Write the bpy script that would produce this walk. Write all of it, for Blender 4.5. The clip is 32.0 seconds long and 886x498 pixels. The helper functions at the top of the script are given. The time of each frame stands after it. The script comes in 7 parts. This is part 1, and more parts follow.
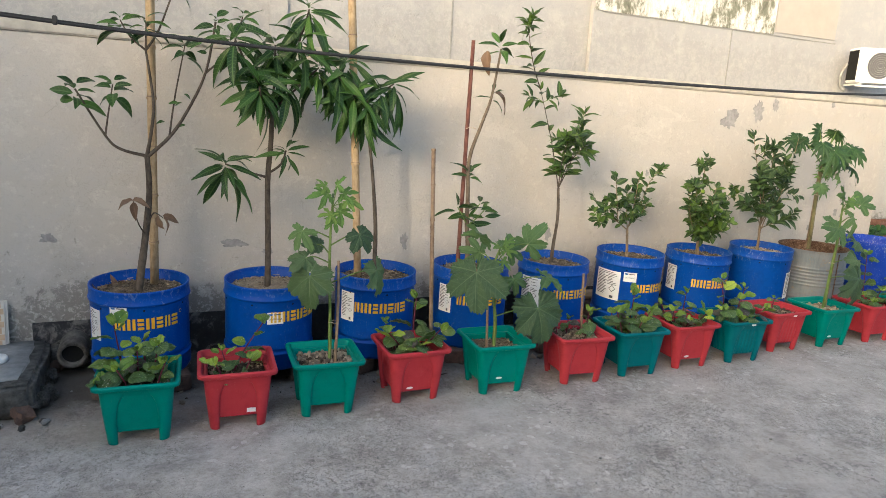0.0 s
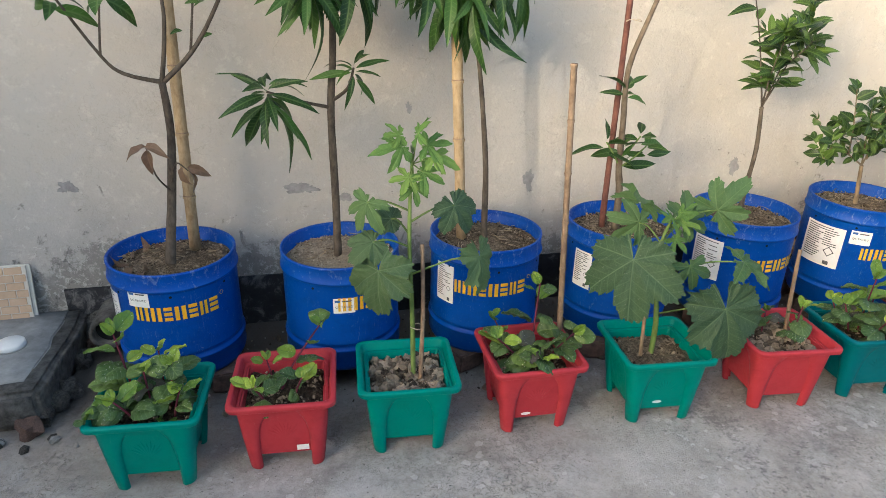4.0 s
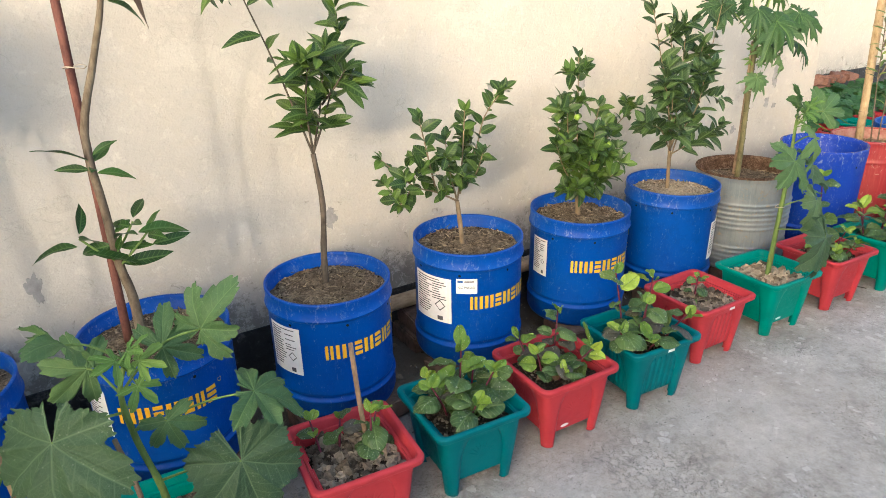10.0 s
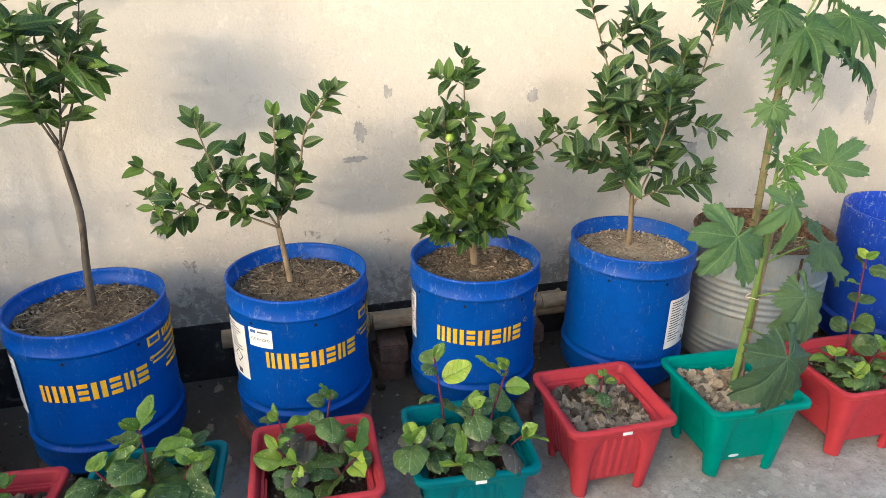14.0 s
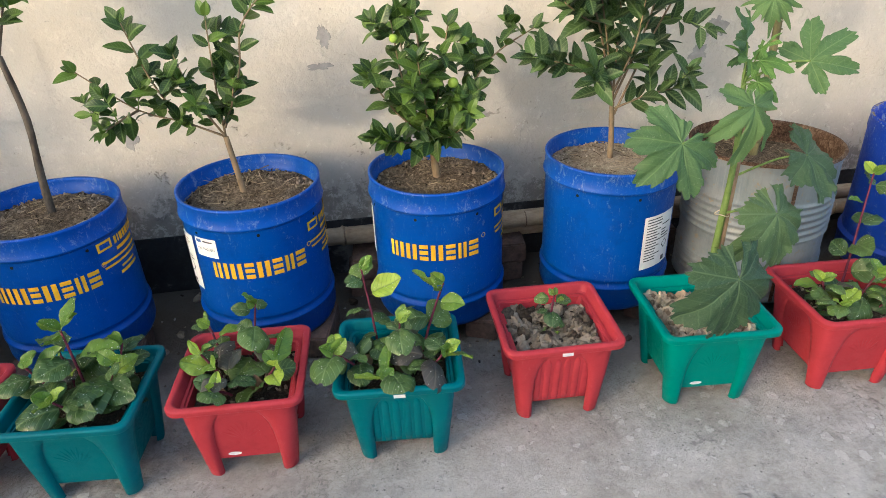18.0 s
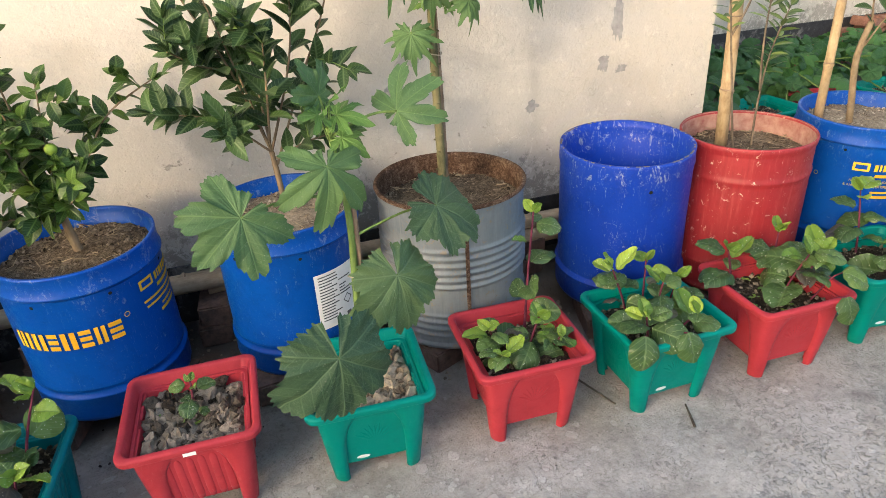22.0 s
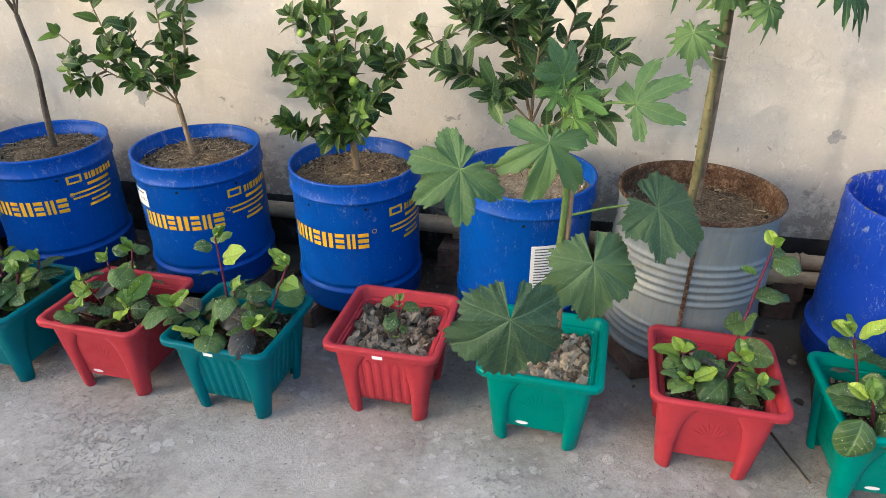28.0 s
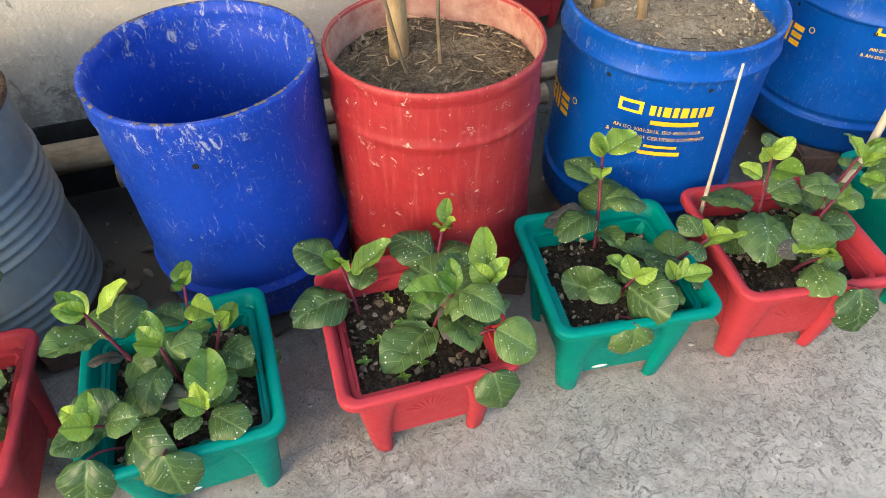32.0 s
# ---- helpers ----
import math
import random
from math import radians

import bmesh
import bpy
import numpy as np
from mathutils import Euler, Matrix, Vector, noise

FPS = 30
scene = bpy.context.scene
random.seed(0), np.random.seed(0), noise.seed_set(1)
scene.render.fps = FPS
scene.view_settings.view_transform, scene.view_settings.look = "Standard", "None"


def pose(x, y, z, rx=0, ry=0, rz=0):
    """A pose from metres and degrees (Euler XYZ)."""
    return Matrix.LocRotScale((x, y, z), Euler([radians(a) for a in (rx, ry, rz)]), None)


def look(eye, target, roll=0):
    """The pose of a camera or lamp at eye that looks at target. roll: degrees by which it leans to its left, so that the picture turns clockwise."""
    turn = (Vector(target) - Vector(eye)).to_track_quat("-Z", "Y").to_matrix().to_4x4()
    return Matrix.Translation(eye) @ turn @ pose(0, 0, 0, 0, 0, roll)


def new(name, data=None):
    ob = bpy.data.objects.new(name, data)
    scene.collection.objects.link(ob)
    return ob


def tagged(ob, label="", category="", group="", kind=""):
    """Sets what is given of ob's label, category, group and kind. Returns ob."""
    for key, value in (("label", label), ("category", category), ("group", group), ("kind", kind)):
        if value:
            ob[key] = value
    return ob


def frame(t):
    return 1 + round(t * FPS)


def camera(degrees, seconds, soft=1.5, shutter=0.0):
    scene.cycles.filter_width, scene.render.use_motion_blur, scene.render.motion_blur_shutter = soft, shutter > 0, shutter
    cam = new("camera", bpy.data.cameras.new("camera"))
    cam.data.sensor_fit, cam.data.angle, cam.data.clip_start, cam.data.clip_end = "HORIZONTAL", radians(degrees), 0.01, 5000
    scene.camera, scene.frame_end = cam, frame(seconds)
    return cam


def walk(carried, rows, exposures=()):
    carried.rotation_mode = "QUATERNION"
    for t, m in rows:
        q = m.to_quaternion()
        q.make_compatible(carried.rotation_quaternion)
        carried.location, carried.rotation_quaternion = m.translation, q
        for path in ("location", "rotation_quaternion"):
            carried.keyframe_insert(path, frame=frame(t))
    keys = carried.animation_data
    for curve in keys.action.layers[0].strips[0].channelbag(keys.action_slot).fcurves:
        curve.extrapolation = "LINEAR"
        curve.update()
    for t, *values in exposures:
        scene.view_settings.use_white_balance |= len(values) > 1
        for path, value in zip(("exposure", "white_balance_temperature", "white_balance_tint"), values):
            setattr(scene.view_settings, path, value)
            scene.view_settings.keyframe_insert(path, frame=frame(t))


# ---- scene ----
cam = camera(67.8, 32.0, soft=0.5)
PATH = [
    (0, (0.107, -0.068, 1.387), (0.92, 1.715, 0.988), 3.2),
    (0.5, (0.085, 0.094, 1.411), (0.912, 1.876, 1.033), 0.3),
    (1, (0.135, 0.235, 1.421), (0.998, 1.98, 0.961), 1.4),
    (1.5, (0.266, 0.339, 1.413), (0.977, 2.145, 0.931), 2.1),
    (2, (0.388, 0.445, 1.413), (0.943, 2.265, 0.797), 1.6),
    (2.5, (0.445, 0.546, 1.391), (0.98, 2.37, 0.77), 1.7),
    (4.5, (0.631, 1.068, 1.494), (1.004, 2.844, 0.653), 0.6),
    (5, (0.761, 1.133, 1.49), (1.124, 2.893, 0.612), 0.4),
    (5.5, (0.832, 1.173, 1.492), (1.257, 2.919, 0.612), 0.3),
    (6, (0.865, 1.196, 1.481), (1.306, 2.924, 0.576), 0.4),
    (6.5, (0.887, 1.218, 1.477), (1.366, 2.933, 0.567), 0.8),
    (7, (0.923, 1.254, 1.478), (1.577, 2.928, 0.6), 1.4),
    (7.5, (1.0, 1.369, 1.486), (1.97, 2.934, 0.705), 5.0),
    (8, (1.075, 1.447, 1.485), (2.201, 2.951, 0.801), 3.8),
    (8.5, (1.162, 1.453, 1.475), (2.41, 2.842, 0.76), 2.0),
    (9, (1.332, 1.43, 1.464), (2.457, 2.932, 0.772), 1.1),
    (9.5, (1.509, 1.366, 1.484), (2.444, 2.987, 0.78), -0.3),
    (10, (1.648, 1.312, 1.501), (2.628, 2.883, 0.746), -1.9),
    (10.5, (1.846, 1.367, 1.479), (2.858, 2.913, 0.712), -0.4),
    (11, (2.078, 1.408, 1.463), (3.016, 3.013, 0.727), 0.3),
    (11.5, (2.314, 1.343, 1.447), (3.006, 3.061, 0.69), -1.0),
    (12, (2.515, 1.273, 1.452), (3.162, 3.002, 0.681), -0.4),
    (12.5, (2.594, 1.306, 1.414), (3.142, 3.046, 0.594), -1.6),
    (13, (2.709, 1.42, 1.418), (3.324, 3.152, 0.63), 0.4),
    (13.5, (2.809, 1.448, 1.392), (3.382, 3.197, 0.609), -1.1),
    (14, (2.963, 1.378, 1.407), (3.459, 3.165, 0.658), 0.1),
    (14.5, (3.083, 1.319, 1.438), (3.63, 3.094, 0.695), -0.5),
    (16.5, (3.333, 1.212, 1.341), (3.959, 2.951, 0.579), -3.5),
    (17, (3.298, 1.238, 1.347), (3.647, 3.024, 0.518), -4.4),
    (17.5, (3.28, 1.254, 1.341), (3.308, 3.069, 0.501), -5.3),
    (18, (3.357, 1.359, 1.33), (3.595, 3.102, 0.379), -2.4),
    (18.5, (3.504, 1.482, 1.348), (3.836, 3.196, 0.371), -4.3),
    (19, (3.657, 1.512, 1.351), (4.01, 3.207, 0.349), -5.0),
    (19.5, (3.855, 1.451, 1.368), (4.122, 3.185, 0.407), -3.3),
    (20, (3.922, 1.426, 1.363), (4.159, 3.173, 0.418), -3.9),
    (20.5, (3.953, 1.416, 1.351), (4.165, 3.173, 0.42), -5.4),
    (21, (3.996, 1.417, 1.366), (4.348, 3.163, 0.456), -3.9),
    (21.5, (4.029, 1.403, 1.367), (4.449, 3.168, 0.527), -2.9),
    (22, (4.107, 1.425, 1.353), (4.627, 3.11, 0.409), -3.4),
    (22.5, (4.255, 1.513, 1.373), (4.946, 3.143, 0.443), -2.8),
    (23, (4.372, 1.579, 1.383), (5.172, 3.198, 0.523), -3.6),
    (23.5, (4.479, 1.56, 1.382), (5.23, 3.219, 0.556), -5.1),
    (24, (4.625, 1.496, 1.403), (5.257, 3.199, 0.567), -3.1),
    (24.5, (4.728, 1.45, 1.399), (5.368, 3.15, 0.561), -2.4),
    (26.5, (4.63, 1.415, 1.435), (4.812, 3.24, 0.645), -3.6),
    (27, (4.487, 1.372, 1.414), (4.402, 3.193, 0.589), -4.1),
    (27.5, (4.343, 1.344, 1.391), (4.051, 3.109, 0.498), -3.6),
    (28, (4.299, 1.334, 1.356), (3.965, 3.057, 0.398), 0.1),
    (28.5, (4.348, 1.315, 1.358), (4.124, 3.073, 0.43), -1.6),
    (29, (4.476, 1.328, 1.347), (4.45, 3.1, 0.421), -4.4),
    (29.5, (4.731, 1.351, 1.334), (4.754, 3.091, 0.348), -4.6),
    (30, (4.914, 1.392, 1.389), (5.016, 3.087, 0.331), -5.2),
    (30.5, (5.031, 1.484, 1.364), (5.335, 3.13, 0.269), -3.7),
    (31, (5.197, 1.684, 1.345), (5.707, 3.198, 0.142), -2.2),
    (31.5, (5.264, 1.802, 1.321), (5.895, 3.196, 0.032), 1.3),
    (32, (5.396, 2.007, 1.231), (5.814, 3.338, -0.202), -0.8),
]
walk(cam, [(t, look(eye, target, roll)) for t, eye, target, roll in PATH], exposures=[(0.0, 2.2, 6250, 6), (6.0, 2.6, 6250, 5), (17.0, 2.6, 6150, 5), (23.0, 2.66, 6450, 7), (28.0, 2.65, 6100, 6), (31.0, 2.65, 6450, 5), (32.0, 2.95, 6500, 3)])

# ---- world, sun and exposure ----
SUN_AZ = math.atan2(-0.79, -0.61)
SUN_EL = radians(11.0)
world = bpy.data.worlds.new("sky")
scene.world = world
world.use_nodes = True
wnt = world.node_tree
sky = wnt.nodes.new("ShaderNodeTexSky")
sky.sky_type = 'NISHITA'
sky.sun_disc = False
sky.sun_elevation = SUN_EL
sky.sun_rotation = SUN_AZ
sky.dust_density = 3.0
sky.air_density = 0.8
sky.ozone_density = 0.3
wnt.links.new(sky.outputs["Color"], wnt.nodes["Background"].inputs["Color"])
wnt.nodes["Background"].inputs["Strength"].default_value = 0.15
sun_data = bpy.data.lights.new("sun", 'SUN')
sun_data.energy = 0.235
sun_data.angle = radians(0.9)
sun_data.color = (1.0, 0.88, 0.73)
sun = new("sun", sun_data)
sun_dir = Vector((-0.79 * math.cos(SUN_EL), -0.61 * math.cos(SUN_EL), math.sin(SUN_EL)))
sun.matrix_world = look(sun_dir * 20, (0, 0, 0))

# ---- materials ----


def nodes_of(name, rough=0.8, metal=0.0, spec=0.4):
    m = bpy.data.materials.new(name)
    m.use_nodes = True
    nt = m.node_tree
    b = nt.nodes["Principled BSDF"]
    b.inputs["Roughness"].default_value = rough
    b.inputs["Metallic"].default_value = metal
    b.inputs["Specular IOR Level"].default_value = spec
    return m, nt, b


def coords(nt, kind="Object"):
    return nt.nodes.new("ShaderNodeTexCoord").outputs[kind]


def noise_tex(nt, vec, scale, detail=4.0, rough=0.55, distort=0.0):
    n = nt.nodes.new("ShaderNodeTexNoise")
    n.inputs["Scale"].default_value = scale
    n.inputs["Detail"].default_value = detail
    n.inputs["Roughness"].default_value = rough
    n.inputs["Distortion"].default_value = distort
    if vec is not None:
        nt.links.new(vec, n.inputs["Vector"])
    return n.outputs["Fac"]


def ramp(nt, fac, stops, smooth=False):
    r = nt.nodes.new("ShaderNodeValToRGB")
    r.color_ramp.interpolation = 'EASE' if smooth else 'LINEAR'
    els = r.color_ramp.elements
    while len(els) < len(stops):
        els.new(0.5)
    for e, (p, c) in zip(els, stops):
        e.position = p
        e.color = (c, c, c, 1) if isinstance(c, (int, float)) else (*c, 1)
    nt.links.new(fac, r.inputs["Fac"])
    return r.outputs["Color"]


def mix(nt, fac, a, b, mode='MIX'):
    n = nt.nodes.new("ShaderNodeMix")
    n.data_type = 'RGBA'
    n.blend_type = mode
    for sock, v in ((n.inputs["Factor"], fac), (n.inputs[6], a), (n.inputs[7], b)):
        if isinstance(v, (int, float)):
            sock.default_value = v if sock is n.inputs["Factor"] else (v, v, v, 1)
        elif isinstance(v, tuple):
            sock.default_value = (*v, 1)
        else:
            nt.links.new(v, sock)
    return n.outputs[2]


def maths(nt, op, a, b=None, c=None):
    n = nt.nodes.new("ShaderNodeMath")
    n.operation = op
    for s, v in zip(n.inputs, (a, b, c)):
        if v is None:
            continue
        if isinstance(v, (int, float)):
            s.default_value = v
        else:
            nt.links.new(v, s)
    return n.outputs[0]


def split(nt, vec):
    n = nt.nodes.new("ShaderNodeSeparateXYZ")
    nt.links.new(vec, n.inputs[0])
    return n.outputs


def scaled(nt, vec, s):
    n = nt.nodes.new("ShaderNodeMapping")
    n.inputs["Scale"].default_value = s
    nt.links.new(vec, n.inputs["Vector"])
    return n.outputs[0]


def shifted(nt, vec, amount=17.0):
    """Coordinates moved by the object's random number, so that repeats differ."""
    info = nt.nodes.new("ShaderNodeObjectInfo")
    n = nt.nodes.new("ShaderNodeVectorMath")
    n.operation = 'ADD'
    c = nt.nodes.new("ShaderNodeCombineXYZ")
    k = maths(nt, 'MULTIPLY', info.outputs["Random"], amount)
    for i in range(3):
        nt.links.new(k, c.inputs[i])
    nt.links.new(vec, n.inputs[0])
    nt.links.new(c.outputs[0], n.inputs[1])
    return n.outputs[0]


def bump(nt, bsdf, height, strength=0.3, dist=0.01):
    b = nt.nodes.new("ShaderNodeBump")
    b.inputs["Strength"].default_value = strength
    b.inputs["Distance"].default_value = dist
    nt.links.new(height, b.inputs["Height"])
    nt.links.new(b.outputs[0], bsdf.inputs["Normal"])


def grainy(name, dark, light, scale=30.0, rough=0.85, bump_s=0.3, bump_d=0.005, big=3.0, spec=0.3, metal=0.0):
    m, nt, b = nodes_of(name, rough, metal, spec)
    v = shifted(nt, coords(nt))
    f = noise_tex(nt, v, scale, 6, 0.65)
    g = noise_tex(nt, v, big, 3, 0.5)
    k = maths(nt, 'ADD', maths(nt, 'MULTIPLY', f, 0.6), maths(nt, 'MULTIPLY', g, 0.4))
    nt.links.new(ramp(nt, k, ((0.35, dark), (0.65, light))), b.inputs["Base Color"])
    bump(nt, b, f, bump_s, bump_d)
    return m


def squiggle(nt, v, scale, width, distort=1.2, detail=5):
    """Thin wandering lines: where a noise crosses its middle."""
    n = noise_tex(nt, v, scale, detail, 0.6, distort)
    return ramp(nt, maths(nt, 'ABSOLUTE', maths(nt, 'SUBTRACT', n, 0.5)), ((0.0, 1.0), (width, 0.0)))


def concrete_floor():
    m, nt, b = nodes_of("concrete_floor", 0.9, spec=0.2)
    v = coords(nt)
    big = noise_tex(nt, v, 0.9, 5, 0.6, 0.2)
    mid = noise_tex(nt, v, 5.0, 10, 0.7)
    grain = noise_tex(nt, v, 34, 10, 0.8)
    fine = noise_tex(nt, v, 130, 8, 0.8)
    k = maths(nt, 'ADD', maths(nt, 'MULTIPLY', mid, 0.55), maths(nt, 'MULTIPLY', grain, 0.45))
    col = ramp(nt, k, ((0.4, (0.29, 0.266, 0.245)), (0.5, (0.43, 0.4, 0.375)), (0.6, (0.54, 0.51, 0.485))))
    col = mix(nt, ramp(nt, big, ((0.42, 0.0), (0.64, 0.4))), col, (0.42, 0.385, 0.35))
    # worn stretches where the cement skin curls off in scraps
    worn = ramp(nt, noise_tex(nt, v, 1.5, 6, 0.65), ((0.42, 0.1), (0.54, 1.0)))
    lines = maths(nt, 'MULTIPLY', squiggle(nt, v, 30, 0.022), worn)
    col = mix(nt, maths(nt, 'MULTIPLY', lines, 0.75), col, (0.16, 0.148, 0.14))
    # pale scabs of skin that are left, each with a crisp edge
    warp = nt.nodes.new("ShaderNodeVectorMath")
    warp.operation = 'ADD'
    wob = nt.nodes.new("ShaderNodeTexNoise")
    wob.inputs["Scale"].default_value = 22.0
    wob.inputs["Detail"].default_value = 6
    nt.links.new(v, wob.inputs["Vector"])
    nt.links.new(v, warp.inputs[0])
    nt.links.new(scaled(nt, wob.outputs["Color"], (0.05, 0.05, 0.05)), warp.inputs[1])
    cells = nt.nodes.new("ShaderNodeTexVoronoi")
    cells.inputs["Scale"].default_value = 21
    nt.links.new(warp.outputs[0], cells.inputs["Vector"])
    size = maths(nt, 'MULTIPLY', split(nt, cells.outputs["Color"])[0], 0.46)
    where = ramp(nt, noise_tex(nt, v, 2.1, 6, 0.7), ((0.43, 0.0), (0.58, 1.0)))
    inside = maths(nt, 'SUBTRACT', maths(nt, 'MULTIPLY', size, where), cells.outputs["Distance"])
    scab = ramp(nt, maths(nt, 'ADD', inside, 0.5), ((0.5, 0.0), (0.508, 1.0)))
    rim = maths(nt, 'SUBTRACT', ramp(nt, maths(nt, 'ADD', inside, 0.5), ((0.485, 0.0), (0.497, 1.0))), scab)
    col = mix(nt, maths(nt, 'MULTIPLY', rim, 0.6), col, (0.2, 0.19, 0.18))
    col = mix(nt, maths(nt, 'MULTIPLY', scab, 0.42), col, (0.68, 0.655, 0.635))
    dark = maths(nt, 'ADD', maths(nt, 'MULTIPLY', noise_tex(nt, v, 1.7, 4, 0.6), 0.5), maths(nt, 'MULTIPLY', noise_tex(nt, v, 40, 10, 0.8), 0.5))
    col = mix(nt, ramp(nt, dark, ((0.56, 0.0), (0.6, 0.7))), col, (0.15, 0.14, 0.135))
    pits = nt.nodes.new("ShaderNodeTexVoronoi")
    pits.inputs["Scale"].default_value = 48
    nt.links.new(v, pits.inputs["Vector"])
    few = ramp(nt, split(nt, pits.outputs["Color"])[1], ((0.72, 0.0), (0.74, 1.0)))
    col = mix(nt, maths(nt, 'MULTIPLY', few, ramp(nt, pits.outputs["Distance"], ((0.1, 0.8), (0.16, 0.0)))), col, (0.12, 0.112, 0.105))
    col = mix(nt, ramp(nt, fine, ((0.36, 0.5), (0.46, 0.0))), col, (0.22, 0.205, 0.19))
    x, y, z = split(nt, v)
    # spilt earth along the foot of the pots, and darker towards the wall
    near_wall = maths(nt, 'ADD', y, maths(nt, 'MULTIPLY', mid, 0.6))
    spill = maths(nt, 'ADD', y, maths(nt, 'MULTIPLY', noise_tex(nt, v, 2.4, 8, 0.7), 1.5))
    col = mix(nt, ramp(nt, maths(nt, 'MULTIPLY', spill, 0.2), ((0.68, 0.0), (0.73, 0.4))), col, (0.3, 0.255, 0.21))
    col = mix(nt, ramp(nt, maths(nt, 'MULTIPLY', near_wall, 0.2), ((0.645, 0.0), (0.7, 0.9))), col, (0.075, 0.064, 0.054))
    nt.links.new(col, b.inputs["Base Color"])
    h = maths(nt, 'SUBTRACT', maths(nt, 'ADD', maths(nt, 'ADD', maths(nt, 'MULTIPLY', grain, 0.6), maths(nt, 'MULTIPLY', fine, 0.5)), maths(nt, 'MULTIPLY', scab, 0.2)), maths(nt, 'MULTIPLY', lines, 0.4))
    bump(nt, b, h, 0.9, 0.012)
    return m


def painted_plaster(name, paint, shade, dirty=1.0):
    m, nt, b = nodes_of(name, 0.85, spec=0.25)
    v = coords(nt)
    big = noise_tex(nt, v, 1.3, 5, 0.6, 0.3)
    mid = noise_tex(nt, v, 7, 7, 0.65)
    fine = noise_tex(nt, v, 80, 5, 0.65)
    streak = noise_tex(nt, scaled(nt, v, (6, 6, 0.7)), 2.0, 5, 0.6)
    col = mix(nt, ramp(nt, big, ((0.3, 0.0), (0.7, 1.0))), paint, shade)
    patchy = noise_tex(nt, v, 3.2, 8, 0.72, 0.3)
    col = mix(nt, ramp(nt, patchy, ((0.42, 0.0), (0.62, 0.3 * dirty))), col, (0.5, 0.465, 0.42))
    # where a later coat of paint ends in a ragged edge
    coat = noise_tex(nt, scaled(nt, v, (1.0, 1.0, 1.5)), 2.3, 9, 0.66, 0.5)
    col = mix(nt, ramp(nt, coat, ((0.515, 0.0), (0.525, 0.3 * dirty))), col, (0.47, 0.44, 0.415))
    col = mix(nt, ramp(nt, coat, ((0.4, 0.25 * dirty), (0.415, 0.0))), col, (0.62, 0.57, 0.5))
    chips = noise_tex(nt, v, 13, 9, 0.7, 0.7)
    col = mix(nt, ramp(nt, chips, ((0.675, 0.0), (0.685, 0.75 * dirty))), col, (0.3, 0.285, 0.28))
    col = mix(nt, ramp(nt, noise_tex(nt, v, 18, 8, 0.75), ((0.55, 0.0), (0.68, 0.3 * dirty))), col, (0.74, 0.69, 0.6))
    col = mix(nt, ramp(nt, streak, ((0.55, 0.0), (0.75, 0.22 * dirty))), col, (0.42, 0.38, 0.34))
    x, y, z = split(nt, v)
    # damp, flaked zone that climbs from the floor
    damp = maths(nt, 'SUBTRACT', maths(nt, 'ADD', maths(nt, 'MULTIPLY', mid, 0.55), maths(nt, 'MULTIPLY', big, 0.35)), maths(nt, 'MULTIPLY', z, 0.62))
    col = mix(nt, ramp(nt, damp, ((0.08, 0.0), (0.25, 0.75 * dirty))), col, (0.4, 0.37, 0.335))
    wet = maths(nt, 'SUBTRACT', maths(nt, 'ADD', maths(nt, 'MULTIPLY', noise_tex(nt, v, 14, 10, 0.8), 0.6), maths(nt, 'MULTIPLY', big, 0.3)), maths(nt, 'MULTIPLY', z, 0.7))
    col = mix(nt, ramp(nt, wet, ((0.205, 0.0), (0.235, 0.75 * dirty))), col, (0.21, 0.195, 0.175))
    scale = maths(nt, 'SUBTRACT', noise_tex(nt, shifted(nt, v, 31.0), 26, 9, 0.8, 0.6), maths(nt, 'MULTIPLY', z, 0.22))
    col = mix(nt, ramp(nt, scale, ((0.47, 0.0), (0.49, 0.6 * dirty))), col, (0.6, 0.565, 0.51))
    flake = noise_tex(nt, v, 11, 10, 0.75, 0.8)
    low = maths(nt, 'SUBTRACT', flake, maths(nt, 'MULTIPLY', z, 0.16))
    spot = ramp(nt, low, ((0.54, 0.0), (0.565, 0.8 * dirty)))
    speck = noise_tex(nt, v, 38, 9, 0.8, 0.5)
    col = mix(nt, ramp(nt, maths(nt, 'SUBTRACT', speck, maths(nt, 'MULTIPLY', z, 0.05)), ((0.6, 0.0), (0.66, 0.45 * dirty))), col, (0.34, 0.31, 0.28))
    col = mix(nt, ramp(nt, mid, ((0.35, 0.22), (0.5, 0.0))), col, (0.5, 0.46, 0.41))
    col = mix(nt, spot, col, (0.3, 0.275, 0.25))
    crack = nt.nodes.new("ShaderNodeTexVoronoi")
    crack.feature = 'DISTANCE_TO_EDGE'
    crack.inputs["Scale"].default_value = 1.7
    warped = nt.nodes.new("ShaderNodeVectorMath")
    warped.operation = 'ADD'
    nt.links.new(v, warped.inputs[0])
    wob = nt.nodes.new("ShaderNodeTexNoise")
    wob.inputs["Scale"].default_value = 3.0
    wob.inputs["Detail"].default_value = 6
    nt.links.new(v, wob.inputs["Vector"])
    nt.links.new(wob.outputs["Color"], warped.inputs[1])
    nt.links.new(warped.outputs[0], crack.inputs["Vector"])
    line = maths(nt, 'MULTIPLY', ramp(nt, crack.outputs["Distance"], ((0.0, 1.0), (0.006, 0.0))), ramp(nt, mid, ((0.5, 0.0), (0.6, 0.5 * dirty))))
    col = mix(nt, line, col, (0.3, 0.28, 0.25))
    gate = ramp(nt, noise_tex(nt, v, 4.0, 6, 0.7), ((0.5, 0.0), (0.62, 1.0)))
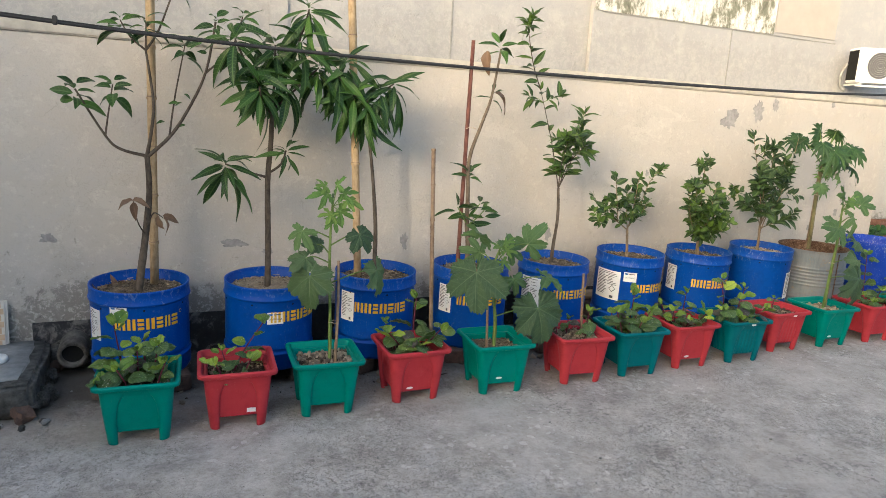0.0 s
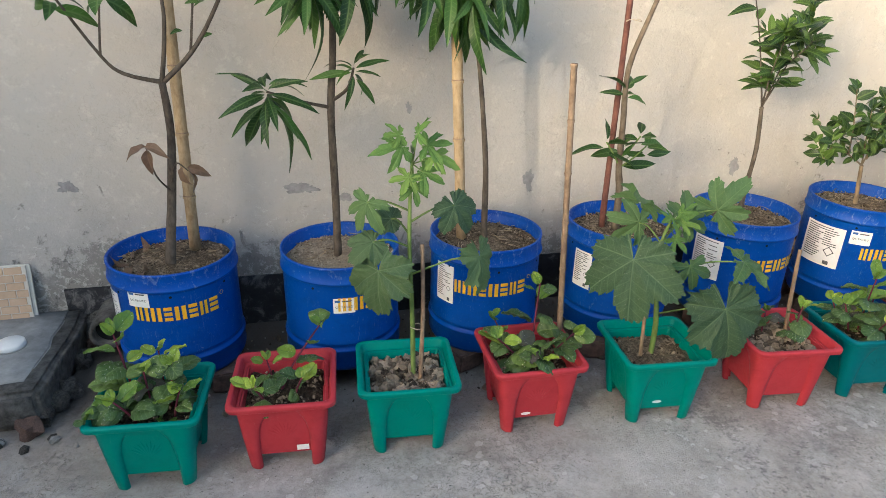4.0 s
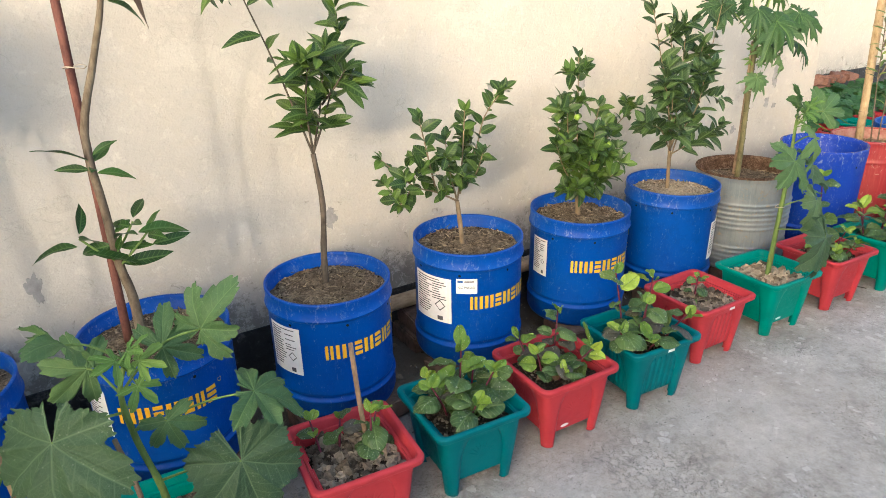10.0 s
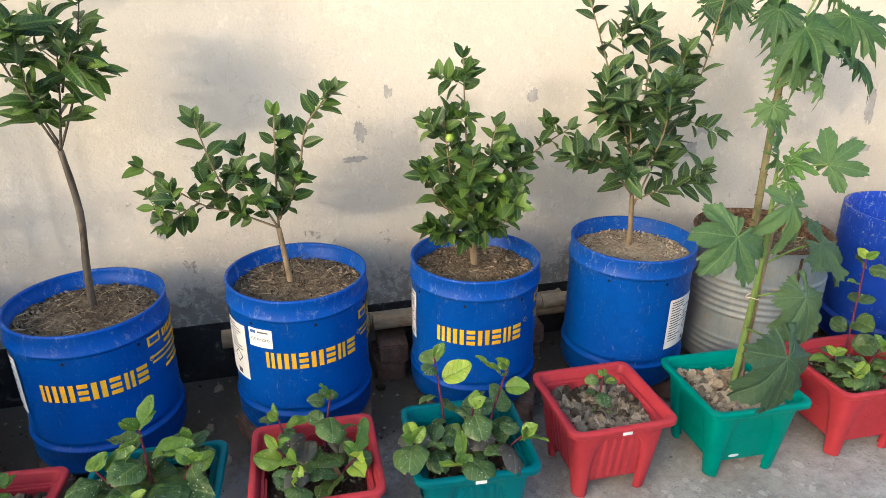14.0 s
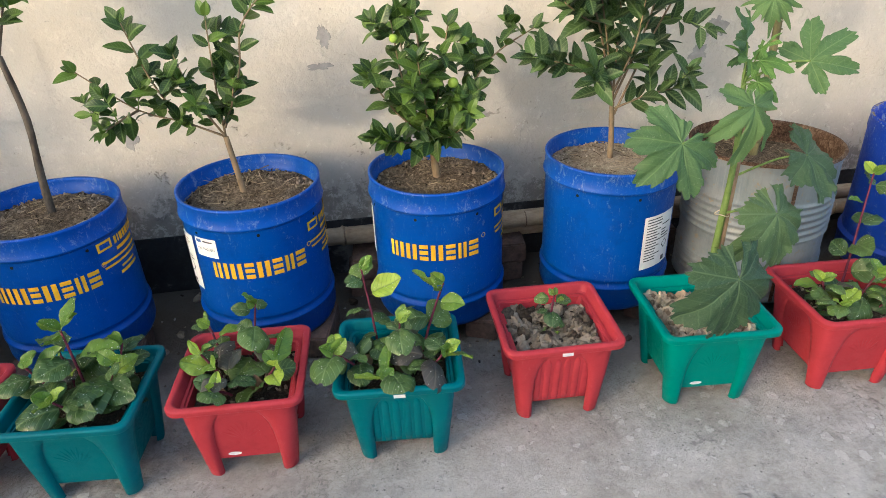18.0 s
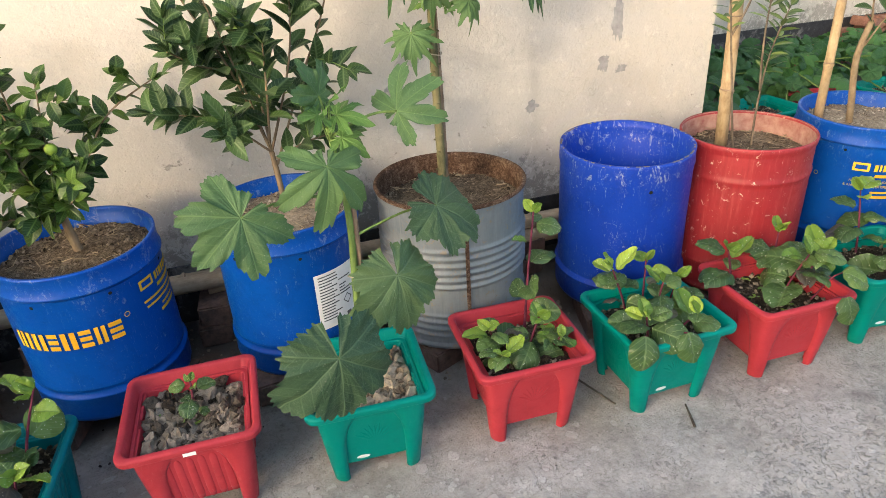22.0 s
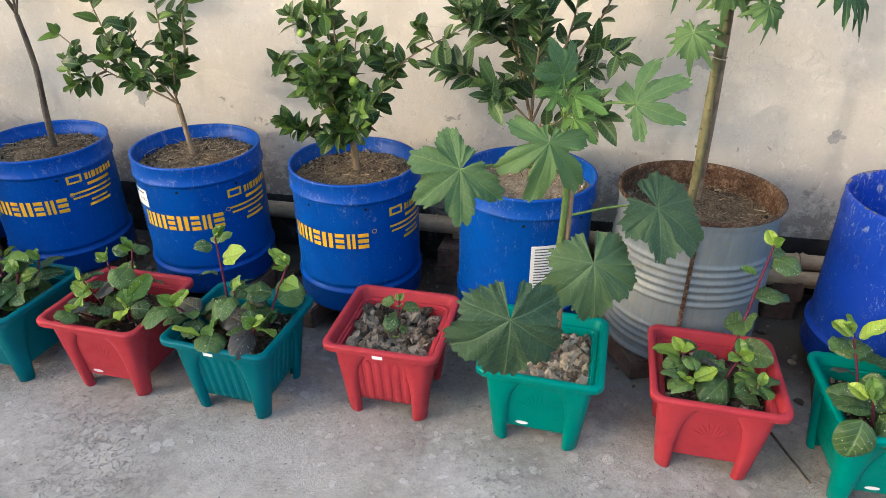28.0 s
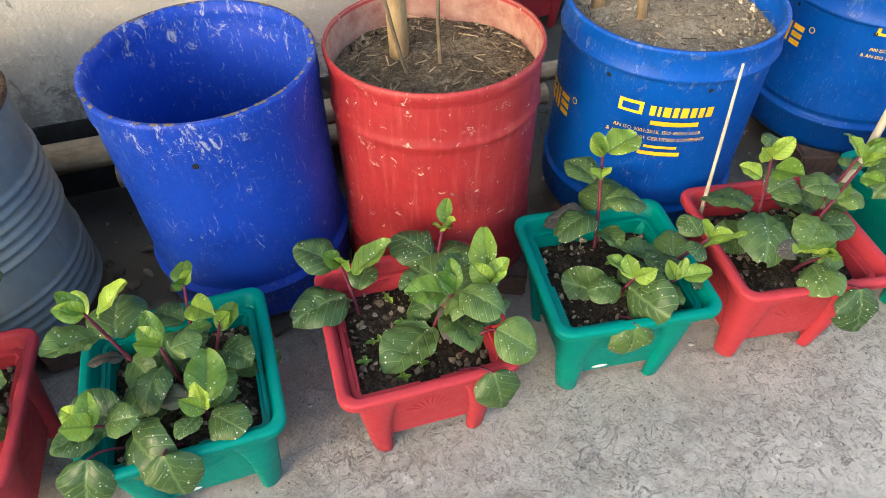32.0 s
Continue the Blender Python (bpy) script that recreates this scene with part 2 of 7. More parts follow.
    hair = maths(nt, 'MULTIPLY', squiggle(nt, v, 14, 0.018), gate)
    col = mix(nt, maths(nt, 'MULTIPLY', hair, 0.5 * dirty), col, (0.33, 0.3, 0.27))
    chalk = ramp(nt, noise_tex(nt, v, 55, 9, 0.8), ((0.36, 0.35 * dirty), (0.47, 0.0)))
    col = mix(nt, chalk, col, (0.36, 0.33, 0.29))
    nt.links.new(col, b.inputs["Base Color"])
    h = maths(nt, 'SUBTRACT', maths(nt, 'ADD', maths(nt, 'MULTIPLY', mid, 0.6), maths(nt, 'MULTIPLY', fine, 0.25)), maths(nt, 'MULTIPLY', spot, 0.5))
    bump(nt, b, h, 0.8, 0.012)
    return m


def mildew_plaster():
    m, nt, b = nodes_of("mildewed_plaster", 0.9, spec=0.2)
    v = coords(nt)
    x, y, z = split(nt, v)
    f = noise_tex(nt, scaled(nt, v, (7, 7, 3.5)), 2.2, 10, 0.78, 0.4)
    g = noise_tex(nt, scaled(nt, v, (2, 2, 1.2)), 2.2, 4, 0.6)
    k = maths(nt, 'ADD', maths(nt, 'MULTIPLY', f, 0.6), maths(nt, 'MULTIPLY', g, 0.4))
    col = ramp(nt, k, ((0.46, (0.62, 0.605, 0.58)), (0.51, (0.45, 0.44, 0.4)), (0.55, (0.2, 0.2, 0.16)), (0.62, (0.11, 0.11, 0.085))))
    nt.links.new(col, b.inputs["Base Color"])
    bump(nt, b, f, 0.3, 0.01)
    return m


def black_plinth():
    m, nt, b = nodes_of("bitumen_paint", 0.6, spec=0.4)
    v = coords(nt)
    f = noise_tex(nt, v, 16, 9, 0.75, 0.5)
    g = noise_tex(nt, v, 3.0, 4, 0.6)
    k = maths(nt, 'ADD', maths(nt, 'MULTIPLY', f, 0.6), maths(nt, 'MULTIPLY', g, 0.4))
    nt.links.new(ramp(nt, k, ((0.4, (0.012, 0.012, 0.014)), (0.54, (0.03, 0.03, 0.033)), (0.62, (0.18, 0.17, 0.16)))), b.inputs["Base Color"])
    bump(nt, b, f, 0.6, 0.008)
    return m


def scuffed_plastic(name, base, pale, dusty, rough=0.42, scuffs=0.5, spec=0.14, band=None):
    """Moulded plastic: slight fading, fine upright scratches and specks of dust.
    band: the height from which dried dirt clings to the rim, and how much of it."""
    m, nt, b = nodes_of(name, rough, spec=spec)
    o = coords(nt)
    v = shifted(nt, o)
    big = noise_tex(nt, v, 5, 5, 0.65)
    scr = noise_tex(nt, scaled(nt, v, (110, 110, 11)), 2.0, 9, 0.78, 0.3)
    dust = noise_tex(nt, v, 60, 10, 0.8, 0.3)
    where = ramp(nt, noise_tex(nt, v, 7, 7, 0.7), ((0.42, 0.05), (0.62, 1.0)))
    col = mix(nt, ramp(nt, big, ((0.3, 0.0), (0.75, 0.55))), base, pale)
    col = mix(nt, ramp(nt, noise_tex(nt, v, 13, 8, 0.75), ((0.3, 0.45), (0.5, 0.0))), col, tuple(c * 0.6 for c in base))
    col = mix(nt, maths(nt, 'MULTIPLY', maths(nt, 'MULTIPLY', ramp(nt, scr, ((0.58, 0.0), (0.68, 0.9))), where), scuffs), col, dusty)
    col = mix(nt, maths(nt, 'MULTIPLY', maths(nt, 'MULTIPLY', ramp(nt, dust, ((0.58, 0.0), (0.68, 0.8))), where), scuffs), col, dusty)
    if band:
        low, much = band
        z = split(nt, o)[2]
        crust = noise_tex(nt, scaled(nt, v, (1, 1, 0.55)), 42, 10, 0.82, 0.6)
        patch = noise_tex(nt, v, 9, 5, 0.6)
        up = ramp(nt, maths(nt, 'ADD', z, maths(nt, 'MULTIPLY', patch, 0.12)), ((low + 0.05, 0.0), (low + 0.12, 0.055)))
        k = maths(nt, 'ADD', maths(nt, 'ADD', crust, up), maths(nt, 'MULTIPLY', patch, 0.12))
        col = mix(nt, ramp(nt, k, ((0.665, 0.0), (0.71, much))), col, tuple(0.75 * c + 0.25 * 0.3 for c in dusty))
        col = mix(nt, ramp(nt, crust, ((0.34, 0.5 * much), (0.42, 0.0))), col, tuple(c * 0.4 for c in base))
    nt.links.new(col, b.inputs["Base Color"])
    nt.links.new(ramp(nt, dust, ((0.35, rough - 0.06), (0.7, rough + 0.25))), b.inputs["Roughness"])
    bump(nt, b, maths(nt, 'ADD', dust, scr), 0.14, 0.002)
    return m


def earth(name, dark, mid, light, straw=0.0):
    """Dry soil: gritty at two scales, with pale specks and dark gaps between the crumbs."""
    m, nt, b = nodes_of(name, 0.95, spec=0.12)
    v = shifted(nt, coords(nt))
    grit = noise_tex(nt, v, 150, 8, 0.8, 0.4)
    lump = noise_tex(nt, v, 45, 8, 0.75, 0.4)
    big = noise_tex(nt, v, 9, 4, 0.6)
    k = maths(nt, 'ADD', maths(nt, 'ADD', maths(nt, 'MULTIPLY', grit, 0.45), maths(nt, 'MULTIPLY', lump, 0.35)), maths(nt, 'MULTIPLY', big, 0.2))
    col = ramp(nt, k, ((0.4, dark), (0.5, mid), (0.6, light)))
    if straw:
        col = mix(nt, maths(nt, 'MULTIPLY', squiggle(nt, v, 60, 0.03), straw), col, light)
    nt.links.new(col, b.inputs["Base Color"])
    bump(nt, b, maths(nt, 'ADD', grit, lump), 1.0, 0.014)
    return m


def clods(name, dark, light):
    """Broken clay: each lump dried to its own tone, with a gritty face."""
    m, nt, b = nodes_of(name, 0.95, spec=0.15)
    v = coords(nt)
    geo = nt.nodes.new("ShaderNodeNewGeometry")
    grit = noise_tex(nt, v, 120, 8, 0.75)
    k = maths(nt, 'ADD', maths(nt, 'MULTIPLY', geo.outputs["Random Per Island"], 0.6), maths(nt, 'MULTIPLY', grit, 0.5))
    nt.links.new(ramp(nt, k, ((0.28, dark), (0.82, light))), b.inputs["Base Color"])
    bump(nt, b, grit, 0.8, 0.006)
    return m


def steel(name, base, worn, rust, amount, metal, rough, scuff):
    m, nt, b = nodes_of(name, rough, metal, 0.5)
    v = shifted(nt, coords(nt))
    big = noise_tex(nt, v, 6, 6, 0.65, 0.5)
    spot = noise_tex(nt, v, 36, 9, 0.8, 0.5)
    streak = noise_tex(nt, scaled(nt, v, (38, 38, 3.0)), 2.0, 9, 0.75)
    col = mix(nt, ramp(nt, big, ((0.35, 0.0), (0.7, 0.7))), base, worn)
    col = mix(nt, ramp(nt, streak, ((0.52, 0.0), (0.68, 0.4))), col, scuff)
    col = mix(nt, ramp(nt, streak, ((0.34, 0.3 if metal == 0 else 0.2), (0.46, 0.0))), col, tuple(c * 0.45 for c in base))
    chip = ramp(nt, spot, ((0.64 - amount * 0.1, 0.0), (0.67 - amount * 0.1, 1.0)))
    col = mix(nt, chip, col, rust)
    nt.links.new(col, b.inputs["Base Color"])
    nt.links.new(ramp(nt, spot, ((0.4, rough), (0.7, min(1.0, rough + 0.3)))), b.inputs["Roughness"])
    bump(nt, b, maths(nt, 'ADD', big, chip), 0.2, 0.003)
    return m


def bark(name, dark, light):
    m, nt, b = nodes_of(name, 0.9, spec=0.2)
    v = shifted(nt, coords(nt))
    f = noise_tex(nt, scaled(nt, v, (1, 1, 0.35)), 70, 6, 0.7)
    g = noise_tex(nt, v, 12, 4, 0.6)
    k = maths(nt, 'ADD', maths(nt, 'MULTIPLY', f, 0.55), maths(nt, 'MULTIPLY', g, 0.45))
    nt.links.new(ramp(nt, k, ((0.35, dark), (0.65, light))), b.inputs["Base Color"])
    bump(nt, b, f, 0.6, 0.004)
    return m


def leaf_material(name, deep, fresh, vein, dots=False, rough=0.42, ribs=60.0, thin=0.22, fan=0.0, lobed=False):
    """A leaf along +y of its own mesh: midrib, side veins, a blotchy blade; each leaf its own tone."""
    m, nt, b = nodes_of(name, rough, spec=0.3)
    v = coords(nt)
    info = nt.nodes.new("ShaderNodeObjectInfo")
    r = info.outputs["Random"]
    col = mix(nt, ramp(nt, r, ((0.15, 0.0), (0.62, 0.35), (0.97, 1.0))), deep, fresh)
    blotch = noise_tex(nt, shifted(nt, v), 3.5 if lobed else 45, 5, 0.65)
    col = mix(nt, ramp(nt, blotch, ((0.35, 0.0), (0.75, 0.3))), col, fresh)
    x, y, z = split(nt, v)
    ax = maths(nt, 'ABSOLUTE', x)
    mid = ramp(nt, ax, ((0.0, 1.0), (0.0022, 0.0)))
    side = maths(nt, 'COSINE', maths(nt, 'MULTIPLY', maths(nt, 'SUBTRACT', y, maths(nt, 'MULTIPLY', ax, 0.8)), ribs * 6.2832))
    side = ramp(nt, side, ((0.8, 0.0), (1.0, 0.6)))
    lines = maths(nt, 'MAXIMUM', mid, side)
    if lobed:
        # one vein out to each lobe, and fine ones off them
        th = maths(nt, 'ARCTAN2', x, y)
        step = radians(fan)
        off = maths(nt, 'ABSOLUTE', maths(nt, 'SUBTRACT', maths(nt, 'FLOORED_MODULO', maths(nt, 'ADD', th, step / 2), step), step / 2))
        rad = maths(nt, 'SQRT', maths(nt, 'ADD', maths(nt, 'MULTIPLY', x, x), maths(nt, 'MULTIPLY', y, y)))
        across = maths(nt, 'MULTIPLY', off, rad)
        main = ramp(nt, across, ((0.004, 1.0), (0.014, 0.0)))
        fine = maths(nt, 'SINE', maths(nt, 'MULTIPLY', maths(nt, 'SUBTRACT', rad, maths(nt, 'MULTIPLY', across, 0.9)), 44.0))
        lines = maths(nt, 'MAXIMUM', main, ramp(nt, fine, ((0.86, 0.0), (1.0, 0.45))))
        net = nt.nodes.new("ShaderNodeTexVoronoi")
        net.feature = 'DISTANCE_TO_EDGE'
        net.inputs["Scale"].default_value = 21
        nt.links.new(v, net.inputs["Vector"])
        lines = maths(nt, 'MAXIMUM', lines, ramp(nt, net.outputs["Distance"], ((0.0, 0.3), (0.09, 0.0))))
    col = mix(nt, maths(nt, 'MULTIPLY', lines, 0.42 if lobed else 0.55), col, vein)
    if dots:
        vor = nt.nodes.new("ShaderNodeTexVoronoi")
        vor.inputs["Scale"].default_value = 16 if lobed else 105
        nt.links.new(shifted(nt, v), vor.inputs["Vector"])
        patch = noise_tex(nt, shifted(nt, v), 4 if lobed else 26, 3, 0.5)
        d = maths(nt, 'MULTIPLY', ramp(nt, vor.outputs["Distance"], ((0.11, 1.0), (0.2, 0.0))), ramp(nt, patch, ((0.45, 0.0), (0.52, 1.0))))
        col = mix(nt, maths(nt, 'MULTIPLY', d, 0.1 if lobed else 0.8), col, (0.66, 0.66, 0.58))
    nt.links.new(col, b.inputs["Base Color"])
    bump(nt, b, maths(nt, 'ADD', maths(nt, 'MULTIPLY', lines, -0.8), blotch), 0.45, 0.003)
    tr = nt.nodes.new("ShaderNodeBsdfTranslucent")
    nt.links.new(col, tr.inputs["Color"])
    ms = nt.nodes.new("ShaderNodeMixShader")
    ms.inputs[0].default_value = thin
    nt.links.new(b.outputs[0], ms.inputs[1])
    nt.links.new(tr.outputs[0], ms.inputs[2])
    nt.links.new(ms.outputs[0], nt.nodes["Material Output"].inputs["Surface"])
    return m


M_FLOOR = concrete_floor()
M_WALL = painted_plaster("cream_plaster", (0.495, 0.447, 0.385), (0.455, 0.414, 0.364))
M_PALE = painted_plaster("pale_grey_plaster", (0.33, 0.33, 0.337), (0.3, 0.3, 0.307), 0.2)
M_BEIGE = grainy("smooth_beige_render", (0.34, 0.315, 0.285), (0.39, 0.36, 0.325), 8, 0.9, 0.1, 0.004, 1.5)
M_WETCEM = grainy("damp_black_cement", (0.022, 0.02, 0.018), (0.16, 0.15, 0.135), 26, 0.9, 0.9, 0.012, 5)
M_COPING = grainy("coping_cement", (0.34, 0.315, 0.275), (0.52, 0.48, 0.41), 14, 0.9)
M_PEEL = grainy("bare_cement", (0.22, 0.208, 0.2), (0.38, 0.36, 0.345), 40, 0.95, 0.5, 0.006, 9)
M_MILDEW = mildew_plaster()
M_PLINTH = black_plinth()
M_BLUE = scuffed_plastic("blue_drum_plastic", (0.001, 0.05, 0.285), (0.001, 0.072, 0.36), (0.3, 0.36, 0.42), 0.36, 0.4, 0.16, (0.36, 0.28))
M_BLUE_OLD = scuffed_plastic("worn_blue_plastic", (0.005, 0.034, 0.3), (0.008, 0.052, 0.38), (0.46, 0.47, 0.46), 0.4, 0.75, 0.2, (0.42, 0.55))
M_GREEN = scuffed_plastic("green_pot_plastic", (0.0, 0.17, 0.142), (0.0, 0.205, 0.172), (0.12, 0.32, 0.27), 0.4, 0.25)
M_TEAL = scuffed_plastic("teal_pot_plastic", (0.0, 0.1, 0.125), (0.0, 0.135, 0.165), (0.09, 0.25, 0.27), 0.4, 0.25)
M_RED = scuffed_plastic("red_pot_plastic", (0.34, 0.03, 0.042), (0.41, 0.046, 0.06), (0.5, 0.2, 0.18), 0.4, 0.3)
M_REDSTEEL = steel("red_painted_steel", (0.23, 0.01, 0.015), (0.3, 0.02, 0.026), (0.46, 0.36, 0.29), 0.42, 0.0, 0.45, (0.38, 0.1, 0.085))
M_REDINNER = grainy("worn_red_inner_face", (0.22, 0.07, 0.06), (0.42, 0.27, 0.22), 30, 0.8)
M_ZINC = steel("galvanised_steel", (0.14, 0.168, 0.195), (0.265, 0.27, 0.268), (0.24, 0.2, 0.155), 0.7, 0.2, 0.5, (0.25, 0.275, 0.29))
M_RUST = earth("rusty_steel", (0.04, 0.022, 0.015), (0.14, 0.08, 0.052), (0.34, 0.24, 0.17))
M_SOIL = earth("dry_soil", (0.03, 0.022, 0.015), (0.12, 0.09, 0.062), (0.36, 0.28, 0.2), 0.5)
M_SAND = earth("sandy_soil", (0.13, 0.1, 0.075), (0.3, 0.245, 0.185), (0.5, 0.42, 0.33))
M_DARKSOIL = earth("moist_soil", (0.012, 0.009, 0.007), (0.045, 0.034, 0.025), (0.16, 0.12, 0.085))
M_CLOD = clods("clay_clod", (0.03, 0.022, 0.016), (0.3, 0.245, 0.19))
M_CLODTAN = clods("tan_clay_clod", (0.14, 0.1, 0.068), (0.46, 0.375, 0.28))
M_STRAW = clods("dry_straw", (0.06, 0.04, 0.024), (0.46, 0.36, 0.23))
M_SOILCRUMB = clods("soil_crumb", (0.025, 0.018, 0.012), (0.33, 0.26, 0.19))
M_SANDCRUMB = clods("sand_crumb", (0.13, 0.1, 0.07), (0.5, 0.43, 0.34))
M_YELLOW = grainy("yellow_print", (0.62, 0.33, 0.012), (0.76, 0.42, 0.02), 90, 0.6, 0.05, 0.001)
M_WHITE = grainy("white_label", (0.66, 0.66, 0.66), (0.76, 0.76, 0.755), 60, 0.6, 0.05, 0.001)
M_INK = grainy("label_ink", (0.06, 0.06, 0.07), (0.12, 0.12, 0.13), 60, 0.7, 0.02, 0.001)
M_INKBLUE = grainy("blue_ink", (0.03, 0.1, 0.3), (0.05, 0.14, 0.38), 60, 0.7, 0.02, 0.001)
M_BRICK = grainy("red_brick", (0.14, 0.07, 0.05), (0.3, 0.15, 0.11), 40, 0.95, 0.6, 0.006, 9)
M_DARKBRICK = grainy("dark_brick", (0.05, 0.035, 0.03), (0.16, 0.1, 0.08), 40, 0.95, 0.6, 0.006, 9)
M_BAMBOO = bark("dry_bamboo", (0.23, 0.155, 0.085), (0.47, 0.355, 0.22))
M_OLDBAMBOO = bark("grey_bamboo", (0.24, 0.17, 0.11), (0.46, 0.36, 0.25))
M_STICK = bark("dry_stick", (0.12, 0.078, 0.054), (0.33, 0.235, 0.16))
M_REDSTICK = bark("painted_red_stick", (0.06, 0.024, 0.02), (0.2, 0.085, 0.068))
M_WHITESTICK = bark("pale_stick", (0.34, 0.28, 0.2), (0.56, 0.49, 0.4))
M_BARK = bark("grey_bark", (0.03, 0.023, 0.018), (0.13, 0.105, 0.082))
M_REDBARK = bark("reddish_bark", (0.06, 0.042, 0.03), (0.2, 0.16, 0.115))
M_BARKTAN = bark("tan_bark", (0.1, 0.07, 0.042), (0.27, 0.2, 0.13))
M_PAPAYA = bark("papaya_bark", (0.06, 0.06, 0.03), (0.19, 0.165, 0.085))
M_GREENSTEM = bark("green_stem", (0.08, 0.13, 0.035), (0.19, 0.27, 0.08))
M_PURPLESTEM = bark("purple_stem", (0.06, 0.011, 0.024), (0.17, 0.033, 0.06))
M_RUBBER = grainy("black_cable", (0.012, 0.012, 0.013), (0.03, 0.03, 0.032), 60, 0.55)
M_TILE = grainy("beige_tile", (0.5, 0.34, 0.22), (0.6, 0.43, 0.29), 30, 0.35, 0.05)
M_GROUT = grainy("tile_grout", (0.6, 0.55, 0.47), (0.7, 0.66, 0.58), 30, 0.7, 0.05)
M_STONE = grainy("old_cement", (0.2, 0.195, 0.185), (0.36, 0.35, 0.335), 24, 0.95, 0.6, 0.008)
M_ENAMEL = grainy("white_enamel", (0.68, 0.67, 0.64), (0.78, 0.77, 0.74), 20, 0.45, 0.05, 0.001)
# near black: the coil's own tone, and shade painted on discs for holes
M_BLACK = grainy("hole_shade_and_coil", (0.006, 0.006, 0.006), (0.015, 0.015, 0.015), 20, 0.9)
M_DRY = leaf_material("withered_leaf", (0.12, 0.07, 0.045), (0.28, 0.19, 0.12), (0.2, 0.13, 0.09))
L_MANGO = leaf_material("mango_leaf", (0.009, 0.034, 0.008), (0.05, 0.12, 0.018), (0.12, 0.2, 0.06), ribs=70)
L_CITRUS = leaf_material("citrus_leaf", (0.01, 0.032, 0.01), (0.085, 0.15, 0.022), (0.14, 0.22, 0.06), ribs=110, rough=0.36)
L_GUAVA = leaf_material("guava_leaf", (0.012, 0.034, 0.012), (0.06, 0.11, 0.028), (0.16, 0.22, 0.1), ribs=100)
L_YOUNG = leaf_material("young_spinach_leaf", (0.09, 0.18, 0.03), (0.29, 0.4, 0.055), (0.05, 0.11, 0.03), True, ribs=75, rough=0.32)
L_SPINACH = leaf_material("spinach_leaf", (0.034, 0.074, 0.028), (0.115, 0.185, 0.046), (0.19, 0.27, 0.11), True, ribs=62, rough=0.33)
L_OKRA_YOUNG = leaf_material("young_okra_leaf", (0.07, 0.16, 0.035), (0.17, 0.28, 0.06), (0.24, 0.36, 0.13), ribs=32, rough=0.55, thin=0.3, lobed=True, fan=54)
L_OKRA = leaf_material("okra_leaf", (0.036, 0.076, 0.04), (0.09, 0.15, 0.062), (0.18, 0.26, 0.14), True, ribs=32, rough=0.55, thin=0.3, lobed=True, fan=54)
L_OKRA_MID = leaf_material("fresh_okra_leaf", (0.055, 0.115, 0.045), (0.12, 0.205, 0.07), (0.18, 0.28, 0.11), True, ribs=32, rough=0.55, thin=0.3, lobed=True, fan=54)
L_PAPAYA = leaf_material("papaya_leaf", (0.016, 0.05, 0.018), (0.055, 0.115, 0.03), (0.15, 0.24, 0.08), ribs=40, rough=0.5, lobed=True, fan=42)
L_PUMPKIN = leaf_material("pumpkin_leaf", (0.02, 0.07, 0.02), (0.06, 0.15, 0.035), (0.1, 0.18, 0.07), ribs=40, rough=0.55, lobed=True, fan=60)
L_POMEGRANATE = leaf_material("pomegranate_leaf", (0.04, 0.08, 0.02), (0.16, 0.22, 0.05), (0.16, 0.2, 0.08), ribs=150)

# ---- mesh helpers ----


def mesh_from(name, verts, faces, mat, smooth=False):
    me = bpy.data.meshes.new(name)
    me.from_pydata([tuple(v) for v in verts], [], faces)
    me.materials.append(mat)
    if smooth:
        me.shade_smooth()
    me.update()
    return me


def part(name, data, material, parent, label="", smooth=False, at=None):
    """Links a bmesh or a mesh as one mesh object under a thing or a part."""
    if isinstance(data, bmesh.types.BMesh):
        me = bpy.data.meshes.new(name)
        data.to_mesh(me)
        data.free()
        me.materials.append(material)
        if smooth:
            me.shade_smooth()
    else:
        me = data
    ob = new(name, me)
    if parent is not None:
        ob.parent = parent
    if at is not None:
        ob.matrix_basis = at
    if label:
        ob["label"] = label
    return ob


def thing(name, m, label, category, group="", kind=""):
    ob = new(name)
    ob.empty_display_size = 0.05
    ob.matrix_basis = m
    return tagged(ob, label, category, group, kind)


def rings(loops, closed=True, cap_start=False, cap_end=False):
    """Faces and vertices that join loops of equal length, one after another."""
    verts, faces, n = [], [], len(loops[0])
    for lp in loops:
        verts.extend(lp)
    for i in range(len(loops) - 1):
        for j in range(n if closed else n - 1):
            k = (j + 1) % n
            faces.append((i * n + j, i * n + k, (i + 1) * n + k, (i + 1) * n + j))
    if cap_start:
        faces.append(tuple(reversed(range(n))))
    if cap_end:
        faces.append(tuple(range((len(loops) - 1) * n, len(loops) * n)))
    return verts, faces


def lathe(profile, n=48, wob=0.0, cap_start=False, cap_end=False, seed=0):
    rng = random.Random(seed)
    ph = [rng.uniform(0, 6.28) for _ in range(3)]
    loops = []
    for r, z in profile:
        lp = []
        for j in range(n):
            a = 2 * math.pi * j / n
            k = 1 + wob * (math.sin(2 * a + ph[0]) + 0.5 * math.sin(3 * a + ph[1]))
            lp.append((r * k * math.cos(a), r * k * math.sin(a), z))
        loops.append(lp)
    return rings(loops, True, cap_start, cap_end)


def rounded_square(half, radius, z, n=5):
    pts = []
    for cx, cy, a0 in ((1, 1, 0), (-1, 1, 90), (-1, -1, 180), (1, -1, 270)):
        for i in range(n):
            a = radians(a0 + 90 * i / (n - 1))
            pts.append((cx * (half - radius) + radius * math.cos(a), cy * (half - radius) + radius * math.sin(a), z))
    return pts


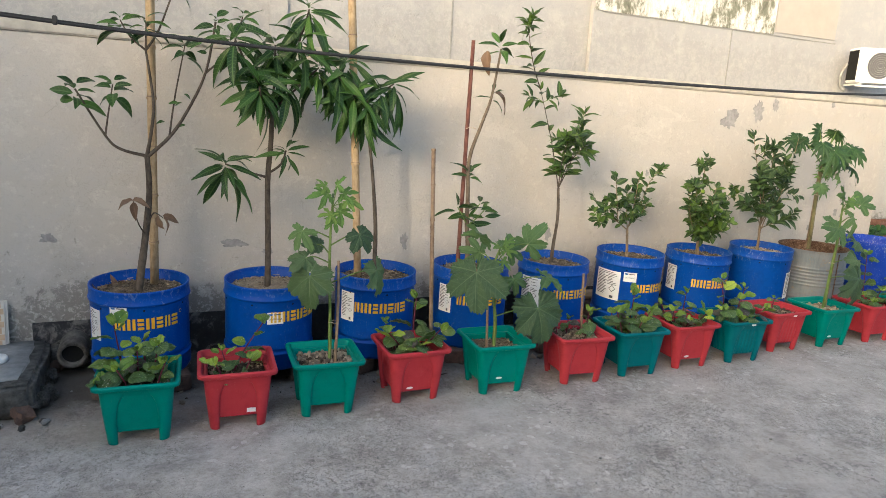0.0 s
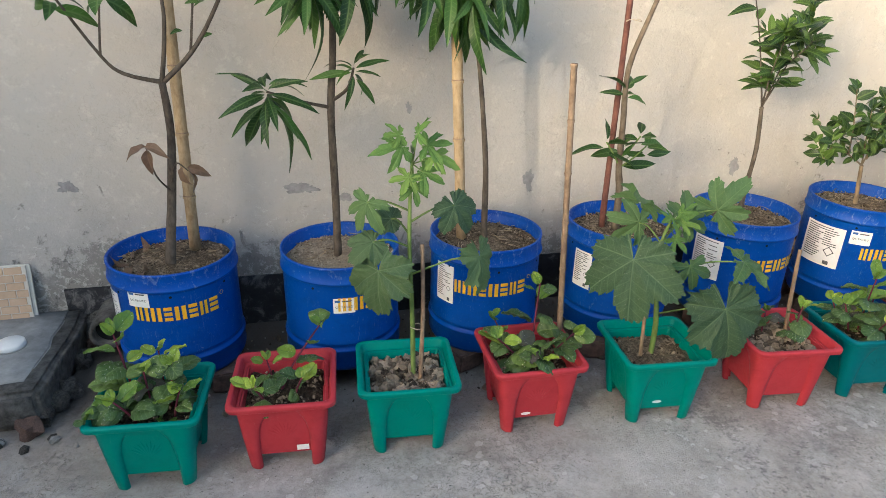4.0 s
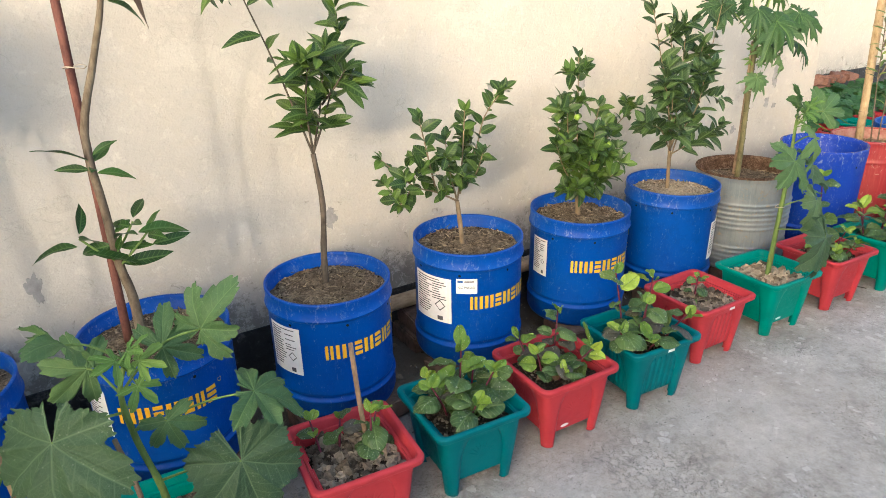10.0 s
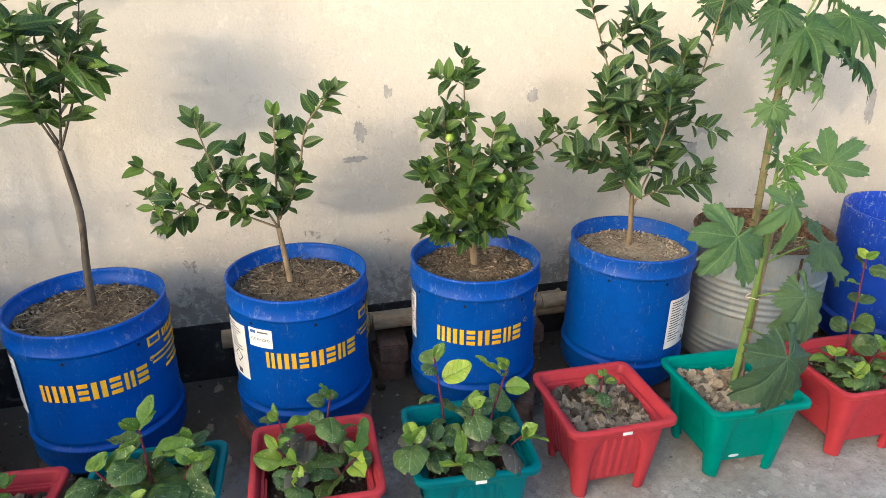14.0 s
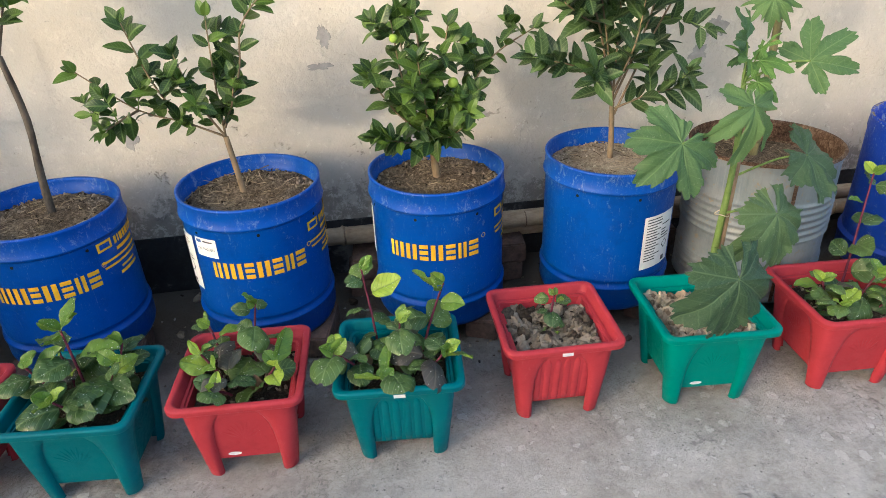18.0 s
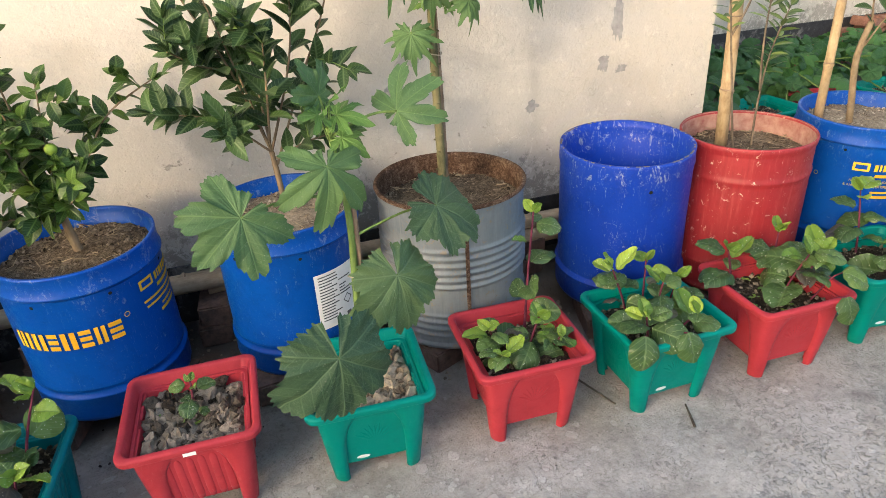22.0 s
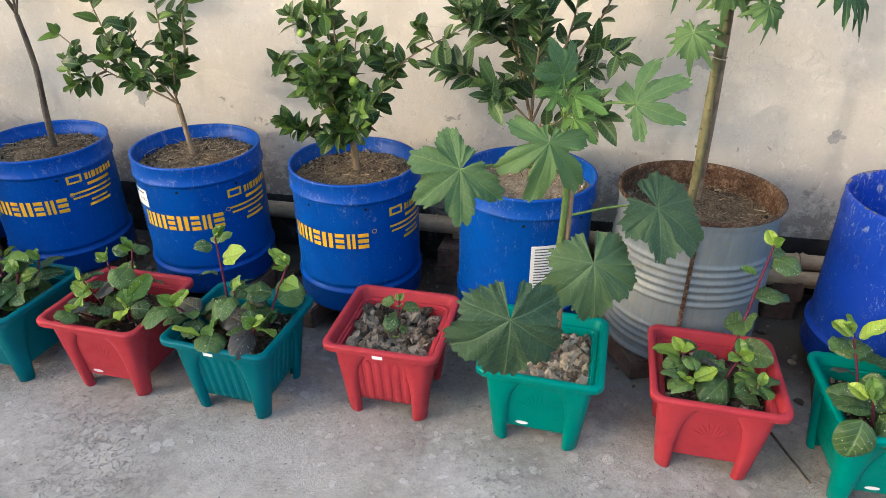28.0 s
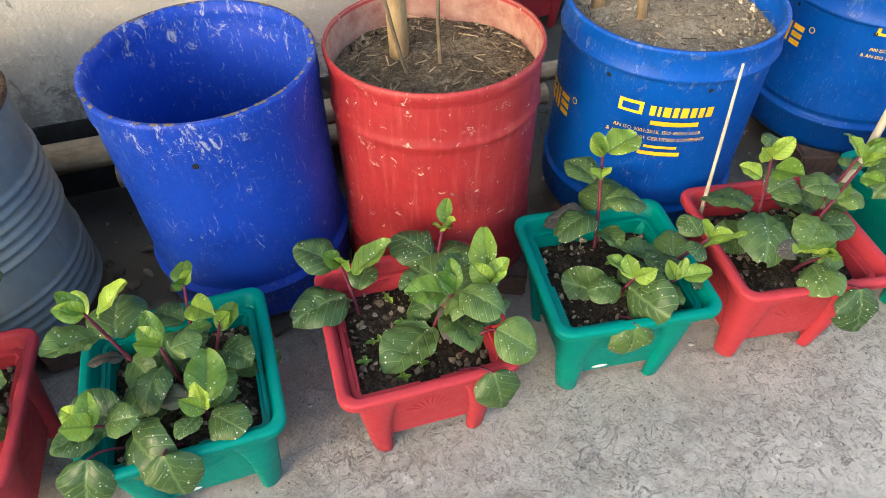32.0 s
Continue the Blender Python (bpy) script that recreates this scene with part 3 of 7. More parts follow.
def tube(points, radii, sides=8, name="stem", mat=None, bumpy=0.0, seed=0, cap=True):
    """A tapered limb along points."""
    rng = random.Random(seed)
    pts = [Vector(p) for p in points]
    loops = []
    ref = Vector((0.3, 1, 0.1)).normalized()
    for i, p in enumerate(pts):
        d = (pts[min(i + 1, len(pts) - 1)] - pts[max(i - 1, 0)]).normalized()
        s = d.cross(ref)
        if s.length < 0.05:
            s = d.cross(Vector((1, 0, 0)))
        s.normalize()
        u = s.cross(d)
        r = radii[i] * (1 + rng.uniform(-bumpy, bumpy))
        loops.append([p + (s * math.cos(a) + u * math.sin(a)) * r for a in (2 * math.pi * j / sides for j in range(sides))])
    v, f = rings(loops, True, cap, cap)
    return mesh_from(name, v, f, mat, True)


def bent(points, n=4):
    """A smooth line through a few points."""
    pts = [Vector(p) for p in points]
    out = []
    for i in range(len(pts) - 1):
        p0, p1, p2, p3 = pts[max(i - 1, 0)], pts[i], pts[i + 1], pts[min(i + 2, len(pts) - 1)]
        for j in range(n):
            t = j / n
            out.append(0.5 * ((2 * p1) + (p2 - p0) * t + (2 * p0 - 5 * p1 + 4 * p2 - p3) * t * t + (3 * p1 - p0 - 3 * p2 + p3) * t ** 3))
    out.append(pts[-1])
    return out


def limb(name, points, r0, r1, mat, parent, sides=8, seed=0, label=""):
    line = bent(points)
    n = len(line)
    return part(name, tube(line, [r0 + (r1 - r0) * i / (n - 1) for i in range(n)], sides, name, mat, 0.07, seed), mat, parent, label)


def box_bm(sx, sy, sz, bevel=0.0, z0=0.0, seg=2):
    bm = bmesh.new()
    bmesh.ops.create_cube(bm, size=1.0)
    bmesh.ops.scale(bm, vec=(sx, sy, sz), verts=bm.verts)
    bmesh.ops.translate(bm, vec=(0, 0, z0 + sz / 2), verts=bm.verts)
    if bevel:
        bmesh.ops.bevel(bm, geom=bm.edges[:], offset=bevel, segments=seg, affect='EDGES')
    return bm


def slab(name, x0, x1, y0, y1, z0, z1, mat, label="", category="", bevel=0.0, kind="structure"):
    bm = box_bm(x1 - x0, y1 - y0, z1 - z0, bevel)
    ob = part(name, bm, mat, None, at=pose((x0 + x1) / 2, (y0 + y1) / 2, z0))
    return tagged(ob, label, category, "", kind)


def rough_lump(seed, sub=2, amount=0.35):
    rng = random.Random(seed)
    bm = bmesh.new()
    bmesh.ops.create_icosphere(bm, subdivisions=sub, radius=1)
    off = Vector((rng.uniform(0, 50), rng.uniform(0, 50), rng.uniform(0, 50)))
    for v in bm.verts:
        v.co *= 1 + amount * noise.noise(v.co * 1.4 + off) + 0.5 * amount * noise.noise(v.co * 3.4 + off)
    return bm

# ---- the large structure ----
WALL_Y = 3.69
CORNER_X = 6.0

v, f = [], []
N_G = 60
for i in range(N_G + 1):
    for j in range(N_G + 1):
        sx, sy = (2 * i / N_G - 1), (2 * j / N_G - 1)
        gx = 3.0 + 8 * sx + 400 * sx ** 7
        gy = 2.0 + 8 * sy + 400 * sy ** 7
        near = max(0.0, 1 - (abs(gx - 3) + abs(gy - 1)) / 14)
        dip = 0.0 if gy > 2.2 else near * 0.012 * (noise.noise(Vector((gx * 0.7, gy * 0.7, 0.0))) - 0.4)
        v.append((gx, gy, min(0.0, dip)))
for i in range(N_G):
    for j in range(N_G):
        a = i * (N_G + 1) + j
        f.append((a, a + N_G + 1, a + N_G + 2, a + 1))
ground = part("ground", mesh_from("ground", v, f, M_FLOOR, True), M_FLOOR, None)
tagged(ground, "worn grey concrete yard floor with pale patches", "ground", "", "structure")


def plaster_wall(name, x0, x1, y0, y1, z0, z1, mat, label):
    return slab(name, x0, x1, y0, y1, z0, z1, mat, label, "wall", 0.004)


wall_front = plaster_wall("wall_north", -2.2, CORNER_X, WALL_Y, WALL_Y + 0.2, 0.0, 1.66, M_WALL, "cream painted plaster boundary wall, flaking and stained near the floor")
slab("trim", -2.2, CORNER_X + 0.01, WALL_Y - 0.012, WALL_Y + 0.2, 1.662, 1.715, M_COPING, "weathered cement coping along the top of the wall", "coping", 0.008)
slab("baseboard", -0.45, CORNER_X, WALL_Y - 0.006, WALL_Y, 0.0, 0.235, M_PLINTH, "black bitumen band painted along the wall foot", "plinth", 0.002)
plaster_wall("wall_return", CORNER_X - 0.2, CORNER_X, WALL_Y + 0.202, 5.75, 0.0, 1.66, M_WALL, "short plastered wall that turns back from the corner")
plaster_wall("wall_back", CORNER_X - 0.2, 16.0, 5.752, 5.95, 0.0, 2.6, M_WALL, "cream plastered back wall behind the vine bed")
slab("baseboard_back", CORNER_X + 0.002, 16.0, 5.744, 5.75, 0.0, 0.3, M_PLINTH, "black painted foot of the back wall", "plinth", 0.002)

# the taller house that stands behind the boundary wall
house = thing("house", pose(0, 0, 0), "pale grey plastered house wall with mildew and panel joints", "house")
HY = WALL_Y + 0.205
part("wall", box_bm(10.2, 0.2, 2.45), M_PALE, house, "pale grey plaster with joints", at=pose(1.6, HY + 0.13, 1.66))
part("pier", box_bm(3.8, 0.035, 2.4), M_PALE, house, "slightly proud stretch of wall", at=pose(4.84, HY + 0.0, 1.7))
part("recess", box_bm(0.1, 0.012, 1.0), M_PALE, house, "narrow strip beside the pole", at=pose(0.82, HY + 0.022, 1.73))
for jx, jy in ((1.9, 0.027), (4.23, -0.02)):
    part("joint", box_bm(0.008, 0.006, 0.42), M_STONE, house, at=pose(jx, HY + jy, 1.72))
part("joint", box_bm(2.4, 0.006, 0.007), M_STONE, house, at=pose(4.2, HY - 0.02, 2.14))
part("mildew_panel", box_bm(1.72, 0.008, 1.2, 0.002), M_MILDEW, house, "mildewed band of plaster", at=pose(3.81, HY - 0.02, 2.15))
part("recess", box_bm(0.7, 0.01, 1.2), M_BEIGE, house, "cream wall set in the recess", at=pose(5.03, HY - 0.02, 2.17))

# walls out of view, added to shade the boundary wall's west end and foot
slab("wall_west", -3.6, -3.3, 0.1, 3.9, 0.0, 2.9, M_PALE, "added unseen wall that shades the west end of the boundary wall", "wall")
slab("wall_south", -16.0, 9.0, -4.5, -4.2, 0.0, 3.05, M_PALE, "added unseen wall that shades the foot of the boundary wall", "wall")

# peeled patches of paint
rng = random.Random(5)


def peel(x, z, w, h, seed):
    n = 72
    pts = []
    for i in range(n):
        a = 2 * math.pi * i / n
        c, d = math.cos(a), math.sin(a)
        k = 1 + 0.75 * noise.noise(Vector((c * 1.3 + seed * 3.1, d * 1.3, seed * 1.3))) + 0.35 * noise.noise(Vector((c * 4 + seed, d * 4, 2.0))) + 0.14 * noise.noise(Vector((c * 13, d * 13 + seed, 5.0)))
        pts.append((w * 0.4 * max(0.2, k) * c, h * 0.42 * max(0.2, k) * d))
    vv = [(px, 0, pz) for px, pz in pts] + [(px * 1.03, 0.0015, pz * 1.03) for px, pz in pts]
    ff = [tuple(range(n))] + [(i, n + i, n + (i + 1) % n, (i + 1) % n) for i in range(n)]
    part("bare_patch", mesh_from("bare_patch", vv, ff, M_PEEL), M_PEEL, wall_front, at=pose(x - 1.9, -0.1 - 0.0015, z))


for px, pz, w, h in ((4.13, 1.47, 0.16, 0.15), (4.42, 1.55, 0.15, 0.2), (4.6, 1.6, 0.07, 0.1), (5.25, 1.64, 0.05, 0.05), (-0.36, 0.67, 0.07, 0.05), (1.0, 0.95, 0.03, 0.05),
                     (5.55, 0.9, 0.05, 0.16), (5.5, 0.75, 0.06, 0.07), (5.58, 0.72, 0.05, 0.04), (4.72, 0.86, 0.1, 0.08), (4.66, 0.77, 0.08, 0.06), (3.3, 0.92, 0.05, 0.09), (3.27, 0.82, 0.1, 0.03),
                     (2.6, 0.63, 0.06, 0.09), (0.55, 0.62, 0.14, 0.05), (1.55, 0.6, 0.05, 0.12), (0.72, 0.57, 0.06, 0.04), (3.95, 1.02, 0.05, 0.05), (4.4, 0.8, 0.06, 0.09), (3.4, 1.05, 0.03, 0.05), (5.2, 0.62, 0.06, 0.05)):
    peel(px, pz, w, h, rng.randrange(1000))

# ---- west end: cement step, drain pipe, tiles ----
step = thing("cement_step", pose(-0.76, 3.36, 0), "rough broken cement step against the wall", "step")
bm = box_bm(0.78, 0.62, 0.15, 0.02, 0, 3)
bmesh.ops.subdivide_edges(bm, edges=bm.edges[:], cuts=4, use_grid_fill=True)
for q in bm.verts:
    q.co += Vector((noise.noise(q.co * 9), noise.noise(q.co * 9 + Vector((7, 0, 0))), 0.35 * noise.noise(q.co * 7))) * 0.014
part("slab", bm, M_WETCEM, step, "dark worn cement block", True)
bm = box_bm(0.7, 0.54, 0.012, 0.005, 0, 2)
bmesh.ops.subdivide_edges(bm, edges=bm.edges[:], cuts=4, use_grid_fill=True)
for q in bm.verts:
    q.co += Vector((noise.noise(q.co * 8), noise.noise(q.co * 8 + Vector((7, 0, 0))), 0.1 * noise.noise(q.co * 7))) * 0.03
part("top_skin", bm, M_STONE, step, "grey trowelled top", True, pose(-0.02, 0.03, 0.143))
for k in range(9):
    part("broken_edge", rough_lump(40 + k, 2, 0.5), M_WETCEM if k % 4 else M_DARKBRICK, step, "", False,
         pose(0.38 + rng.uniform(-0.05, 0.05), -0.33 + 0.07 * k, 0.03, rng.uniform(0, 90), 0, rng.uniform(0, 90)) @ Matrix.Diagonal((0.036, 0.045, 0.04, 1)))
for k in range(14):
    part("rubble", rough_lump(60 + k, 1, 0.5), M_WETCEM if k % 3 else M_STONE, step, "", False,
         pose(0.1 + rng.uniform(-0.3, 0.36), -0.36 - rng.uniform(0, 0.14), 0.012, rng.uniform(0, 90), 0, rng.uniform(0, 90)) @ Matrix.Diagonal((0.022, 0.016, 0.011, 1)))
pipe = thing("drain_pipe", pose(-0.26, 3.55, 0.115), "grey cement drain pipe with a dark open mouth", "pipe")
vv, ff = rings([[(r * math.cos(2 * math.pi * j / 28), y, r * math.sin(2 * math.pi * j / 28)) for j in range(28)] for r, y in ((0.05, 0.13), (0.05, -0.06), (0.068, -0.06), (0.07, -0.04), (0.07, 0.13))])
part("barrel", mesh_from("barrel", vv, ff, M_WETCEM, True), M_WETCEM, pipe)
# black disc across the bore: the shade inside is painted, not left to the light
vv, ff = rings([[(0.051 * math.cos(2 * math.pi * j / 28), -0.02, 0.051 * math.sin(2 * math.pi * j / 28)) for j in range(28)]], True, True)
part("cavity", mesh_from("cavity", vv, ff, M_BLACK), M_BLACK, pipe, "black disc that paints the shade inside the pipe")
part("mortar", rough_lump(11, 3, 0.4), M_WETCEM, pipe, "", True, pose(0, 0.075, -0.045) @ Matrix.Diagonal((0.14, 0.05, 0.075, 1)))
stack = thing("tile_stack", pose(-0.655, 3.615, 0.14, -9, 0, 2) @ Matrix.Diagonal((1, 1, 0.88, 1)), "beige patterned wall tiles leaning on the wall", "tiles")
part("tile", box_bm(0.2, 0.008, 0.26, 0.001), M_GROUT, stack)
part("tile", box_bm(0.2, 0.008, 0.265, 0.001), M_GROUT, stack, at=pose(0.012, 0.012, 0))
for r_ in range(7):
    for c_ in range(3):
        w_ = 0.062
        xo = -0.066 + c_ * 0.066 + (0.02 if r_ % 2 else -0.012)
        x0_, x1_ = max(xo - w_ / 2, -0.096), min(xo + w_ / 2, 0.096)
        part("tile_face", box_bm(x1_ - x0_, 0.003, 0.033, 0.0008), M_TILE, stack, at=pose((x0_ + x1_) / 2, -0.0062, 0.006 + r_ * 0.0365))
lid = thing("round_lid", pose(-0.56, 3.38, 0.156), "dirty white round disc lying on the step", "lid")
vv, ff = lathe([(0.0005, 0.022), (0.046, 0.022), (0.05, 0.018), (0.052, 0.004), (0.05, 0.0), (0.0005, 0.0)], 32, 0.01)
part("disc", mesh_from("disc", vv, ff, M_ENAMEL, True), M_ENAMEL, lid)

# ---- overhead cable and air conditioner ----
cable = thing("cable", pose(0, 0, 0), "black overhead cable strung along the wall", "cable")
part("wire", tube(bent([(-2.2, 2.9, 1.78), (-0.4, 3.0, 1.665), (1.0, 3.03, 1.628), (3.0, 3.1, 1.64), (5.0, 3.2, 1.7), (9.0, 3.3, 1.9)], 8), [0.0065] * 41, 8, "wire", M_RUBBER), M_RUBBER, cable)
part("wire", tube(bent([(-2.2, 2.9, 1.79), (-0.4, 3.0, 1.673), (1.0, 3.035, 1.634), (3.0, 3.105, 1.648), (5.0, 3.2, 1.706), (9.0, 3.3, 1.91)], 8), [0.004] * 41, 6, "wire", M_RUBBER), M_RUBBER, cable)
part("clip", box_bm(0.018, 0.02, 0.035, 0.003), M_RUBBER, cable, at=pose(-0.2, 3.0, 1.645))
ac = thing("air_conditioner", pose(5.61, WALL_Y + 0.0, 1.8, 0, 0, -24) @ Matrix.Scale(0.66, 4), "white outdoor air conditioner unit on a steel bracket", "air conditioner")
part("casing", box_bm(0.62, 0.24, 0.42, 0.012, 0.05), M_ENAMEL, ac, "white metal casing", at=pose(0.1, 0.0, 0))
part("side_panel", box_bm(0.004, 0.2, 0.36, 0.001, 0.08), M_BLACK, ac, "dark side coil", at=pose(-0.213, 0.0, 0))
vv, ff = rings([[(r * math.cos(2 * math.pi * j / 32), y, r * math.sin(2 * math.pi * j / 32)) for j in range(32)] for r, y in ((0.165, 0.0), (0.175, -0.012), (0.185, 0.0))])
part("fan_ring", mesh_from("fan_ring", vv, ff, M_ENAMEL, True), M_ENAMEL, ac, at=pose(0.06, -0.122, 0.26))
for k in range(6):
    r_ = 0.03 + k * 0.025
    vv, ff = rings([[((r_ + d) * math.cos(2 * math.pi * j / 28), y, (r_ + d) * math.sin(2 * math.pi * j / 28)) for j in range(28)] for d, y in ((0, 0), (0.002, -0.004), (0.004, 0))])
    part("grille_ring", mesh_from("grille_ring", vv, ff, M_STONE, True), M_STONE, ac, at=pose(0.06, -0.124, 0.26))
vv, ff = rings([[(0.16 * math.cos(2 * math.pi * j / 28), 0, 0.16 * math.sin(2 * math.pi * j / 28)) for j in range(28)]], True, True)
part("fan_opening", mesh_from("fan_opening", vv, ff, M_INK), M_INK, ac, "dark fan behind the grille", at=pose(0.06, -0.1222, 0.26))
for sx in (-0.16, 0.34):
    part("bracket_arm", box_bm(0.025, 0.36, 0.025, 0.003), M_ENAMEL, ac, "pale steel bracket", at=pose(sx, 0.02, 0.02))
    part("bracket_brace", tube([(sx, -0.14, 0.03), (sx, 0.17, 0.36)], [0.01, 0.01], 6, "bracket_brace", M_ENAMEL), M_ENAMEL, ac)
part("bracket_rail", box_bm(0.62, 0.025, 0.02, 0.003), M_ENAMEL, ac, at=pose(0.1, -0.12, 0.0))
part("hose", tube(bent([(-0.25, 0.05, 0.28), (-0.3, 0.06, 0.15), (-0.27, 0.1, 0.02), (-0.2, 0.1, -0.05)], 5), [0.016] * 16, 8, "hose", M_STONE), M_STONE, ac)

# ---- drums ----


def wrap(r, w, h, ang, z, seg=None, lift=0.0012):
    """A curved rectangle on a cylinder; ang in degrees, -90 faces the yard."""
    a0 = radians(ang)
    n = seg or max(2, int(w / 0.012))
    vv = []
    for k in range(n + 1):
        a = a0 + (k / n - 0.5) * w / r
        for zz in (z, z + h):
            vv.append(((r + lift) * math.cos(a), (r + lift) * math.sin(a), zz))
    return vv, [(2 * k, 2 * k + 2, 2 * k + 3, 2 * k + 1) for k in range(n)]


def wrapped(name, items, mat, parent, label=""):
    vv, ff = [], []
    for a, b in items:
        o = len(vv)
        vv += a
        ff += [tuple(i + o for i in q) for q in b]
    return part(name, mesh_from(name, vv, ff, mat), mat, parent, label)


def words(text, size):
    c = bpy.data.curves.new("words", 'FONT')
    c.body, c.size, c.resolution_u, c.align_x = text, size, 2, 'CENTER'
    o = new("words", c)
    me = bpy.data.meshes.new_from_object(o)
    bpy.data.objects.remove(o)
    return me


def wrapped_words(name, text, size, r, ang, z, mat, parent, lift=0.002):
    me = words(text, size)
    for q in me.vertices:
        a = radians(ang) + q.co.x / r
        q.co = ((r + lift) * math.cos(a), (r + lift) * math.sin(a), z + q.co.y)
    me.materials.append(mat)
    return part(name, me, mat, parent)


def brand_bars(r, ang, z, h, total, parent):
    """A word mark drawn as a row of plain yellow bars."""
    widths = [0.62, 0.28, 0.8, 0.62, 0.85, 0.68, 0.62, 0.78]
    gap = 0.2
    k = total / (sum(widths) + gap * (len(widths) - 1))
    x = -total / 2
    for i, w in enumerate(widths):
        a = ang + math.degrees((x + w * k / 2) / r)
        wk = w * k
        if wk < 0.02:
            items = [wrap(r, wk, h, a, z)]
        elif i % 2:
            items = [wrap(r, wk, h * 0.25, a, z + h * q) for q in (0.0, 0.375, 0.75)]
        else:
            side = math.degrees(wk * 0.31 / r)
            items = [wrap(r, wk * 0.38, h, a - side, z), wrap(r, wk * 0.38, h, a + side, z)]
        wrapped("mark_block", items, M_YELLOW, parent)
        x += (w + gap) * k
    a = ang + math.degrees((total / 2 + 0.02) / r)
    n = 16
    vv = []
    for rr in (0.008, 0.0062):
        for j in range(n):
            b = 2 * math.pi * j / n
            aa = radians(a) + rr * math.cos(b) / r
            vv.append(((r + 0.0015) * math.cos(aa), (r + 0.0015) * math.sin(aa), z + h + 0.004 + rr * math.sin(b)))
    part("mark_ring", mesh_from("mark_ring", vv, [(j, (j + 1) % n, n + (j + 1) % n, n + j) for j in range(n)], M_YELLOW), M_YELLOW, parent)


def soil_disc(r, z, mat, parent, seed, mound=0.012, label="dry brown soil"):
    nr, na = 9, 36
    vv = [(0, 0, z + mound)]
    for i in range(1, nr + 1):
        for j in range(na):
            a, rr = 2 * math.pi * j / na, r * i / nr
            p = Vector((rr * math.cos(a), rr * math.sin(a), 0))
            vv.append((p.x, p.y, z + mound * (1 - (i / nr) ** 2) + 0.012 * noise.noise(p * 22 + Vector((seed, 0, 0))) + 0.006 * noise.noise(p * 60 + Vector((seed, 3, 0)))))
    ff = [(0, 1 + j, 1 + (j + 1) % na) for j in range(na)]
    for i in range(nr - 1):
        for j in range(na):
            a = 1 + i * na
            ff.append((a + j, a + na + j, a + na + (j + 1) % na, a + (j + 1) % na))
    s = part("soil", mesh_from("soil", vv, ff, mat, True), mat, parent, label)
    return s


def crumbs(parent, r, z, count, size, mat, seed, square=False, name="loose_soil", label="loose dry clods", fine=1):
    rg = random.Random(seed)
    vv, ff = [], []
    base = []
    for k in range(4):
        b = rough_lump(seed + k, fine, 0.85)
        base.append(([q.co.copy() for q in b.verts], [tuple(w.index for w in q.verts) for q in b.faces]))
        b.free()
    for _ in range(count):
        if square:
            x, y = rg.uniform(-r, r), rg.uniform(-r, r)
        else:
            a, rr = rg.uniform(0, 6.28), r * math.sqrt(rg.random())
            x, y = rr * math.cos(a), rr * math.sin(a)
        s = size * (0.3 + 1.0 * rg.random() ** 1.8)
        m = pose(x, y, z + s * 0.25, rg.uniform(0, 360), rg.uniform(0, 360), rg.uniform(0, 360)) @ Matrix.Diagonal((s, s * rg.uniform(0.6, 1), s * rg.uniform(0.45, 0.8), 1))
        cv, cf = base[rg.randrange(4)]
        o = len(vv)
        vv += [m @ q for q in cv]
        ff += [tuple(i + o for i in q) for q in cf]
    ob = part(name, mesh_from(name, vv, ff, mat), mat, parent, label)
    ob["kind"] = "stuff"
    return ob


def straw(parent, r, z, count, seed):
    """Short bits of dry stalk and leaf that lie over the soil."""
    rg = random.Random(seed)
    vv, ff = [], []
    for _ in range(count):
        a, rr = rg.uniform(0, 6.28), r * math.sqrt(rg.random())
        L, w, t = rg.uniform(0.006, 0.022), rg.uniform(0.0006, 0.0016), rg.uniform(-0.25, 0.25)
        m = pose(rr * math.cos(a), rr * math.sin(a), z + rg.uniform(0.0, 0.009), rg.uniform(0, 360), math.degrees(t), rg.uniform(0, 360))
        o = len(vv)
        vv += [m @ Vector(q) for q in ((-L, -w, 0), (-L, w, 0), (-L, 0, w), (L, -w, 0), (L, w, 0), (L, 0, w))]
        ff += [(o, o + 1, o + 4, o + 3), (o + 1, o + 2, o + 5, o + 4), (o + 2, o, o + 3, o + 5), (o, o + 2, o + 1), (o + 3, o + 4, o + 5)]
    ob = part("straw_litter", mesh_from("straw_litter", vv, ff, M_STRAW), M_STRAW, parent, "dry straw bits on the soil")
    ob["kind"] = "stuff"
    return ob


def shell_profile(R, H, th=0.006):
    """Outside up, over the lip, inside down."""
    return [(R * 0.97, 0.0), (R * 0.995, 0.01), (R + 0.003, 0.024), (R + 0.003, 0.082), (R + 0.0055, 0.0845), (R + 0.0055, 0.09), (R + 0.003, 0.0925), (R - 0.004, 0.0965), (R - 0.0045, 0.108), (R - 0.001, 0.112), (R - 0.0005, 0.118), (R - 0.002, 0.124), (R - 0.002, 0.2), (R - 0.002, H - 0.075),
            (R - 0.001, H - 0.07), (R + 0.0055, H - 0.066), (R + 0.0065, H - 0.063), (R + 0.0055, H - 0.058), (R + 0.002, H - 0.054), (R + 0.001, H - 0.012), (R + 0.0025, H - 0.007), (R + 0.002, H), (R - th, H), (R - th - 0.001, H - 0.008),
            (R - th - 0.001, H - 0.028), (R - th - 0.006, H - 0.031), (R - th - 0.006, H - 0.07), (R - th - 0.004, 0.12), (R - th - 0.004, 0.012), (0.001, 0.012)]


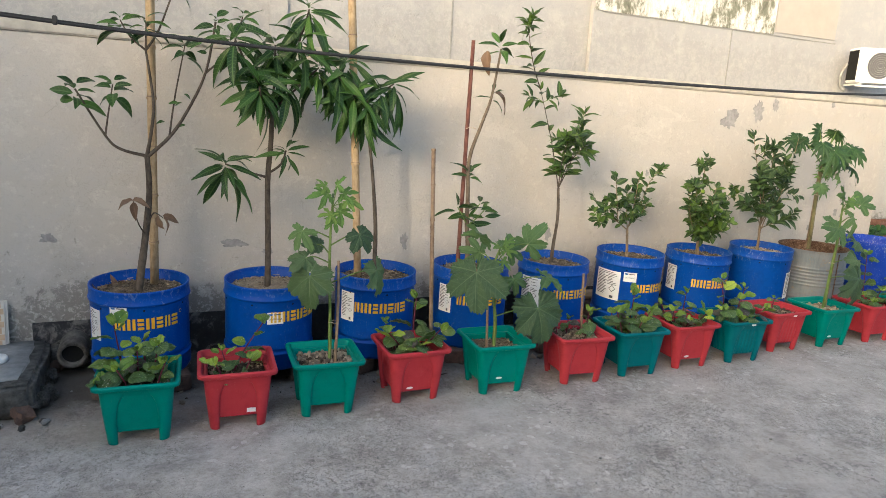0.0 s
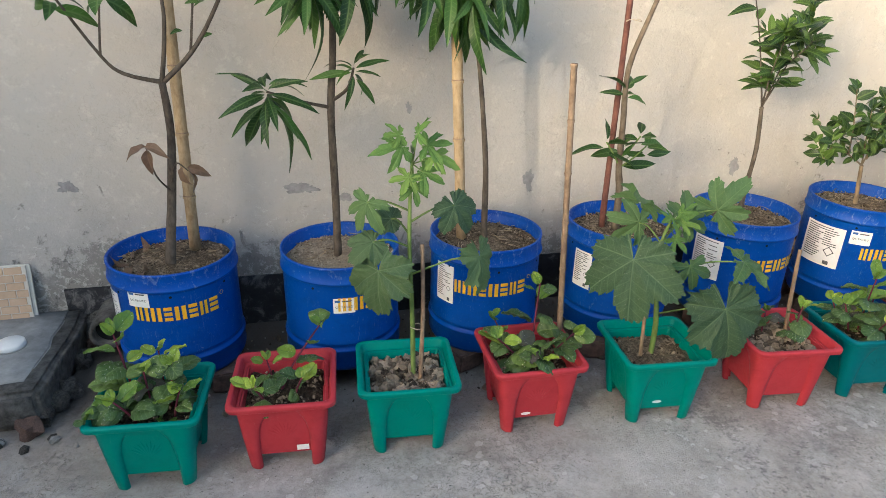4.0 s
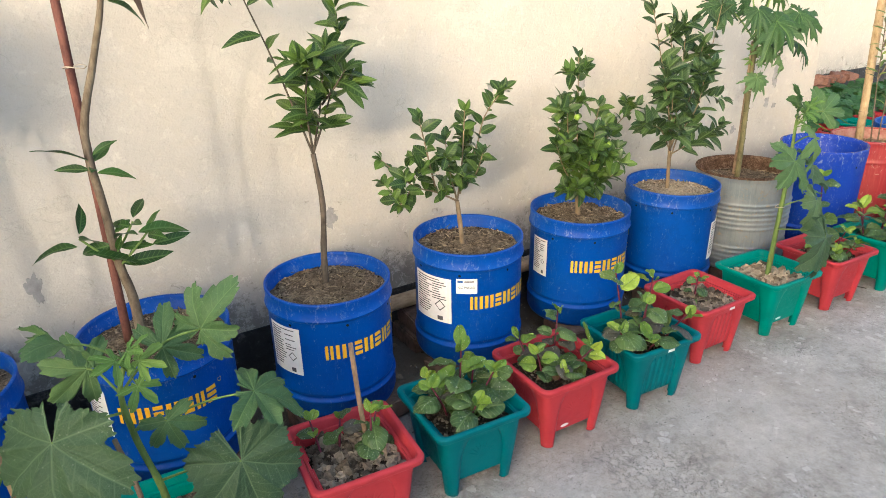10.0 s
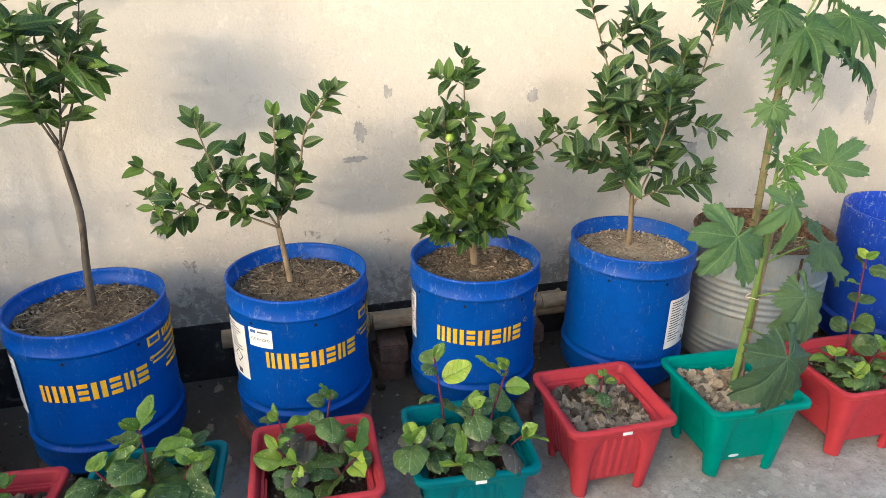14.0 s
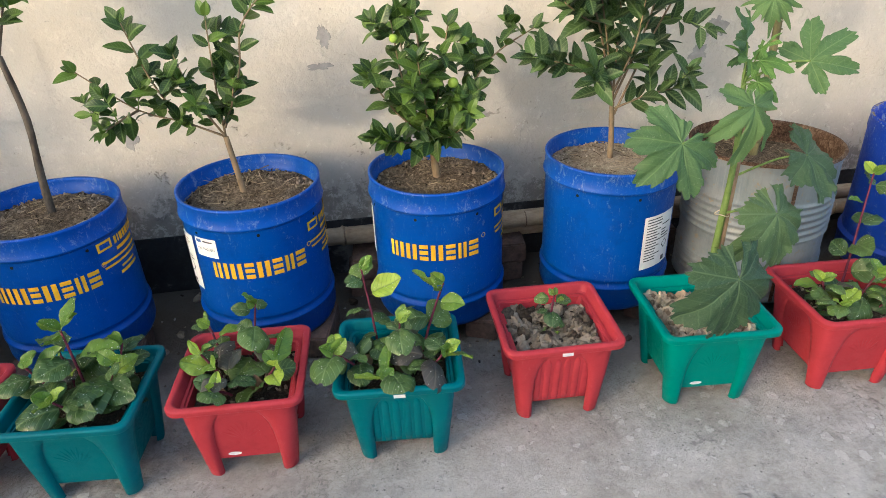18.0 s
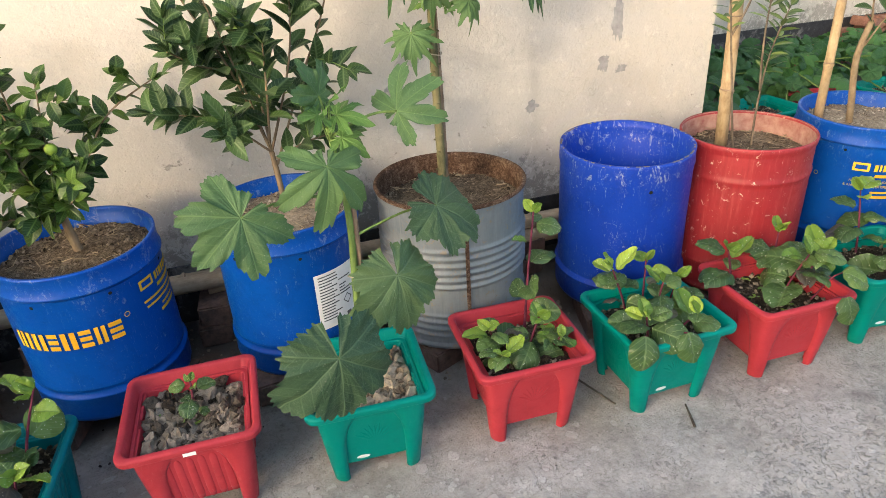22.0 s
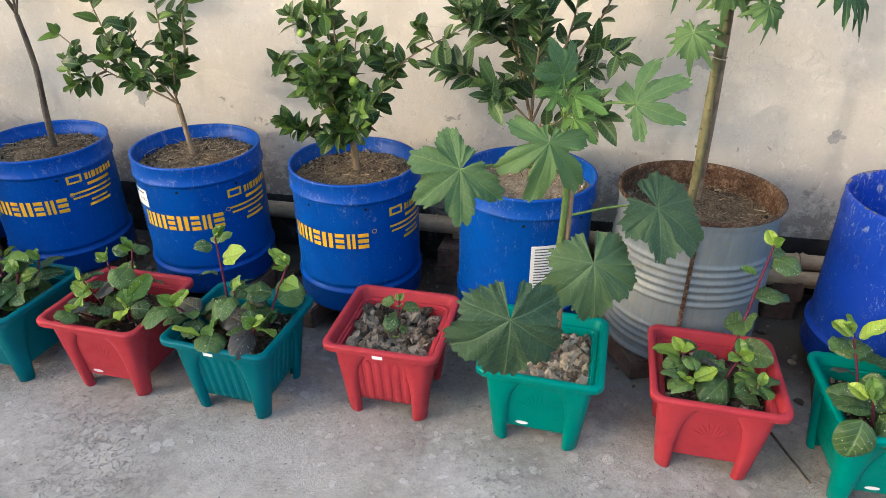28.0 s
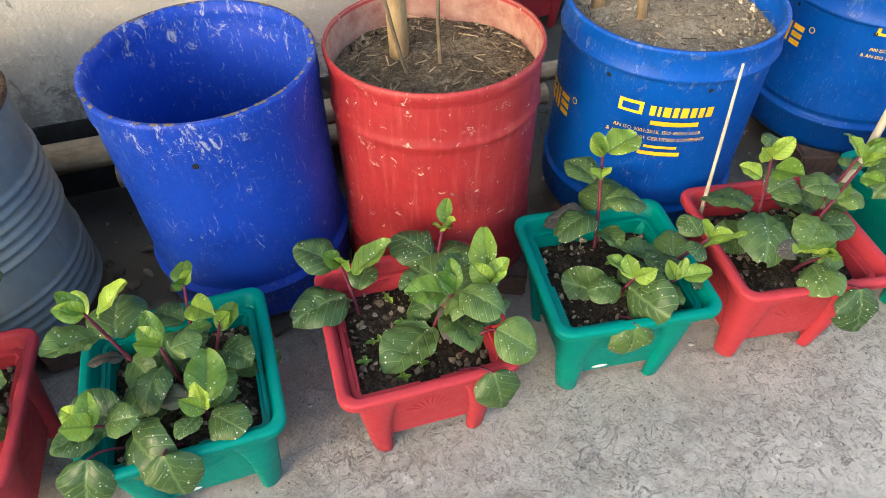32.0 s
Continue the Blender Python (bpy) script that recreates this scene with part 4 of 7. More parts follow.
def drum(x, y, R, z0, H, ang, seed, label, mat=None, mark=True, labels=(), soil=None, tilt=(1.5, 0), back_mark=None, category="drum"):
    mat = mat or M_BLUE
    d = thing("plastic_drum", pose(x, y, z0, tilt[0], tilt[1], 0), label, category, "drums along the wall")
    vv, ff = lathe(shell_profile(R, H), 56, 0.004, True, False, seed)
    shell = part("shell", mesh_from("shell", vv, ff, mat, True), mat, d)
    rb = R - 0.0005
    if mark:
        brand_bars(rb, ang, 0.258, 0.054, 0.29, d)
    if back_mark is not None:
        a = back_mark
        wrapped("mark_panel", [wrap(rb, 0.052, 0.03, a - 22, 0.355)], M_YELLOW, d, "small yellow logo panel")
        wrapped("mark_panel", [wrap(rb, 0.036, 0.016, a - 22, 0.362, None, 0.002)], mat, d)
        k = 0
        for i, w in enumerate((0.011, 0.006, 0.015, 0.011, 0.015, 0.012, 0.011, 0.014)):
            wrapped("mark_block", [wrap(rb, w, 0.024, a - 12 + math.degrees((k + w / 2) / R), 0.357)], M_YELLOW, d)
            k += w + 0.005
        wrapped("mark_line", [wrap(rb, 0.1, 0.011, a + 2, 0.334)], M_YELLOW, d)
        for text, zz, w in (("AN ISO 9001:2015, ISO 45001:2018", 0.314, 0.17), ("& AN ISO 14001 CERTIFIED COMPANY", 0.296, 0.16)):
            if a < -60:
                wrapped_words("print_line", text, 0.0125, rb, a - 6, zz, M_YELLOW, d)
            else:
                wrapped("print_line", [wrap(rb, w, 0.007, a - 6, zz)], M_YELLOW, d)
        wrapped("print_line", [wrap(rb, 0.07, 0.007, a - 2, 0.275)], M_YELLOW, d)
        wrapped("print_line", [wrap(rb, 0.09, 0.01, a - 2, 0.256)], M_YELLOW, d)
    for kind, la, lz, w, h in labels:
        sheet = wrapped("label", [wrap(rb, w, h, la, lz, None, 0.0012)], M_WHITE, d, "white paper label")
        rg = random.Random(seed * 7 + int(la))
        lines = []
        if kind == "qc":
            wrapped_words("words", "QC PASSED", 0.0125, rb, la, lz + h * 0.36, M_INK, sheet)
            wrapped("print_line", [wrap(rb, w * 0.25, h * 0.16, la - math.degrees(w * 0.3 / R), lz + h * 0.74, None, 0.002)], M_INKBLUE, sheet)
            wrapped("print_line", [wrap(rb, w * 0.45, h * 0.08, la + math.degrees(w * 0.12 / R), lz + h * 0.78, None, 0.002)], M_INK, sheet)
        else:
            zz = lz + h * 0.93
            while zz > lz + h * 0.12:
                ww = w * rg.uniform(0.3, 0.5)
                lines.append(wrap(rb, ww, h * 0.02, la - math.degrees((w * 0.42 - ww / 2) / R), zz, None, 0.002))
                if zz > lz + h * 0.5 and rg.random() < 0.7:
                    w2 = w * rg.uniform(0.15, 0.34)
                    lines.append(wrap(rb, w2, h * 0.02, la + math.degrees((w * 0.05 + w2 / 2) / R), zz, None, 0.002))
                zz -= h * 0.052
            wrapped("fine_print", lines, M_INK, sheet)
            c = la + math.degrees(w * 0.24 / R)
            s = w * 0.13
            vv = []
            for rr in (s, s * 0.78):
                for j in range(4):
                    b = math.pi / 2 * j
                    aa = radians(c) + rr * math.cos(b) / R
                    vv.append(((rb + 0.002) * math.cos(aa), (rb + 0.002) * math.sin(aa), lz + h * 0.38 + rr * math.sin(b)))
            part("hazard_diamond", mesh_from("hazard_diamond", vv, [(j, (j + 1) % 4, 4 + (j + 1) % 4, 4 + j) for j in range(4)], M_INK), M_INK, sheet)
            wrapped("code_block", [wrap(rb, w * 0.13, h * 0.09, c, lz + h * 0.05, None, 0.002)], M_INK, sheet)
    # drain holes under the rim, uncut: black discs paint the shade inside them
    for k in range(7):
        a = radians(-155 + k * 52 + seed * 17 % 40)
        hv = [((rb + 0.0012) * math.cos(a + 0.005 / R * math.cos(b)), (rb + 0.0012) * math.sin(a + 0.005 / R * math.cos(b)), H - 0.085 + 0.005 * math.sin(b)) for b in (2 * math.pi * j / 10 for j in range(10))]
        part("hole", mesh_from("hole", hv, [tuple(range(10))], M_BLACK), M_BLACK, d)
    if soil is not None:
        soil_disc(R - 0.008, H - 0.055, soil, d, seed)
        crumbs(d, R - 0.02, H - 0.05, 900, 0.0055, M_SANDCRUMB if soil is M_SAND else M_SOILCRUMB, seed + 3)
        straw(d, R - 0.025, H - 0.047, 90 if soil is M_SAND else 200, seed + 4)
    return d


# x, y, radius, base, height, mark angle, seed, tint
ROW = [
    (0.06, 3.36, 0.222, 0.085, 0.435), (0.67, 3.32, 0.222, 0.085, 0.43), (1.25, 3.33, 0.22, 0.085, 0.445), (1.84, 3.33, 0.22, 0.085, 0.455), (2.42, 3.335, 0.217, 0.085, 0.465), (3.027, 3.345, 0.217, 0.085, 0.484),
    (3.612, 3.325, 0.214, 0.085, 0.481), (4.191, 3.304, 0.214, 0.085, 0.492), (4.708, 3.261, 0.234, 0.08, 0.489), (5.31, 3.209, 0.214, 0.085, 0.53), (5.744, 3.152, 0.216, 0.07, 0.534), (6.291, 3.175, 0.231, 0.085, 0.507), (7.022, 3.289, 0.247, 0.085, 0.442),
    (7.7, 3.33, 0.24, 0.085, 0.44), (8.3, 3.33, 0.24, 0.085, 0.44)]


def D(i):
    return ROW[i - 1]


drum(*D(1), -82, 1, "blue plastic drum with yellow lettering blocks and a young tree", labels=(("info", -152, 0.19, 0.09, 0.15), ("qc", -115, 0.312, 0.078, 0.06)), soil=M_SOIL)
drum(*D(2), -60, 2, "scratched blue plastic drum holding a mango sapling", labels=(("qc", -92, 0.25, 0.078, 0.06),), soil=M_SAND)
drum(*D(3), -99, 3, "blue plastic drum with a bamboo pole and mango stem", labels=(("info", -150, 0.2, 0.09, 0.16),), soil=M_SOIL)
drum(*D(4), -97, 4, "blue plastic drum behind a broad okra plant", labels=(("info", -156, 0.2, 0.09, 0.16),), soil=M_SOIL)
drum(*D(5), -81, 5, "blue plastic drum holding a slender citrus tree", labels=(("info", -160, 0.19, 0.14, 0.18),), soil=M_SOIL, back_mark=-10)
drum(*D(6), -84, 6, "blue plastic drum with paper labels and a citrus tree", labels=(("info", -166, 0.19, 0.185, 0.19), ("qc", -126, 0.325, 0.08, 0.062)), soil=M_SOIL, back_mark=-10)
drum(*D(7), -102, 7, "blue plastic drum holding a dense citrus bush", labels=(("info", -183, 0.21, 0.09, 0.17),), soil=M_SOIL, back_mark=-14)
drum(*D(8), -80, 8, "plain blue plastic drum with a white label and sandy soil", mark=False, labels=(("info", -61, 0.15, 0.14, 0.19),), soil=M_SAND)
drum(*D(12), -211, 12, "blue plastic drum with small yellow print", labels=(), soil=M_SAND, back_mark=-114)
drum(*D(13), -205, 13, "blue plastic drum with small yellow print and a leafy tree", labels=(), soil=M_SAND, back_mark=-106)
drum(*D(14), -60, 14, "blue plastic drum with a large white label", mark=False, labels=(("info", -125, 0.12, 0.17, 0.22),), soil=M_SAND)
drum(*D(15), -60, 15, "blue plastic drum at the end of the row", labels=(("info", -150, 0.2, 0.1, 0.17),), soil=M_SAND)

# the empty blue drum, worn and open
x_, y_, R_, z_, H_ = D(10)
empty = thing("open_drum", pose(x_, y_, z_, 1.5, -1.0, 0), "worn empty blue plastic drum with a chipped dirty lip", "drum", "drums along the wall")
prof = [(R_ * 0.98, 0.0), (R_ + 0.003, 0.015), (R_ + 0.004, 0.088), (R_ + 0.008, 0.092), (R_ + 0.008, 0.098), (R_ - 0.004, 0.104), (R_ - 0.004, 0.112), (R_ - 0.002, 0.118), (R_ - 0.003, 0.3), (R_ - 0.001, H_ - 0.06), (R_ + 0.002, H_ - 0.05), (R_, H_ - 0.01), (R_ + 0.001, H_), (R_ - 0.008, H_),
        (R_ - 0.009, H_ - 0.03), (R_ - 0.009, H_ - 0.05), (R_ - 0.014, H_ - 0.06), (R_ - 0.012, 0.1), (R_ - 0.015, 0.02), (0.001, 0.015)]
vv, ff = lathe(prof, 64, 0.008, True, False, 10)
part("shell", mesh_from("shell", vv, ff, M_BLUE_OLD, True), M_BLUE_OLD, empty)
crumbs(empty, R_ - 0.006, H_ + 0.0, 1, 0.002, M_SAND, 3, name="grit", label="dried mud on the lip")
for k in range(90):
    a = rng.uniform(0, 6.28)
    part("mud_spot", rough_lump(200 + k % 5, 1, 0.5), M_SAND, empty, "", False, Matrix.Translation(((R_ - 0.004) * math.cos(a), (R_ - 0.004) * math.sin(a), H_ - rng.choice((0, 0, 0, 0.006, 0.02)))) @ Matrix.Rotation(a, 4, 'Z') @ Matrix.Diagonal((0.004, rng.uniform(0.003, 0.01), 0.0016, 1)))
# uncut holes here too, their inner shade painted as black discs
for a in (-101, 80, 140):
    hv = [((R_ + 0.0012) * math.cos(radians(a) + 0.006 / R_ * math.cos(b)), (R_ + 0.0012) * math.sin(radians(a) + 0.006 / R_ * math.cos(b)), H_ - 0.085 + 0.006 * math.sin(b)) for b in (2 * math.pi * j / 10 for j in range(10))]
    part("hole", mesh_from("hole", hv, [tuple(range(10))], M_BLACK), M_BLACK, empty)

# steel drums


def steel_drum(i, mat, label, ribs, soil, seed, inner):
    x, y, R, z, H = D(i)
    d = thing("steel_drum", pose(x, y, z), label, "drum", "drums along the wall")
    prof = [(R - 0.006, 0.0), (R + 0.003, 0.004), (R + 0.003, 0.014), (R - 0.003, 0.02)]
    zs = [0.02 + (H - 0.05) * k / 110 for k in range(1, 111)]
    for zz in zs:
        bumpv = 0.0
        for c, amp, wid in ribs:
            bumpv += amp * math.exp(-((zz / H - c) / wid) ** 2)
        prof.append((R - 0.003 + bumpv, zz))
    prof += [(R + 0.001, H - 0.02), (R + 0.003, H - 0.006), (R, H), (R - 0.004, H), (R - 0.005, H - 0.01)]
    vv, ff = lathe(prof, 64, 0.004, True, False, seed)
    part("shell", mesh_from("shell", vv, ff, mat, True), mat, d)
    vv, ff = lathe([(R - 0.0042, H - 0.001), (R - 0.006, H - 0.03), (R - 0.007, H - 0.16)], 64, 0.004, False, False, seed)
    part("inner_wall", mesh_from("inner_wall", vv, ff, inner, True), inner, d, "rusty inner face")
    soil_disc(R - 0.007, H - 0.075, soil, d, seed, 0.02)
    crumbs(d, R - 0.02, H - 0.07, 900, 0.0055, M_SOILCRUMB, seed + 5)
    straw(d, R - 0.025, H - 0.062, 160, seed + 6)
    return d


zinc = steel_drum(9, M_ZINC, "galvanised steel drum with pressed ribs and a rusty rim", [(0.46, 0.0065, 0.012), (0.51, 0.0065, 0.012), (0.56, 0.0065, 0.012), (0.61, 0.0065, 0.012), (0.66, 0.0065, 0.012), (0.71, 0.0065, 0.012), (0.1, 0.005, 0.012), (0.15, 0.005, 0.012), (0.2, 0.005, 0.012), (0.25, 0.005, 0.012)], M_SOIL, 9, M_RUST)
x_, y_, R_, z_, H_ = D(9)
wrapped("seam", [wrap(R_ + 0.004, 0.012, H_ - 0.03, -98, 0.01)], M_RUST, zinc, "rusty welded seam")
vv, ff = lathe([(R_ + 0.004, H_ - 0.008), (R_ + 0.006, H_ - 0.002), (R_ + 0.003, H_ + 0.003), (R_ - 0.003, H_ + 0.0025), (R_ - 0.0075, H_ - 0.001), (R_ - 0.0078, H_ - 0.014)], 64, 0.004, False, False, 9)
part("rim", mesh_from("rim", vv, ff, M_RUST, True), M_RUST, zinc, "rusty cut rim")
redd = steel_drum(11, M_REDSTEEL, "red painted steel drum, chipped, with a pomegranate", [(0.78, 0.004, 0.02), (0.2, 0.004, 0.02)], M_SOIL, 21, M_REDINNER)

# ---- bricks and bamboo that carry the drums ----


def brick(x, y, z, rz, mat, label="dark red brick under a drum"):
    b = part("brick", BRICKS[int(abs(x * 37 + y * 11)) % 3], mat, None, at=pose(x, y, z, 0, 0, rz))
    return tagged(b, label, "brick", "bricks under the drums")


def brick_mesh(seed, mat):
    bm = box_bm(0.225, 0.108, 0.075, 0.006)
    bmesh.ops.subdivide_edges(bm, edges=bm.edges[:], cuts=1)
    for q in bm.verts:
        q.co += Vector([noise.noise(q.co * 20 + Vector((seed * 5.0 + k * 9, 0, 0))) for k in range(3)]) * 0.004
    lo = min(q.co.z for q in bm.verts)
    bmesh.ops.translate(bm, vec=(0, 0, -lo), verts=bm.verts)
    me = bpy.data.meshes.new("brick")
    bm.to_mesh(me)
    bm.free()
    me.materials.append(mat)
    return me


BRICKS = [brick_mesh(k, M_DARKBRICK) for k in range(3)]
RED_BRICKS = [brick_mesh(k + 5, M_BRICK) for k in range(3)]
for i, (x, y, R, z, H) in enumerate(ROW):
    for dx, dy, rz in ((-0.14, -0.1, 75 + 20 * (i % 3)), (0.15, -0.09, 95 - 15 * (i % 4)), (0.02, 0.13, 10)):
        brick(x + dx, y + dy, z - 0.082, rz, M_DARKBRICK)


def bamboo(name, a, b, r, mat, label, nodes, group="", sides=12):
    a, b = Vector(a), Vector(b)
    L = (b - a).length
    p = thing(name, Matrix.Translation(a) @ (b - a).to_track_quat('Z', 'Y').to_matrix().to_4x4(), label, "bamboo pole", group)
    prof = []
    for k in range(nodes + 1):
        z0, z1 = L * k / (nodes + 1), L * (k + 1) / (nodes + 1)
        prof += [(r * 0.97, z0 + 0.014), (r * 0.97, z1 - 0.014), (r * 1.14, z1 - 0.006), (r * 1.16, z1 - 0.002), (r * 1.04, z1)]
    prof[0] = (r, 0)
    vv, ff = lathe(prof, sides, 0.01, True, True)
    part("culm", mesh_from("culm", vv, ff, mat, True), mat, p)
    for k in range(nodes):
        z1 = L * (k + 1) / (nodes + 1)
        vv, ff = lathe([(r * 1.03, z1 - 0.0005), (r * 1.075, z1 + 0.0015), (r * 1.03, z1 + 0.0045)], sides, 0.01)
        part("node", mesh_from("node", vv, ff, M_STICK, True), M_STICK, p, "brown ring at the joint")
    return p


for x0, x1, yy, zz, r in ((2.75, 4.1, 3.63, 0.195, 0.034), (3.3, 5.0, 3.575, 0.215, 0.03), (3.9, 6.05, 3.62, 0.165, 0.036), (4.85, 6.3, 3.555, 0.205, 0.028), (5.0, 6.2, 3.52, 0.155, 0.03)):
    bamboo("bamboo_pole", (x0, yy, zz), (x1, yy + 0.015, zz - 0.01), r, M_OLDBAMBOO, "old dry bamboo pole lying behind the drums", 4, "bamboo poles on the ground")
for x in (2.9, 3.35, 3.9, 4.5, 5.1, 5.7):
    brick(x, 3.6, 0.0, 90, M_DARKBRICK, "dark brick that carries the bamboo")
    brick(x + 0.02, 3.6, 0.078, 85, M_DARKBRICK, "dark brick that carries the bamboo")

# ---- square pots ----


def pot_meshes(mat, ribbed):
    out = {}
    loops = []
    for h, z in ((0.098, 0.05), (0.103, 0.052), (0.128, 0.215), (0.133, 0.235), (0.126, 0.235), (0.12, 0.215), (0.1, 0.06)):
        loops.append(rounded_square(h, 0.022, z))
    vv, ff = rings(loops, True, True, True)
    out["body"] = mesh_from("body", vv, ff, mat, False)
    loops = []
    for h, z, r in ((0.1345, 0.229, 0.024), (0.138, 0.238, 0.026), (0.15, 0.2405, 0.028), (0.156, 0.2415, 0.03), (0.1585, 0.243, 0.031), (0.1592, 0.245, 0.031), (0.1588, 0.25, 0.031), (0.1595, 0.2512, 0.031), (0.1592, 0.2565, 0.031), (0.1575, 0.2592, 0.03), (0.155, 0.2605, 0.029), (0.147, 0.2608, 0.026), (0.1435, 0.2592, 0.025), (0.141, 0.2555, 0.024), (0.131, 0.21, 0.02)):
        loops.append(rounded_square(h, r, z, 6))
    vv, ff = rings(loops, True)
    out["rim"] = mesh_from("rim", vv, ff, mat, True)
    # one corner leg, for the corner at +x, -y: round outside, its edges eased into the panel
    legs = []
    for z, half, w in ((0.0, 0.110, 0.036), (0.004, 0.1125, 0.038), (0.05, 0.1175, 0.043), (0.1, 0.1228, 0.049), (0.14, 0.127, 0.056), (0.175, 0.1303, 0.066), (0.2, 0.1326, 0.079), (0.222, 0.1346, 0.1), (0.23, 0.1353, 0.118)):
        c, r, e = half, 0.026, 0.008
        pts = [(c - w, -c + 0.016, z), (c - w + 0.0015, -c + 0.006, z), (c - w + e, -c + 0.0008, z)]
        if w > r + e + 0.004:
            pts.append((c - w + e + 0.5 * (w - r - e), -c - 0.0012, z))
        else:
            pts.append((c - w + e + 0.5 * abs(w - r - e), -c, z))
        for k in range(6):
            a = radians(-90 + 90 * k / 5)
            pts.append((c - r + r * math.cos(a), -(c - r) + r * math.sin(a), z))
        pts += [(-q[1], -q[0], z) for q in (pts[3], pts[2], pts[1], pts[0])]
        th = 0.016
        pts += [(c - th, -(c - w), z), (c - th, -c + th, z), (c - w, -c + th, z)]
        legs.append(pts)
    vv, ff = rings(legs, True, True, True)
    out["leg"] = mesh_from("leg", vv, ff, mat, True)
    out["leg"].set_sharp_from_angle(angle=radians(55))
    if ribbed:
        v2, f2 = lathe([(0.006, 0.0), (0.0075, 0.02), (0.0075, 0.14), (0.004, 0.155)], 8, 0, True, True)
        out["rib"] = mesh_from("rib", v2, f2, mat, True)
    else:
        # shallow moulded spray on the front panel, all blades from one root
        vv, ff = [(0, -0.002, 0)], []
        for k in range(9):
            a = radians(30 + 15 * k)
            L = 0.05 + 0.015 * math.sin(k * 1.7) ** 2
            o = len(vv)
            px, pz = math.cos(a), math.sin(a)
            for s, w in ((0.6, 0.0048), (1.0, 0.0006)):
                vv += [(px * L * s - pz * w, 0, pz * L * s + px * w), (px * L * s, -0.0024, pz * L * s), (px * L * s + pz * w, 0, pz * L * s - px * w)]
            ff += [(0, o + 1, o), (0, o + 2, o + 1), (o, o + 1, o + 4, o + 3), (o + 1, o + 2, o + 5, o + 4)]
        out["relief"] = mesh_from("relief", vv, ff, mat, True)
    return out


POTS = {("red", False): pot_meshes(M_RED, False), ("green", False): pot_meshes(M_GREEN, False), ("red", True): pot_meshes(M_RED, True), ("teal", True): pot_meshes(M_TEAL, True), ("teal", False): pot_meshes(M_TEAL, False)}


def oval(w, h, n=18):
    return [(w / 2 * math.cos(2 * math.pi * j / n), 0, h / 2 * math.sin(2 * math.pi * j / n)) for j in range(n)]


STICKER = mesh_from("sticker", oval(0.034, 0.013), [tuple(range(17, -1, -1))], M_WHITE)


def pot(x, y, rz, colour, ribbed, label, soil, seed, sticker=None, clods=None, size=1.035, group="square pots in a row", level=0.2):
    p = thing("square_pot", pose(x, y, 0, 0, 0, rz) @ Matrix.Scale(size, 4), label, "plant pot", group)
    ms = POTS[(colour, ribbed)]
    part("body", ms["body"], None, p)
    part("rim", ms["rim"], None, p)
    for k in range(4):
        part("leg", ms["leg"], None, p, at=pose(0, 0, 0, 0, 0, 90 * k))
    if ribbed:
        for s in range(4):
            for k in range(6):
                part("rib", ms["rib"], None, p, at=pose(0, 0, 0, 0, 0, 90 * s) @ pose(-0.065 + 0.026 * k, -0.1015, 0.054, 8.4, 0, 0) @ Matrix.Diagonal((1.45, 0.7, 1.0, 1)))
    else:
        for s in range(4):
            part("relief", ms["relief"], None, p, at=pose(0, 0, 0, 0, 0, 90 * s) @ pose(0, -0.1148, 0.12, 8.7, 0, 0) @ Matrix.Diagonal((0.9, 0.45, 1.1, 1)))
    if sticker == "oval":
        part("sticker", STICKER, None, p, "white oval sticker", at=pose(0.0, -0.1125, 0.083, 8.7, 0, 0) if ribbed else pose(-0.02, -0.112, 0.083, 8.7, 0, 0))
    elif sticker == "low":
        part("sticker", STICKER, None, p, "white oval sticker", at=pose(-0.035, -0.1085, 0.07, 8.7, 0, 0))
    elif sticker == "square":
        part("sticker", box_bm(0.036, 0.002, 0.02), M_WHITE, p, "white price sticker", at=pose(0.052, -0.117, 0.07, 8.7, 0, 0))
    elif sticker == "rim":
        part("sticker", box_bm(0.028, 0.002, 0.009), M_WHITE, p, "white sticker on the rim", at=pose(0.0, -0.1592, 0.2395))
    n = 14
    vv, ff = [], []
    hw = 0.124
    for i in range(n + 1):
        for j in range(n + 1):
            px, py = hw * (2 * i / n - 1), hw * (2 * j / n - 1)
            e = 1 - max(abs(px), abs(py)) / hw
            q = Vector((px, py, 0))
            vv.append((px, py, level + 0.012 * min(1, e * 3) + 0.014 * noise.noise(q * 25 + Vector((seed * 3.7, 0, 0))) + 0.008 * noise.noise(q * 70 + Vector((seed * 3.7, 5, 0)))))
    for i in range(n):
        for j in range(n):
            a = i * (n + 1) + j
            ff.append((a, a + n + 1, a + n + 2, a + 1))
    part("soil", mesh_from("soil", vv, ff, soil, True), soil, p, "soil in the pot")
    if clods is not None:
        crumbs(p, 0.114, level + 0.006, 420, 0.008, clods, seed + 40, True, "fine_soil", "crumbled fine soil")
        crumbs(p, 0.112, level + 0.01, 260, 0.018, clods, seed, True, fine=2)
    else:
        crumbs(p, 0.112, level + 0.008, 320, 0.007, M_SOILCRUMB, seed, True)
    return p


